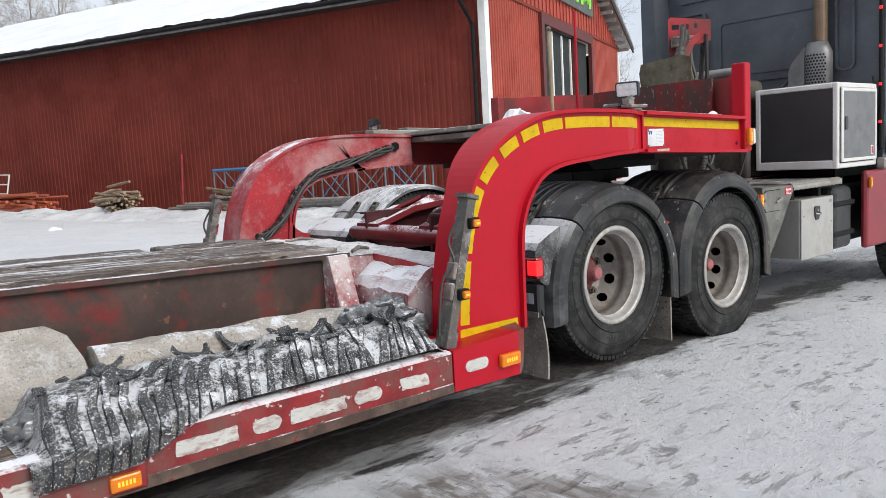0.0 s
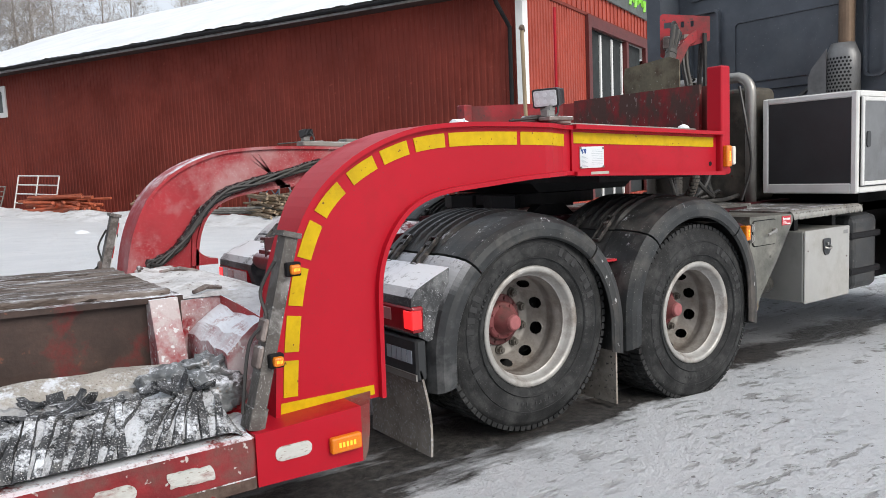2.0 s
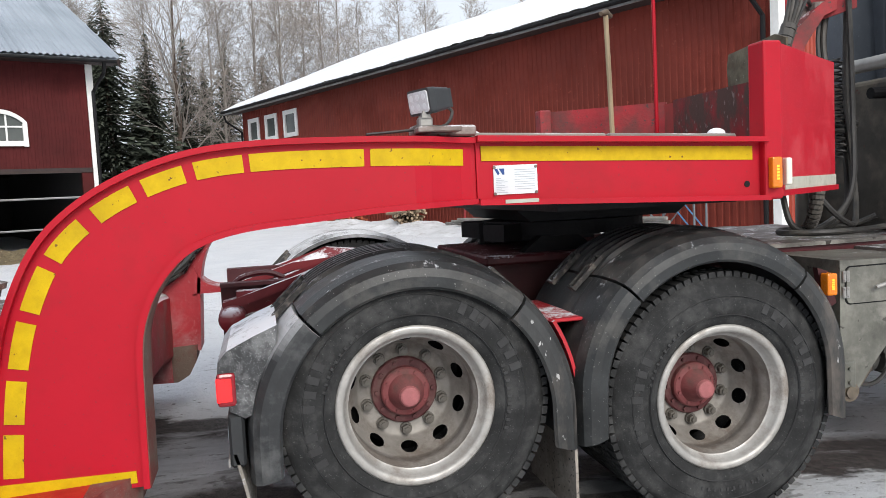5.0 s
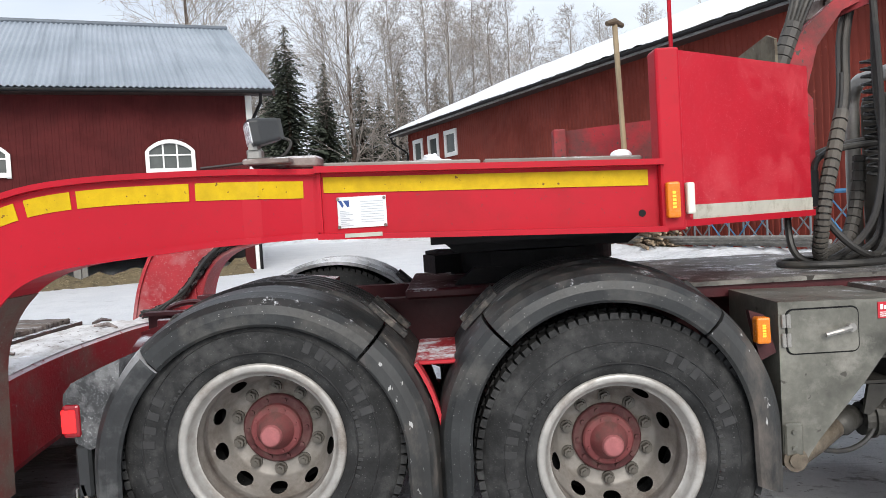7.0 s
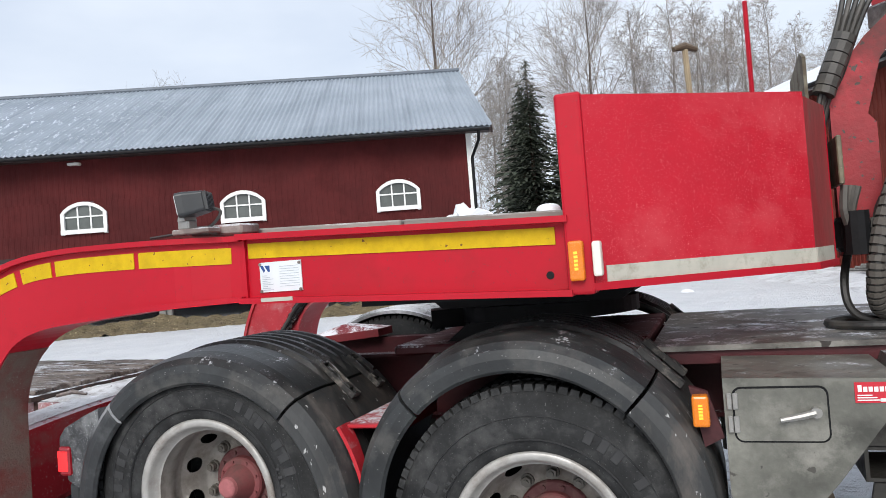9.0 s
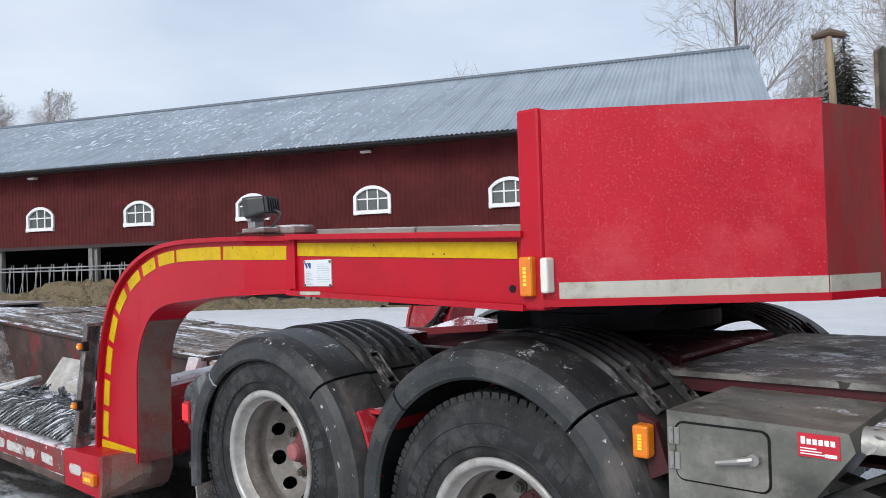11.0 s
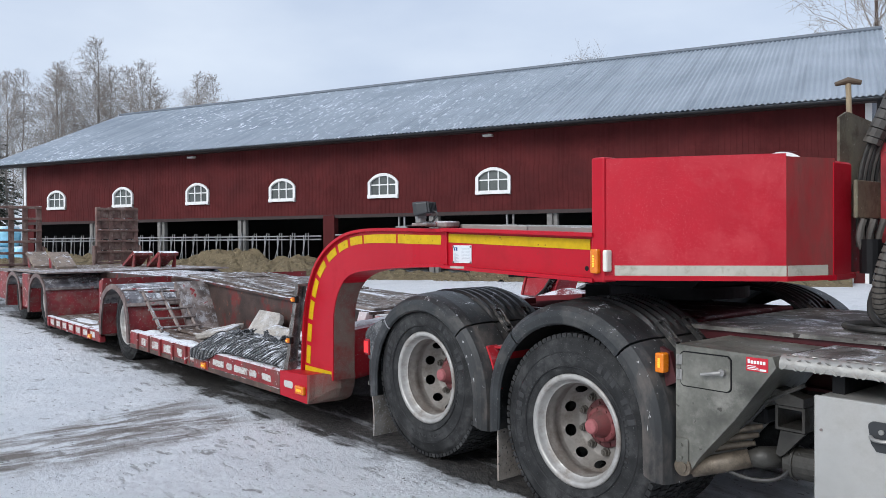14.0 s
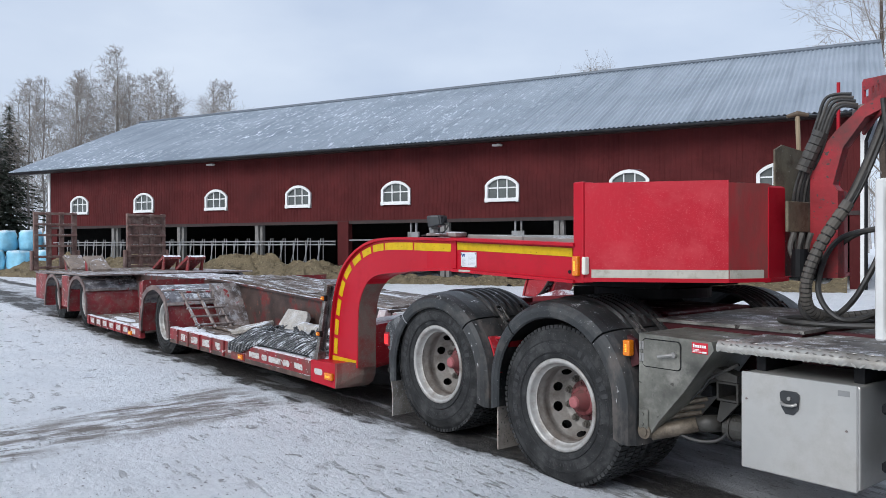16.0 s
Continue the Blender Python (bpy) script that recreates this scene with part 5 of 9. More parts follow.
    part("web_stiffener", b, paint, beam)
    if sgn < 0:
        # yellow reflective tape: along the outer edge, at the foot and on the web
        def ring_at(i, inset):
            a, c = top[max(i - 1, 0)], top[min(i + 1, k - 1)]
            d = Vector((c[0] - a[0], c[1] - a[1])).normalized()
            n = Vector((d.y, -d.x))
            return Vector((top[i][0], top[i][1])) + n * inset
        acc = [0.0]
        for p, q in zip(top, top[1:]):
            acc.append(acc[-1] + math.hypot(q[0] - p[0], q[1] - p[1]))
        total = acc[-1]

        def point(d, inset):
            j = max(0, min(k - 2, next((n for n, v in enumerate(acc) if v > d), k) - 1))
            t = (d - acc[j]) / (acc[j + 1] - acc[j])
            return ring_at(j, inset).lerp(ring_at(j + 1, inset), t)
        starts = [(0.085, 0.228), (0.262, 0.405), (0.445, 0.602), (0.640, 0.795), (0.838, 0.995), (1.050, 1.195), (1.235, 1.378), (1.415, 1.580), (1.602, 1.990), (2.012, 2.365)]
        starts = [(a * total / 2.424, c * total / 2.424) for a, c in starts]
        for a, c in starts:
            b = bms()
            n = 5
            rings = []
            for i in range(n + 1):
                d = a + (c - a) * i / n
                o, q = point(d, 0.032), point(d, 0.092)
                yo, yq = -neck_side(o.x) + 0.0005, -neck_side(q.x) + 0.0005
                rings.append([Vector((o.x, yo, o.y)), Vector((o.x, yo - 0.004, o.y)), Vector((q.x, yq - 0.004, q.y)), Vector((q.x, yq, q.y))])
            loft(b, rings)
            part("reflective_tape", b, YELLOW, beam)
        b = bms()
        prism(b, [(2.575, 0.452), (2.995, 0.456), (2.993, 0.496), (2.577, 0.502)], "y", -1.360, -1.3555)
        part("reflective_tape", b, YELLOW, beam)
        b = bms()
        prism(b, [(4.258, 1.474), (5.40, 1.434), (5.40, 1.489), (4.258, 1.529)], "y", -1.2725, -1.2675)
        part("reflective_tape", b, YELLOW, beam)
        # maker's plate on the web, with print as bars
        b = bms()
        box(b, (4.303, -1.274, 1.346), (4.475, -1.269, 1.455), 0.0)
        plate = part("data_plate", b, PAPER, beam, "white printed data plate")
        b = bms()
        prism(b, [(4.306, 1.443), (4.318, 1.443), (4.326, 1.425), (4.320, 1.418)], "y", -1.2755, -1.2742)
        prism(b, [(4.324, 1.443), (4.345, 1.443), (4.345, 1.420), (4.338, 1.420)], "y", -1.2755, -1.2742)
        part("plate_mark", b, PRINT_BLUE, plate)
        b = bms()
        for i in range(9):
            box(b, (4.312, -1.2752, 1.405 - i * 0.0065), (4.312 + 0.02 + 0.012 * (i % 3), -1.2742, 1.407 - i * 0.0065))
            box(b, (4.385, -1.2752, 1.436 - i * 0.009), (4.465, -1.2742, 1.4375 - i * 0.009))
        part("plate_print", b, PRINT_GREY, plate)
        for px, pz in ((4.306, 1.448), (4.469, 1.446), (4.306, 1.350), (4.469, 1.350)):
            b = bms()
            cyl(b, (px, -1.274, pz), 0.006, -0.004, "y", 8)
            part("rivet", b, DIRTY_STEEL, plate)
        b = bms()
        cyl(b, (5.375, -1.2685, 1.337), 0.013, -0.002, "y", 14)
        part("drain_hole", b, DARK, beam)
        b = bms()
        box(b, (4.33, -1.3225, 1.313), (4.46, -1.32, 1.327))
        part("worn_sticker", b, GREY_TAPE, beam)
    return beam


def lamp_block(name, parent, lo, hi, lens, core=None, label=""):
    b = bms()
    box(b, lo, hi, 0.008, seg=2)
    ob = part(name, b, lens, parent, label)
    if core:
        c, h = (Vector(lo) + Vector(hi)) / 2, (Vector(hi) - Vector(lo)) / 2
        b = bms()
        if h.x > h.z:
            for i in range(5):
                x = c.x + (i - 2) * h.x * 0.24
                box(b, (x - h.x * 0.07, lo[1] - 0.002, c.z - h.z * 0.30), (x + h.x * 0.07, lo[1] + 0.004, c.z + h.z * 0.30))
        else:
            for i in range(5):
                z = c.z + (i - 2) * h.z * 0.2
                box(b, (c.x - h.x * 0.25, lo[1] - 0.002, z - h.z * 0.07), (c.x + h.x * 0.25, lo[1] + 0.004, z + h.z * 0.07))
        part("lamp_core", b, core, ob)
    return ob


def nose_wings(trailer):
    """The raised, angled bow plates at the front of the gooseneck."""
    for s in (-1, 1):
        paint = RED if s < 0 else RED_WORN
        plan = [(5.435, 1.285), (5.515, 1.30), (6.20, 0.79), (6.285, 0.52), (6.30, 0.42)]
        z0, z1 = 1.275, 1.905

        def plate(name, a, c, t, zz0, zz1, material, label=""):
            a, c = Vector((a[0], s * a[1], 0)), Vector((c[0], s * c[1], 0))
            d = (c - a).normalized()
            n = Vector((-d.y, d.x, 0)) * (-t * s)
            b = bms()
            pts = [a, c, c + n * 1.0, a + n * 1.0]
            prism(b, [(p.x, p.y) for p in pts], "z", zz0, zz1)
            return part(name, b, material, trailer, label)
        b = bms()
        y0, y1 = sorted((s * 1.20, s * 1.305))
        box(b, (5.435, y0, 1.27), (5.52, y1, 1.905), 0.01, seg=2)
        part("corner_post", b, paint, trailer)
        plate("wing_plate", (5.515, 1.295), (6.20, 0.79), 0.035, 1.285, 1.895, WING_RED if s < 0 else RED_WORN)
        plate("front_plate", (6.20, 0.79), (6.30, 0.50), 0.035, 1.285, 1.88, STAINED_RED)
        b = bms()
        a0, a1 = sorted((s * 0.30, s * 0.52))
        box(b, (6.262, a0, 1.275), (6.30, a1, 1.87), 0.012)
        part("bow_flange", b, paint, trailer)
        if s < 0:
            plate("rub_strip", (5.553, 1.267), (6.20, 0.79), -0.004, 1.303, 1.356, GREY_TAPE)
            plate("rub_strip", (6.203, 0.783), (6.285, 0.5446), -0.004, 1.303, 1.356, GREY_TAPE)
        b = bms()
        prism(b, [(5.44, s * 1.29), (5.52, s * 1.305), (6.21, s * 0.80), (6.31, s * 0.50), (6.31, s * 0.28), (5.44, s * 0.28)] if s > 0 else [(5.44, -0.28), (6.31, -0.28), (6.31, -0.50), (6.21, -0.80), (5.52, -1.305), (5.44, -1.29)], "z", 1.281, 1.305)
        part("nose_floor", b, paint, trailer)
    lamp_block("side_lamp", trailer, (5.448, -1.335, 1.315), (5.495, -1.300, 1.44), AMBER, AMBER_ON, "amber side lamp, lit")
    lamp_block("front_lamp", trailer, (5.520, -1.325, 1.325), (5.548, -1.280, 1.435), WHITE_LENS, None, "milky white front marker lamp")
    # stained plate across the inside of the nose
    b = bms()
    box(b, (6.15, -0.62, 1.30), (6.18, 0.62, 1.89))
    part("inner_bulkhead", b, STAINED_WING, trailer)


def hose_arm(trailer):
    """The leaning red hose carrier at the front of the trailer, with its plate, hoses and spiral wrap."""
    b = bms()
    prism(b, [(6.37, 1.30), (6.54, 1.30), (6.54, 1.84), (6.51, 1.88), (6.57, 2.10), (6.70, 2.27), (6.84, 2.33), (6.84, 2.42), (6.68, 2.34), (6.52, 2.20), (6.37, 2.02)], "y", -0.13, -0.05)
    arm = part("hose_arm", b, RED_WORN, trailer)
    # head plate with a slot and two holes
    a, c = Vector((6.60, 0.08, 0)), Vector((6.86, -0.20, 0))
    d = (c - a).normalized()
    m = Matrix(((d.x, -d.y, 0, a.x), (d.y, d.x, 0, a.y), (0, 0, 1, 0), (0, 0, 0, 1)))
    b = bms()
    prism(b, [(0.0, 2.20), (0.02, 2.19), (0.20, 2.26), (0.382, 2.30), (0.382, 2.42), (0.0, 2.42)], "y", -0.006, 0.006, m)
    for u0, u1 in ((0.0, 0.03), (0.10, 0.16), (0.185, 0.235), (0.26, 0.382)):
        box(b, (u0, -0.006, 2.42), (u1, 0.006, 2.465), 0, m)
    prism(b, [(0.0, 2.465), (0.382, 2.465), (0.382, 2.49), (0.02, 2.535), (0.0, 2.52)], "y", -0.006, 0.006, m)
    part("arm_head_plate", b, RED_WORN, arm)
    b = bms()
    box(b, (0.02, -0.075, 2.25), (0.13, -0.008, 2.35), 0.01, m)
    cyl(b, m @ Vector((0.18, -0.05, 2.28)), 0.045, 0.07, "z", 10)
    part("hose_clamp", b, DIRTY_STEEL, arm)
    b = bms()
    box(b, (6.345, -0.40, 1.585), (6.365, 0.02, 1.775), 0.004)
    part("valve_plate", b, BROWN_PLATE, arm)
    b = bms()
    prism(b, [(-0.37, 1.60), (0.12, 1.60), (0.17, 2.02), (0.15, 2.10), (-0.28, 2.135), (-0.37, 2.10)], "x", 6.255, 6.268)
    part("backing_plate", b, BROWN_PLATE, arm)
    b = bms()
    box(b, (6.33, -0.30, 1.32), (6.46, -0.17, 1.46), 0.02)
    cyl(b, (6.40, -0.33, 1.31), 0.05, 0.17, "z", 12)
    part("coupling_block", b, DARK, arm)
    b = bms()
    box(b, (6.335, 0.03, 1.70), (6.38, 0.09, 1.79), 0.008)
    cyl(b, (6.36, 0.06, 1.79), 0.018, 0.03, "z", 8)
    part("shut_off_valve", b, DARK, arm)
    # hoses from the head, gathered in a wrap, and down behind the nose
    for i in range(5):
        o = 0.024 * i
        b = bms()
        tube(b, spline([(6.295 + o * 0.3, -0.22 + o * 1.6, 1.44), (6.30 + o * 0.4, -0.20 + o, 1.82), (6.37 + o * 0.7, -0.17 + o * 0.4, 2.08), (6.43 + o, -0.16, 2.28 + o * 0.2), (6.48 + o, -0.14, 2.42 - o * 0.7), (6.60 + o * 0.5, -0.08, 2.43 - o)], 6), 0.011, 7)
        part("hose", b, WRAP if i % 2 else HOSE, arm)
    pts = spline([(6.345, -0.18, 1.97), (6.395, -0.165, 2.09), (6.45, -0.15, 2.21)], 6)
    for i in range(0, len(pts) - 2, 2):
        b = bms()
        tube(b, [pts[i], pts[i + 1].lerp(pts[i + 2], 0.8)], 0.045, 10)
        part("wrap_turn", b, WRAP, arm)
    for i in range(3):
        b = bms()
        tube(b, spline([(6.37 + 0.03 * i, -0.34 + 0.05 * i, 1.58), (6.36 + 0.02 * i, -0.36 + 0.06 * i, 1.47), (6.41, -0.30 + 0.05 * i, 1.36), (6.48, -0.24 + 0.05 * i, 1.44)], 6), 0.017, 7)
        part("hose", b, WRAP, arm)


def supply_hoses():
    """The heavy wrapped bundle that hangs from the carrier to the tractor's deck."""
    th = empty("supply_hose_bundle", "spiral-wrapped black supply hoses looping to the deck", "hose", (6.6, -0.5, 1.0))
    pts = spline([(6.80, -0.02, 2.36), (6.74, -0.05, 2.14), (6.66, -0.18, 1.82), (6.545, -0.30, 1.56), (6.475, -0.35, 1.37), (6.450, -0.355, 1.22), (6.458, -0.31, 1.11), (6.52, -0.20, 1.066), (6.64, -0.06, 1.068), (6.78, 0.06, 1.12), (6.87, 0.12, 1.32), (6.90, 0.13, 1.56)], 10)
    b = bms()
    tube(b, pts[16:], 0.029, 10)
    part("hose_core", b, HOSE, th)
    for i in range(4):
        b = bms()
        a = i * 1.57
        o = Vector((0.020 * math.cos(a), 0.020 * math.sin(a), 0))
        tube(b, [p + o for p in pts[:24]], 0.015, 7)
        part("hose", b, WRAP if i % 2 else HOSE, th)
    first = 22
    for i in range(first, len(pts) - 2, 2):
        p, q = pts[i], pts[i + 2] if i + 2 < len(pts) else pts[-1]
        d = (q - p).normalized()
        b = bms()
        tube(b, [p + d * 0.004, p.lerp(q, 0.45), p.lerp(q, 0.90)], 0.036, 10)
        part("wrap_turn", b, WRAP, th, smooth=False)
    for k, path in enumerate(([(6.98, -0.20, 1.10), (6.86, -0.12, 1.045), (6.60, -0.10, 1.043), (6.34, -0.18, 1.043), (6.28, -0.34, 1.043), (6.44, -0.46, 1.043), (6.74, -0.42, 1.043), (7.02, -0.34, 1.06)],
                              [(6.86, -0.12, 2.36), (6.90, -0.06, 1.95), (6.93, -0.02, 1.5), (6.86, -0.10, 1.16), (6.62, -0.22, 1.05), (6.40, -0.24, 1.06), (6.36, -0.20, 1.2), (6.45, -0.06, 1.42), (6.62, 0.0, 1.58), (7.05, 0.02, 1.66)],
                              [(6.84, -0.16, 2.36), (6.88, -0.08, 1.9), (6.92, -0.08, 1.45), (6.84, -0.20, 1.15), (6.66, -0.36, 1.07), (6.50, -0.30, 1.25), (6.56, -0.12, 1.55), (7.0, -0.02, 1.62)],
                              [(6.82, -0.18, 2.36), (6.86, -0.16, 1.7), (6.74, -0.28, 1.25), (6.56, -0.26, 1.06), (6.42, -0.15, 1.045)])):
        b = bms()
        tube(b, spline(path, 8), 0.017, 8)
        part("hose", b, HOSE, th)
    b = bms()
    coil = []
    for i in range(160):
        a = i * 0.62
        t = i / 159
        coil.append((6.90 + 0.035 * math.cos(a), 0.02 - 0.04 * t + 0.035 * math.sin(a), 2.05 - 0.60 * t))
    tube(b, coil, 0.008, 5)
    part("coiled_cable", b, HOSE, th)


def ragged_plate(name, x0, z0, x1, z1, r, y, parent, seed):
    """A flat reflector whose rim has flaked unevenly."""
    base = rounded_rect(x0, z0, x1, z1, r, 4)
    pts = []
    for (ax, az), (cx, cz) in zip(base, base[1:] + base[:1]):
        n = max(1, int(math.hypot(cx - ax, cz - az) / 0.012))
        for k in range(n):
            pts.append((ax + (cx - ax) * k / n, az + (cz - az) * k / n))
    mx, mz = (x0 + x1) / 2, (z0 + z1) / 2
    out = []
    for px, pz in pts:
        bite = 0.07 + 0.22 * max(0.0, noise.noise(Vector((px * 45, pz * 45, seed)))) + 0.30 * max(0.0, noise.noise(Vector((px * 14, pz * 14, seed + 4.0))) - 0.1)
        out.append((px - math.copysign(min(abs(px - mx), bite * 0.06), px - mx), pz + (mz - pz) * bite))
    b = bms()
    prism(b, out, "y", y, y + 0.0045)
    return part(name, b, WHITE_TAPE, parent)


def trailer_deck(trailer):
    # low front deck
    for s in (-1, 1):
        y_in, y_out = sorted((s * 0.60, s * 1.47))
        b = bms()
        box(b, (-1.25, y_in, 0.36), (2.52, y_out, 0.43))
        part("deck_floor", b, DECK_WOOD, trailer)
        b = bms()
        y0, y1 = sorted((s * 1.40, s * 1.50))
        box(b, (-1.28, y0, 0.265), (2.42, y1, 0.455), 0.012)
        edge = part("deck_edge", b, EDGE_RED, trailer)
        b = bms()
        y0, y1 = sorted((s * 1.42, s * 1.5035))
        box(b, (-1.275, y0, 0.258), (2.415, y1, 0.306), 0.004)
        part("lower_lip", b, LIP_BROWN, edge, "muddy brown lower lip of the deck edge")
        if s < 0:
            # white reflective plates, alternating long and oval
            for x, w, kind in ((2.10, 0.17, 0), (1.86, 0.15, 1), (1.56, 0.27, 0), (1.40, 0.13, 1), (1.10, 0.25, 0)):
                ragged_plate("reflector_plate", x, 0.333, x + w, 0.396, 0.028 if kind else 0.006, -1.5045, edge, x * 7)
            x = 0.55
            while x > -1.2:
                ragged_plate("reflector_plate", x + 0.02 * math.sin(x * 40), 0.318, x + 0.20 + 0.04 * math.sin(x * 23), 0.405, 0.006, -1.5045, edge, x * 7)
                b = bms()
                box(b, (x - 0.11, -1.525, 0.27), (x - 0.07, -1.49, 0.45), 0.004)
                part("lashing_bracket", b, EDGE_RED, edge)
                x -= 0.36
            lamp_block("side_lamp", trailer, (0.87, -1.53, 0.285), (0.975, -1.50, 0.340), AMBER, AMBER_ON, "lit amber side lamp")
            b = bms()
            box(b, (0.66, -1.512, 0.27), (1.00, -1.498, 0.36), 0.006)
            part("lamp_bracket", b, EDGE_RED, trailer)
    # nose block under the gooseneck leg
    for s in (-1, 1):
        y0, y1 = sorted((s * (1.17 if s < 0 else 1.02), s * 1.50))
        b = bms()
        prism(b, [(2.42, 0.26), (2.85, 0.25), (2.85, 0.470), (2.42, 0.455)], "y", y0, y1)
        foot = part("leg_foot", b, RED if s < 0 else RED_DUSTY, trailer)
        b = bms()
        rings = []
        for y, k in ((1.50, 0.25), (1.46, 0.36), (1.33, 0.9), (1.29, 1.0), (1.17 if s < 0 else 1.02, 1.0)):
            rings.append([Vector((2.85 + (x - 2.85) * k, s * y, z)) for x, z in ((2.85, 0.25), (2.88, 0.25), (2.95, 0.29), (2.995, 0.37), (3.01, 0.475), (2.85, 0.470))])
        loft(b, rings)
        part("foot_nose", b, LEG_DUST, foot, "mud-caked front of the leg foot")
        if s < 0:
            b = bms()
            prism(b, rounded_rect(2.49, 0.335, 2.635, 0.39, 0.026), "y", -1.5045, -1.50)
            part("reflector_plate", b, WHITE_TAPE, foot)
            lamp_block("side_lamp", trailer, (2.705, -1.53, 0.315), (2.835, -1.50, 0.378), AMBER, AMBER_ON, "lit amber side lamp")
    # central spine
    b = bms()
    prism(b, [(-2.2, 0.30), (2.45, 0.30), (2.45, 0.84), (0.8, 0.885), (-1.6, 0.99), (-2.2, 1.0)], "y", -0.60, 0.60)
    spine = part("spine_beam", b, SPINE, trailer, "deep rust-brown central beam with flaking red paint")
    b = bms()
    prism(b, [(-2.2, 1.0), (-1.6, 0.99), (0.8, 0.885), (2.45, 0.84), (2.45, 0.865), (0.8, 0.91), (-1.6, 1.015), (-2.2, 1.025)], "y", -0.64, 0.64)
    part("spine_top_flange", b, SPINE, spine)
    rng = random.Random(7)
    x = 2.42
    while x > -1.5:
        w = rng.uniform(0.5, 1.1)
        for row in range(4):
            y0 = -0.58 + row * 0.29
            x0, x1 = x - w + rng.uniform(-0.1, 0.1), x - 0.012
            xm = (x0 + x1) / 2
            zt = 0.865 + (2.45 - xm) * 0.0273 if xm > 0.8 else 0.91 + (0.8 - xm) * 0.0438
            tilt = 0.0273 if xm > 0.8 else 0.0438
            b = bms()
            mm = Matrix.Translation(((x0 + x1) / 2, y0 + 0.14, zt + 0.010)) @ Matrix.Rotation(tilt + rng.uniform(-0.004, 0.004), 4, "Y") @ Matrix.Rotation(rng.uniform(-0.01, 0.01), 4, "Z")
            box(b, (-(x1 - x0) / 2, -0.136, -0.016), ((x1 - x0) / 2, 0.136, 0.010 + rng.uniform(0, 0.012)), 0.005, mm)
            bmesh.ops.subdivide_edges(b, edges=[e for e in b.edges if e.calc_length() > 0.2], cuts=9, use_grid_fill=True)
            for v in b.verts:
                p = v.co * 9.0
                v.co += Vector((0.020 * noise.noise(p), 0.010 * noise.noise(p + Vector((5, 0, 0))), 0.007 * noise.noise(p * 1.7 + Vector((0, 5, 0)))))
            part("deck_plank", b, FROSTED_PLANK, spine)
        x -= w
    # gussets, crossbeam and root of the gooseneck
    for s in (-1, 1):
        b = bms()
        prism(b, [(s * 0.60, 0.86), (s * 0.66, 0.86), (s * 0.80, 0.44), (s * 0.60, 0.44)], "x", 2.30, 2.42)
        part("gusset", b, FROSTED_RED, trailer)
        b = bms()
        y0, y1 = sorted((s * 0.60, s * 1.12))
        box(b, (2.52, y0, 0.40), (2.628, y1, 0.60), 0.01)
        part("crossbeam", b, FROSTED_RED, trailer)
        b = bms()
        prism(b, [(2.46, 0.44), (2.628, 0.44), (2.628, 0.79), (2.52, 0.735), (2.47, 0.68)], "y", y0, y1)
        bmesh.ops.subdivide_edges(b, edges=list(b.edges), cuts=5, use_grid_fill=True)
        lumpy(b, 0.018, 9, 2.0)
        part("shelf_plate", b, FROSTED_RED, trailer)
    b = bms()
    rings = []
    for k in range(25):
        y = -1.20 + 2.30 * k / 24
        low = 0.375 + 0.092 * (1 - (abs(y) / 1.15) ** 2)
        hi = 0.846 - 0.062 * max(0.0, abs(y) - 0.2) ** 2
        rings.append([Vector((2.63, y, low)), Vector((2.845, y, low)), Vector((2.862, y, low + 0.03)), Vector((2.862, y, hi - 0.017)), Vector((2.845, y, hi)), Vector((2.63, y, hi))])
    loft(b, rings)
    front = part("front_crossbeam", b, CROSS_RED, trailer, "red front crossbeam with an arched underside")
    b = bms()
    n_x, n_y = 14, 70
    rows = []
    for k in range(n_y + 1):
        y = -1.09 + 2.18 * k / n_y
        row = []
        for q in range(n_x + 1):
            x = (2.455 if abs(y) < 0.6 else 2.635) + (2.852 - (2.455 if abs(y) < 0.6 else 2.635)) * q / n_x
            h = 0.010 + 0.022 * noise.fractal(Vector((x * 5, y * 5, 6.0)), 0.8, 2.0, 4)
            row.append(b.verts.new((x, y, 0.848 - 0.062 * max(0.0, abs(y) - 0.2) ** 2 + max(-0.01, h) * smoothstep(0, 0.15, min(q, n_x - q) / n_x))))
        rows.append(row)
    for p, q in zip(rows, rows[1:]):
        for k in range(n_x):
            b.faces.new((p[k], p[k + 1], q[k + 1], q[k]))
    part("snow_crust", b, TRODDEN, front, "thin crust of trodden snow", smooth=True)
    b = bms()
    box(b, (2.45, -0.60, 0.42), (2.63, 0.60, 0.833))
    part("spine_end", b, FROSTED_RED, front)
    for k, (x, y, turn, L) in enumerate(((2.60, -0.52, 20, 0.16), (2.72, 0.35, -35, 0.22), (2.58, 0.62, 70, 0.14))):
        mm = Matrix.Translation((x, y, 0.862)) @ Matrix.Rotation(radians(turn), 4, "Z")
        b = bms()
        tube(b, [mm @ Vector((-L / 2, 0, -0.006)), mm @ Vector((0, 0.012, 0.008)), mm @ Vector((L / 2, 0, -0.006))], [0.010, 0.014, 0.008], 6)
        part("lashing_hook", b, DIRTY_STEEL, front)

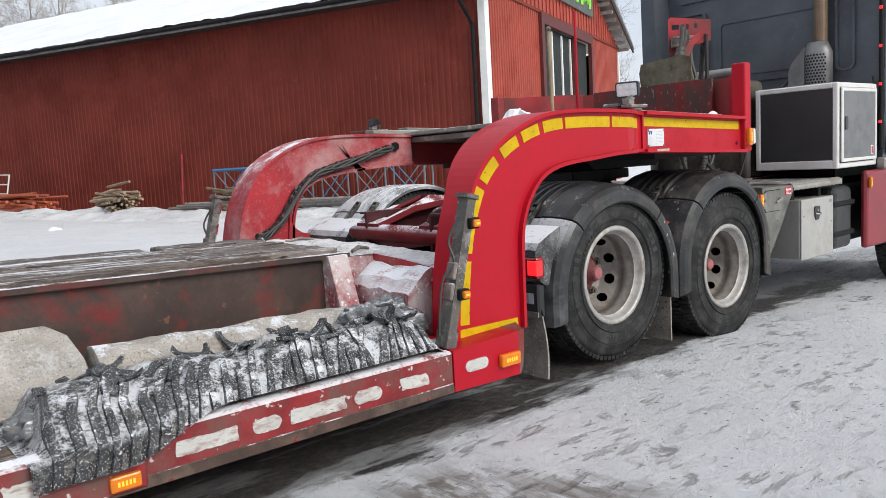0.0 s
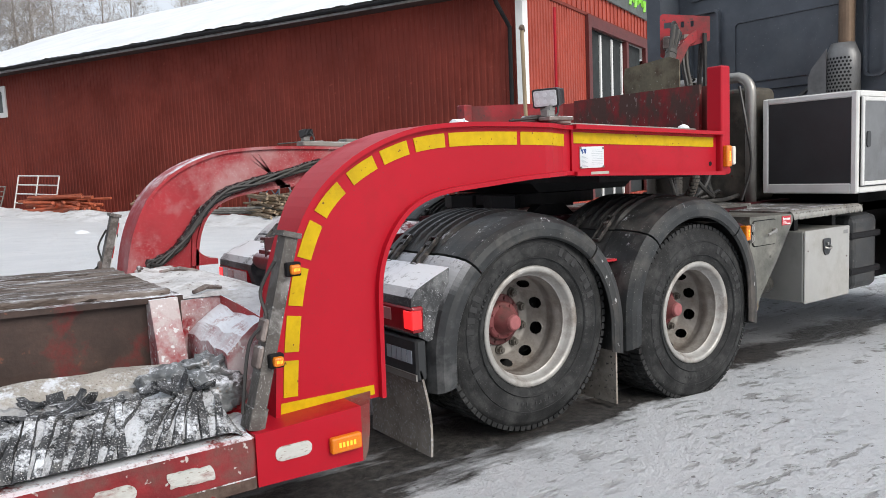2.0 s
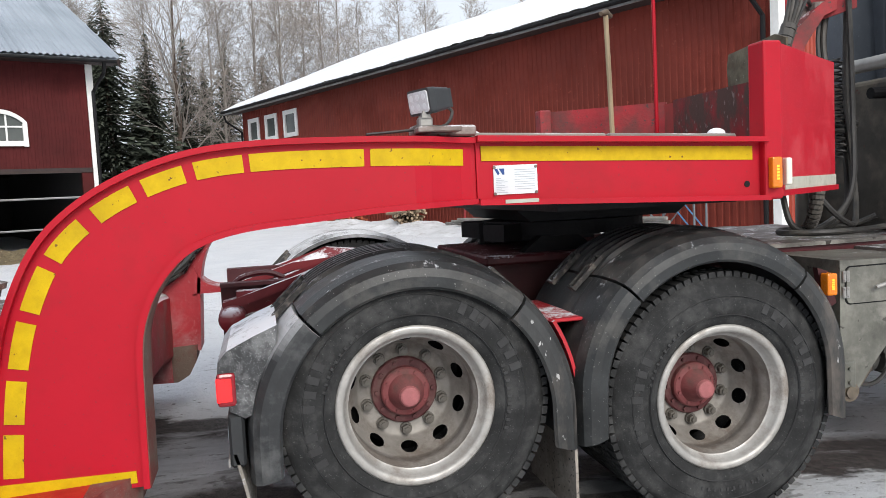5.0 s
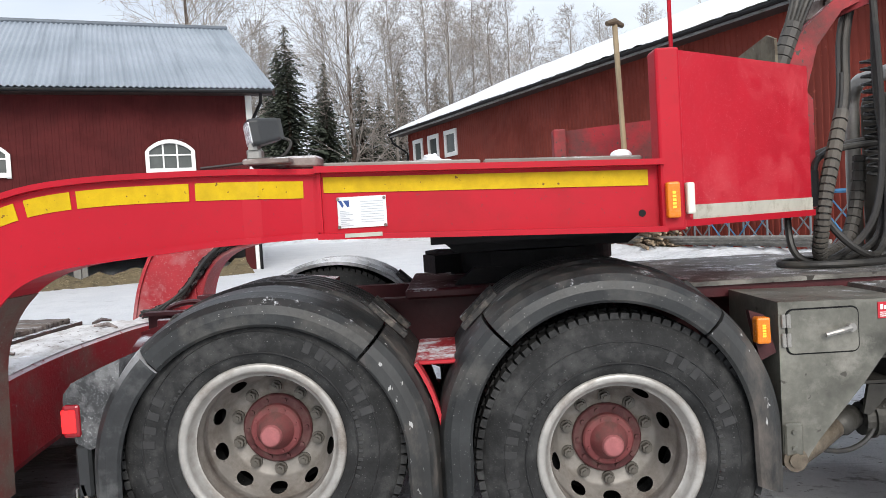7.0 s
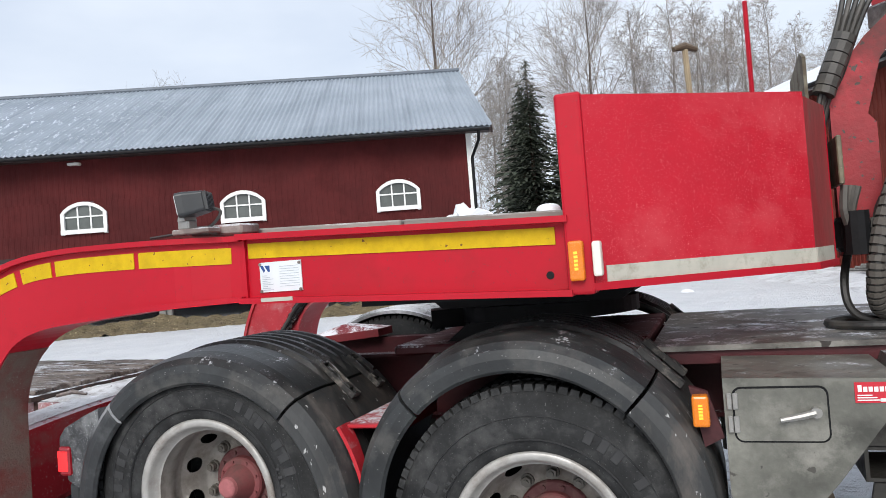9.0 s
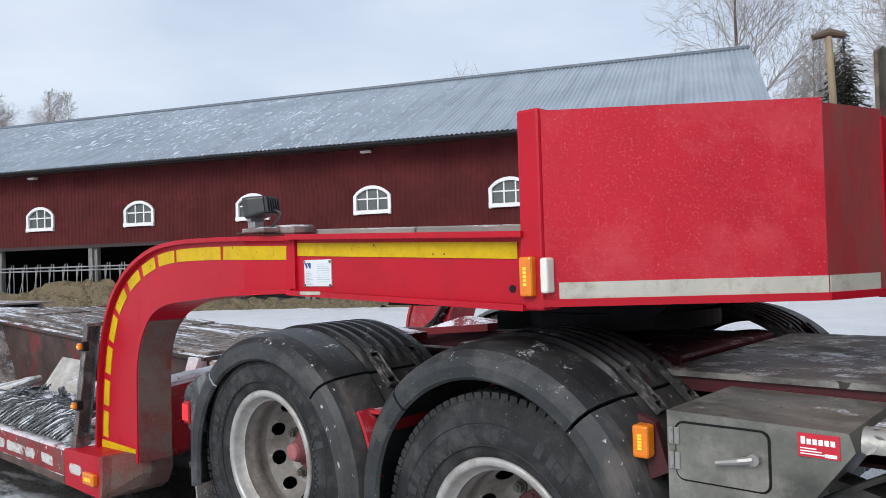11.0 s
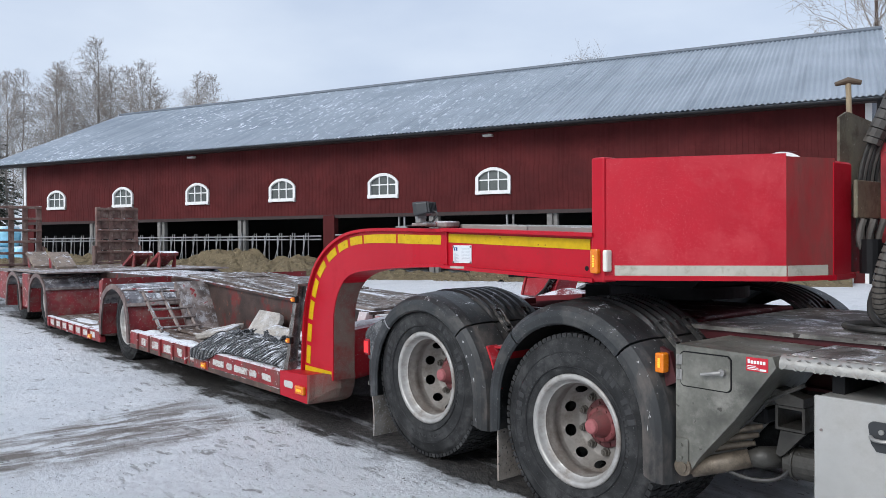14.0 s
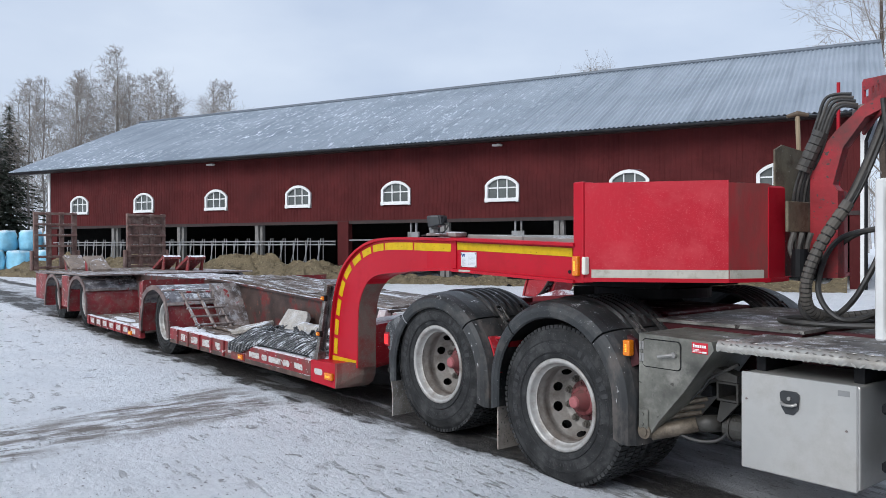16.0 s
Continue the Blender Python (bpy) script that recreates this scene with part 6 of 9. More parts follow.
def lean_posts(trailer):
    """Grey channel stanchions beside each leg, with side marker lamps."""
    for s in (-1, 1):
        lean = Matrix.Translation((2.443, s * 1.42, 0.455)) @ Matrix.Rotation(radians(15), 4, "Y")
        b = bms()
        prism(b, [(-0.026, -0.036), (0.024, -0.036), (0.024, -0.029), (-0.018, -0.029), (-0.018, 0.029), (0.024, 0.029), (0.024, 0.036), (-0.026, 0.036)], "z", 0.0, 0.72, lean)
        prism(b, rounded_rect(-0.042, -0.048, 0.034, 0.048, 0.006), "z", 0.715, 0.735, lean)
        prism(b, rounded_rect(-0.034, -0.044, 0.030, 0.044, 0.005), "z", 0.0, 0.08, lean)
        post = part("stanchion", b, mat("scuffed_dark_grey_channel", (0.092, 0.082, 0.074), 0.6, metal=0.1, var=0.35, grime=(0.34, 0.33, 0.32), grime_amount=0.40, grime_scale=9, spots=(0.62, 0.62, 0.62), spots_amount=0.25, spots_scale=190, bump=0.4, snow=0.5), trailer, "scuffed dark grey steel stanchion")
        for z in (0.26, 0.60):
            p = lean @ Vector((0.018, s * 0.044, z))
            lamp_block("marker_lamp", post, (p.x - 0.017, p.y - 0.036, p.z - 0.018), (p.x + 0.023, p.y + 0.0, p.z + 0.018), AMBER if s < 0 else RED_LENS, AMBER_ON if s < 0 else None)
            b = bms()
            box(b, (p.x - 0.026, p.y - 0.018, p.z - 0.026), (p.x + 0.030, p.y + 0.016, p.z + 0.026), 0.004)
            part("lamp_bracket", b, DARK, post)
        if s > 0:
            for k in range(6):
                b = bms()
                prism(b, [(-0.045, 0.20 + 0.08 * k), (0.045, 0.17 + 0.08 * k), (0.045, 0.25 + 0.08 * k), (-0.045, 0.28 + 0.08 * k)], "x", 0.0245, 0.029, lean)
                part("warning_stripe", b, LABEL_RED if k % 2 else PRINT_WHITE, post)
        b = bms()
        for z in (0.22, 0.32):
            box(b, (-0.044, -0.036, z), (-0.022, 0.032, z + 0.085), 0.008, lean)
        part("lashing_strap", b, DIRTY_STEEL, post)
        b = bms()
        tube(b, spline([lean @ Vector((-0.035, 0, 0.62)), lean @ Vector((-0.06, 0.02, 0.50)), lean @ Vector((-0.03, -0.01, 0.40)), lean @ Vector((-0.07, 0.01, 0.30)), lean @ Vector((-0.05, 0, 0.05))], 6), 0.007, 5)
        part("cable", b, HOSE, post)


def wheel_arch(trailer, x0, x1, s, z_top, edge_z):
    """A curved wheel cover of the trailer, open on its outer side, between x0 and x1: a scoured sheet over two red lower panels."""
    y_out, y_in = s * 1.50, s * 0.60
    c, r = (x0 + x1) / 2, (x1 - x0) / 2

    def arc(a, inset):
        ca, sa = math.cos(a), math.sin(a)
        sq = 1.0 / max(abs(ca), abs(sa)) ** 0.24
        return (c + (r - inset) * ca * min(sq, 1.0 / max(abs(ca), 1e-3)), edge_z + (z_top - 0.8 * inset - edge_z) * min(1.0, sa * sq))

    def shell(a0, a1, n, o, i, ya, yb):
        b = bms()
        rings = []
        for k in range(n + 1):
            a = radians(a0 + (a1 - a0) * k / n)
            (ox, oz), (ix, iz) = arc(a, o), arc(a, i)
            rings.append([Vector((ox, ya, oz)), Vector((ox, yb, oz)), Vector((ix, yb, iz)), Vector((ix, ya, iz))])
        loft(b, rings)
        return b
    arch = part("wheel_arch", shell(38, 142, 16, 0.0, 0.05, y_out, y_in), ARCH_SHEET, trailer)
    part("arch_panel", shell(0, 37.4, 8, 0.035, 0.06, y_out, y_in), ARCH_RED, arch)
    part("arch_panel", shell(142.6, 180, 8, 0.035, 0.06, y_out, y_in), ARCH_RED, arch)
    for a in (38, 62, 118, 142):
        part("sheet_lap", shell(a - 1.6, a + 1.6, 2, -0.012, 0.01, y_out, y_in), DIRTY_STEEL, arch)
    part("arch_rim", shell(0, 180, 36, -0.006, 0.075, y_out + s * 0.012, y_out - s * 0.008), ARCH_LIP, arch)
    b = bms()
    yb0, yb1 = sorted((s * 0.60, s * 0.62))
    prism(b, [(x0, edge_z), (x1, edge_z), (x1, z_top - 0.1), (x0, z_top - 0.1)], "y", yb0, yb1)
    part("arch_back", b, DIRTY_STEEL, arch)


def trailer_rear(trailer):
    for s in (-1, 1):
        wheel_arch(trailer, -2.48, -1.30, s, 0.965, 0.30)
        wheel_arch(trailer, -6.62, -5.30, s, 0.972, 0.30)
        wheel_arch(trailer, -8.50, -7.18, s, 0.950, 0.30)
        y0, y1 = sorted((s * 0.58, s * 1.48))
        b = bms()
        box(b, (-5.30, y0, 0.26), (-2.50, y1, 0.32))
        part("deck_floor", b, DECK_WOOD, trailer)
        b = bms()
        e0, e1 = sorted((s * 1.42, s * 1.50))
        box(b, (-5.30, e0, 0.185), (-2.50, e1, 0.335), 0.01)
        edge = part("deck_edge", b, EDGE_RED, trailer)
        if s < 0:
            x = -2.9
            while x > -5.2:
                ragged_plate("reflector_plate", x, 0.22, x + 0.21, 0.305, 0.006, -1.5045, edge, x * 7)
                b = bms()
                box(b, (x - 0.10, -1.52, 0.19), (x - 0.06, -1.49, 0.335), 0.004)
                part("lashing_bracket", b, EDGE_RED, edge)
                x -= 0.36
            lamp_block("side_lamp", trailer, (-2.95, -1.53, 0.205), (-2.83, -1.50, 0.265), AMBER, AMBER_ON, "lit amber side lamp")
        b = bms()
        box(b, (-7.18, y0, 0.36), (-6.62, y1, 0.95), 0.01)
        part("body_panel", b, EDGE_RED, trailer)
        b = bms()
        box(b, (-9.42, y0, 0.40), (-8.50, y1, 0.95), 0.02)
        part("tail_panel", b, EDGE_RED, trailer)
        b = bms()
        prism(b, [(-2.52, 0.30), (-2.60, 0.30), (-2.56, 0.98), (-2.40, 1.02)], "y", y0, y1)
        part("arch_flange", b, EDGE_RED, trailer)
        b = bms()
        box(b, (-3.3, *sorted((s * 0.60, s * 0.66))[:1], 0.32), (-2.5, sorted((s * 0.60, s * 0.66))[1], 0.95))
        part("side_web", b, EDGE_RED, trailer)
        for ax in (-1.86, -5.95, -7.83):
            if s < 0:
                truck_wheel(trailer, ax, -1.32, 0.475 if ax > -3 else 0.52, -1, radius=0.455, width=0.27, rim_r=0.25)
            else:
                truck_wheel(trailer, ax, 1.32, 0.475 if ax > -3 else 0.52, 1, radius=0.455, width=0.27, rim_r=0.25)
    b = bms()
    prism(b, [(-9.42, 0.42), (-2.2, 0.42), (-2.2, 1.0), (-3.0, 1.0), (-9.42, 0.96)], "y", -0.60, 0.60)
    part("rear_spine", b, SPINE, trailer)
    b = bms()
    prism(b, [(-9.45, 0.945), (-5.25, 0.985), (-5.25, 1.01), (-9.45, 0.975)], "y", -1.50, 1.50)
    part("rear_platform", b, DIRTY_STEEL, trailer)
    for i in range(6):
        b = bms()
        y = -1.28 + i * 0.43
        box(b, (-9.35, y, 0.98), (-6.9, y + 0.36, 1.0), 0.004)
        part("deck_plank", b, DECK_WOOD, trailer)
    # sloped plates between the spine and the first arch
    b = bms()
    prism(b, [(-1.26, 0.985), (-1.26, 0.90), (-0.85, 0.43), (-0.80, 0.43), (-1.2, 1.0)], "y", -0.98, -0.60)
    part("sloping_plate", b, DIRTY_STEEL, trailer)
    # axles
    for ax in (-1.86, -5.95, -7.83):
        b = bms()
        cyl(b, (ax, -1.1, 0.48), 0.06, 2.2, "y", 10)
        part("axle", b, DARK, trailer)


def ramp(x, y0, y1, filled=False):
    th = empty("loading_ramp", "upright rusty steel loading ramp with a grid of bars", "ramp", (x, (y0 + y1) / 2, 0.98), group="loading ramps")
    z0, z1 = 0.98, 2.22
    w = y1 - y0
    for i in range(4):
        y = y0 + (w - 0.09) * i / 3
        b = bms()
        box(b, (x - 0.05, y, z0), (x + 0.05, y + 0.09, z1), 0.008)
        part("upright", b, RUST, th)
    for i in range(6):
        z = z0 + 0.06 + (z1 - z0 - 0.1) * i / 5
        b = bms()
        box(b, (x + 0.052, y0, z - 0.025), (x + 0.09, y1, z + 0.025), 0.006)
        part("rung", b, RUST, th)
    if filled:
        for i in range(5):
            z = z0 + 0.10 + (z1 - z0 - 0.1) * i / 5
            b = bms()
            box(b, (x - 0.02, y0 + 0.03, z), (x + 0.02, y1 - 0.03, z + 0.19), 0.005)
            part("infill_plate", b, RUST, th)
    b = bms()
    box(b, (x - 0.08, y0 - 0.06, z0), (x + 0.08, y0 - 0.01, z0 + 0.42), 0.01)
    part("hinge_cheek", b, RUST, th)
    b = bms()
    box(b, (x - 0.08, y1 + 0.01, z0), (x + 0.08, y1 + 0.06, z0 + 0.42), 0.01)
    part("hinge_cheek", b, RUST, th)
    return th


def wedge(x, y, turn, paint):
    b = bms()
    m = Matrix.Translation((x, y, 1.0)) @ Matrix.Rotation(radians(turn), 4, "Z")
    prism(b, [(-0.38, 0.0), (-0.34, 0.0), (0.28, 0.24), (0.34, 0.22), (0.36, 0.27), (0.26, 0.30), (-0.38, 0.04)], "y", -0.17, 0.17, m)
    th = part("wheel_wedge", b, paint)
    tagged(th, "rusty steel wheel wedge plate on the rear platform", "wedge", group="wheel wedges")
    for yy in (-0.15, 0.13):
        b = bms()
        prism(b, [(0.10, 0.0), (0.26, 0.0), (0.30, 0.25), (0.22, 0.22)], "y", yy, yy + 0.02, m)
        part("support_leg", b, EDGE_RED, th)


def low_loader():
    tr = empty("low_loader_trailer", "red gooseneck low-loader semi-trailer with worn snowy deck", "trailer", (0, 0, 0.05))
    for s in (-1, 1):
        gooseneck_beam(tr, s)
    nose_wings(tr)
    b = bms()
    prism(b, [(4.25, 1.50), (5.44, 1.46), (5.44, 1.50), (4.25, 1.54)], "y", -1.16, 1.16)
    part("neck_platform", b, DIRTY_STEEL, tr)
    b = bms()
    box(b, (4.62, -1.10, 1.262), (5.44, 1.10, 1.30))
    prism(b, [(4.64, 1.27), (5.6, 1.27), (5.5, 1.20), (4.72, 1.20)], "y", -0.5, 0.5)
    part("kingpin_plate", b, DARK, tr)
    hose_arm(tr)
    trailer_deck(tr)
    lean_posts(tr)
    trailer_rear(tr)
    # curved fillet and drifted snow at the foot of the far leg
    b = bms()
    arc = [(3.02 + 0.16 * (1 - math.cos(radians(a))), 0.995 - 0.16 * math.sin(radians(a))) for a in range(0, 91, 10)]
    prism(b, arc + [(3.18, 0.80), (3.0, 0.80)], "y", 1.03, 1.30)
    part("leg_fillet", b, RED_DUSTY, tr)
    # wrapped cable run along the inside of the far beam
    b = bms()
    path = spline([(4.0, 1.04, 1.46), (3.75, 1.02, 1.40), (3.50, 1.02, 1.345), (3.28, 1.02, 1.285), (3.13, 1.02, 1.19), (3.02, 1.02, 1.06), (2.93, 1.01, 0.95), (2.80, 0.98, 0.87), (2.70, 0.95, 0.85)], 8)
    rad = [0.026 + 0.020 * abs(noise.noise(Vector((i * 0.9, 0, 0)))) + 0.004 * (i % 2) for i in range(len(path))]
    tube(b, path, rad, 9)
    wrap = part("cable_wrap", b, TARP, tr, "cable bundle wrapped in crumpled black plastic")
    for k in range(4):
        b = bms()
        tube(b, [p + Vector((0.012 * math.sin(i * 0.35 + k * 1.6), -0.030 - 0.006 * k, 0.020 * math.cos(i * 0.3 + k * 1.6))) for i, p in enumerate(path)], 0.010, 6)
        part("cable", b, HOSE, wrap)
    b = bms()
    cyl(b, (4.05, 1.02, 1.47), 0.035, 0.08, "y", 12)
    part("cable_boss", b, DARK, tr)


low_loader()
supply_hoses()
ramp(-9.3, -1.55, -0.71)
ramp(-9.3, 0.34, 1.20, True)
wedge(-8.35, -0.95, 180, TAN_PLATE)
wedge(-7.55, -0.75, 180, TAN_PLATE)
wedge(-7.3, 0.55, 0, EDGE_RED)
wedge(-6.5, 0.75, 0, EDGE_RED)


# ---- tractor unit ----
def mudguard(tractor, cx, cz, r, s, rear=195.0, front=-16.0):
    """A three-piece plastic mudguard over a pair of wheels, ribbed on its crown."""
    # cross section: (distance outwards from the chassis side, height over the arc)
    def section(ribs):
        pts = [(1.286, -0.098), (1.298, -0.088), (1.300, -0.050), (1.292, -0.020), (1.268, 0.004), (1.21, 0.020), (1.12, 0.028), (1.05, 0.028)]
        y = 1.03
        while y > 0.66:
            h = 0.018 if ribs else 0.0
            pts += [(y, 0.022), (y - 0.012, 0.022 + h), (y - 0.034, 0.022 + h), (y - 0.046, 0.022)]
            y -= 0.068
        pts += [(0.60, 0.022), (0.60, 0.002), (1.03, 0.002), (1.20, 0.0), (1.258, -0.016), (1.282, -0.050), (1.280, -0.098)]
        return pts
    spans = ((47, 133, True), (134.2, rear, False), (front, 45.8, False))
    guard = None
    for a0, a1, ribs in spans:
        b = bms()
        n = 36 if ribs else 30
        rings = []
        prof = section(ribs)
        for i in range(n + 1):
            a = radians(a0 + (a1 - a0) * i / n)
            rr = r
            # the lower pieces hang straighter than a circle
            if a > math.pi:
                rr = r / max(0.2, abs(math.cos(a)))
            if a < 0:
                rr = r / max(0.2, abs(math.cos(a)))
            edge = smoothstep(0, 0.12, min(i, n - i) / n) if ribs else 1.0
            ring = []
            for o, h in prof:
                hh = h if not ribs or h < 0.03 else 0.022 + (h - 0.022) * edge
                ring.append(Vector((cx + (rr + hh) * math.cos(a), s * o, cz + (rr + hh) * math.sin(a))))
            rings.append(ring)
        loft(b, rings)
        ob = part("mudguard" if guard is None else "mudguard_end", b, THICK_FROST if s > 0 and a0 > 40 and cx < 4.5 else REAR_GUARD if a0 > 100 and cx < 4.5 else (BLACK_PLASTIC if a0 > 40 else MUDDY_PLASTIC), tractor if guard is None else guard, smooth=False)
        guard = guard or ob
    # catches that hold the pieces together
    for a in (46.4, 133.6):
        for o in (0.72, 0.96):
            m = Matrix.Translation((cx, s * o, cz)) @ Matrix.Rotation(-radians(a - 90), 4, "Y") @ Matrix.Translation((0, 0, r + 0.03))
            b = bms()
            for lo, hi in (((-0.095, -0.030, -0.005), (0.095, -0.020, 0.018)), ((-0.095, 0.020, -0.005), (0.095, 0.030, 0.018)), ((-0.095, -0.020, -0.005), (-0.083, 0.020, 0.018)), ((0.083, -0.020, -0.005), (0.095, 0.020, 0.018))):
                box(b, lo, hi, 0.002, m)
            box(b, (-0.070, -0.012, -0.005), (0.045, 0.012, 0.012), 0.003, m)
            box(b, (0.030, -0.018, -0.005), (0.060, 0.018, 0.020), 0.003, m)
            part("guard_catch", b, mat("dust_edged_catch", (0.035, 0.034, 0.033), 0.5, var=0.3, scale=12, grime=(0.26, 0.235, 0.205), grime_amount=0.36, grime_scale=20, bump=0.2, snow=0.3), guard)
    return guard


def tail_unit(tractor, s):
    """The lamp housing, plate panel and mud flap behind the rear wheel."""
    y0, y1 = sorted((s * 0.66, s * 1.245))
    b = bms()
    prism(b, [(3.264, 0.775), (3.268, 0.808), (3.300, 0.846), (3.40, 0.893), (3.48, 0.925), (3.47, 0.82), (3.405, 0.62), (3.35, 0.60), (3.30, 0.63), (3.296, 0.65)], "y", y0, y1)
    housing = part("tail_housing", b, FROST_PLASTIC, tractor)
    o = s * 1.255
    yl0, yl1 = sorted((s * 0.72, o))
    b = bms()
    box(b, (3.260, yl0, 0.648), (3.325, yl1, 0.770), 0.012, seg=2)
    part("tail_lamp", b, RED_LENS, housing, "red tail lamp cluster, lit")
    b = bms()
    ya, yb = sorted((s * 1.185, s * 1.2575))
    box(b, (3.2575, ya, 0.666), (3.312, yb, 0.752), 0.004)
    part("lamp_core", b, RED_ON, housing)
    b = bms()
    ya, yb = sorted((s * 0.98, s * 1.08))
    box(b, (3.2575, ya, 0.69), (3.29, yb, 0.75), 0.004)
    part("reverse_lens", b, mat("pale_pink_lens", (0.42, 0.16, 0.16), 0.3, var=0.1, bump=0), housing)
    b = bms()
    ya, yb = sorted((s * 0.70, s * 1.235))
    box(b, (3.288, ya, 0.42), (3.345, yb, 0.615), 0.010)
    panel = part("rear_panel", b, DARK_GLOSS, tractor)
    b = bms()
    for i in range(5):
        yy = s * (1.00 + i * 0.045)
        za = 0.53
        box(b, (3.2845, yy - 0.018, za - 0.03), (3.2875, yy + 0.020, za + 0.03))
    part("panel_mark", b, PRINT_GREY, panel)
    b = bms()
    box(b, (3.281, ya, 0.425), (3.2875, yb, 0.455))
    part("panel_trim", b, TUBE, panel)
    # soft flap, slightly curved
    b = bms()
    n = 8
    rings = []
    for i in range(n + 1):
        t = i / n
        z = 0.47 - 0.41 * t
        x = 3.300 + 0.03 * math.sin(t * 2.6) + 0.025 * t
        rings.append([Vector((x, ya, z)), Vector((x, yb, z)), Vector((x + 0.012, yb, z)), Vector((x + 0.012, ya, z))])
    loft(b, rings)
    part("mud_flap", b, mat("scuffed_mud_flap_rubber", (0.27, 0.245, 0.215), 0.75, var=0.25, scale=9, grime=(0.36, 0.335, 0.305), grime_amount=0.5, grime_scale=5, spots=(0.40, 0.40, 0.40), spots_amount=0.55, spots_scale=70, bump=0.35), tractor)


def corner_box(tractor):
    """The olive-grey tool box with a slanted underside behind the wheel arch."""
    b = bms()
    prism(b, [(5.865, 0.985), (6.345, 0.975), (6.36, 0.93), (6.17, 0.674), (6.0, 0.475), (5.968, 0.43), (5.95, 0.40), (5.865, 0.41)], "y", -1.205, -0.72)
    body = part("corner_box", b, GREY_PAINT, tractor, "olive-grey steel tool box with slanted underside")
    b = bms()
    prism(b, rounded_rect(5.895, 0.795, 6.15, 0.952, 0.022), "y", -1.212, -1.204)
    door = part("box_door", b, GREY_PAINT, body)
    b = bms()
    outer, inner = rounded_rect(5.889, 0.789, 6.156, 0.958, 0.026), rounded_rect(5.895, 0.795, 6.15, 0.952, 0.022)
    for i in range(len(outer)):
        j = (i + 1) % len(outer)
        prism(b, [outer[i], outer[j], inner[j], inner[i]], "y", -1.2065, -1.203)
    part("door_seal", b, DARK, door)
    for z in (0.845, 0.915):
        b = bms()
        box(b, (5.873, -1.217, z - 0.025), (5.888, -1.204, z + 0.025), 0.002)
        box(b, (5.890, -1.217, z - 0.025), (5.906, -1.212, z + 0.025), 0.002)
        for dz in (-0.016, 0.016):
            cyl(b, (5.8805, -1.217, z + dz), 0.0045, -0.003, "y", 8)
            cyl(b, (5.899, -1.217, z + dz), 0.0045, -0.003, "y", 8)
        part("hinge", b, TUBE, door)
    b = bms()
    cyl(b, (6.118, -1.212, 0.882), 0.016, -0.022, "y", 12)
    tube(b, [(6.115, -1.228, 0.881), (6.08, -1.236, 0.874), (6.02, -1.238, 0.862)], [0.011, 0.010, 0.008], 8)
    part("latch", b, TUBE, door, "dull metal turn latch")
    b = bms()
    box(b, (6.225, -1.2085, 0.905), (6.325, -1.2045, 0.965))
    label = part("maker_label", b, LABEL_RED, body, "small red and white label")
    b = bms()
    for i in range(6):
        h = 0.019 if i == 0 else 0.014
        box(b, (6.233 + i * 0.0142, -1.2105, 0.938), (6.2435 + i * 0.0142, -1.2087, 0.938 + h))
    for i in range(3):
        box(b, (6.231, -1.2105, 0.926 - i * 0.007), (6.27 + 0.012 * i, -1.2087, 0.929 - i * 0.007))
    box(b, (6.29, -1.2105, 0.909), (6.318, -1.2087, 0.918))
    part("label_print", b, PRINT_WHITE, label)
    b = bms()
    box(b, (5.868, -1.218, 0.42), (5.935, -1.204, 0.54), 0.006)
    for z in (0.45, 0.51):
        cyl(b, (5.90, -1.218, z), 0.010, -0.008, "y", 6)
    part("lower_bracket", b, GREY_PAINT, body)
    oily = mat("oily_grey_fittings", (0.060, 0.057, 0.050), 0.5, metal=0.3, var=0.35, grime=(0.024, 0.022, 0.02), grime_amount=0.4, grime_scale=8, bump=0.25)
    brown = mat("grimy_brown_pipe", (0.19, 0.155, 0.115), 0.5, metal=0.3, var=0.35, scale=9, grime=(0.07, 0.055, 0.042), grime_amount=0.42, grime_scale=10, bump=0.2)
    # pipe, boots and square outrigger tube behind the slanted box
    b = bms()
    tube(b, [(5.915, -1.155, 0.388), (6.03, -1.088, 0.425), (6.14, -1.022, 0.462)], [0.043, 0.045, 0.043], 14)
    part("drag_pipe", b, brown, tractor, smooth=True)
    b = bms()
    tube(b, [(6.135, -1.025, 0.460), (6.18, -0.998, 0.468), (6.25, -0.94, 0.474)], [0.036, 0.052, 0.05], 12)
    part("pipe_joint", b, oily, tractor, smooth=True)
    b = bms()
    cyl(b, (5.905, -1.215, 0.405), 0.044, 0.075, "y", 16)
    cyl(b, (5.905, -1.224, 0.405), 0.026, 0.012, "y", 12)
    part("pipe_knuckle", b, brown, tractor)
    for k in range(3):
        b = bms()
        d = Vector((0.012 * k, 0.012 * k, 0.040 * k))
        tube(b, [Vector((5.955, -1.09, 0.470)) + d, Vector((6.02, -1.06, 0.498)) + d, Vector((6.07, -1.03, 0.508)) + d, Vector((6.155, -1.0, 0.530)) + d], [0.016, 0.021, 0.017, 0.012], 9)
        part("rubber_boot", b, brown, tractor, smooth=True)
    for lo, hi in (((6.262, -1.02, 0.622), (6.274, -0.70, 0.732)), ((6.384, -1.02, 0.622), (6.396, -0.70, 0.732)), ((6.274, -1.02, 0.720), (6.384, -0.70, 0.732)), ((6.274, -1.02, 0.622), (6.384, -0.70, 0.634))):
        b = bms()
        box(b, lo, hi)
        part("tube_wall", b, oily, tractor)
    b = bms()
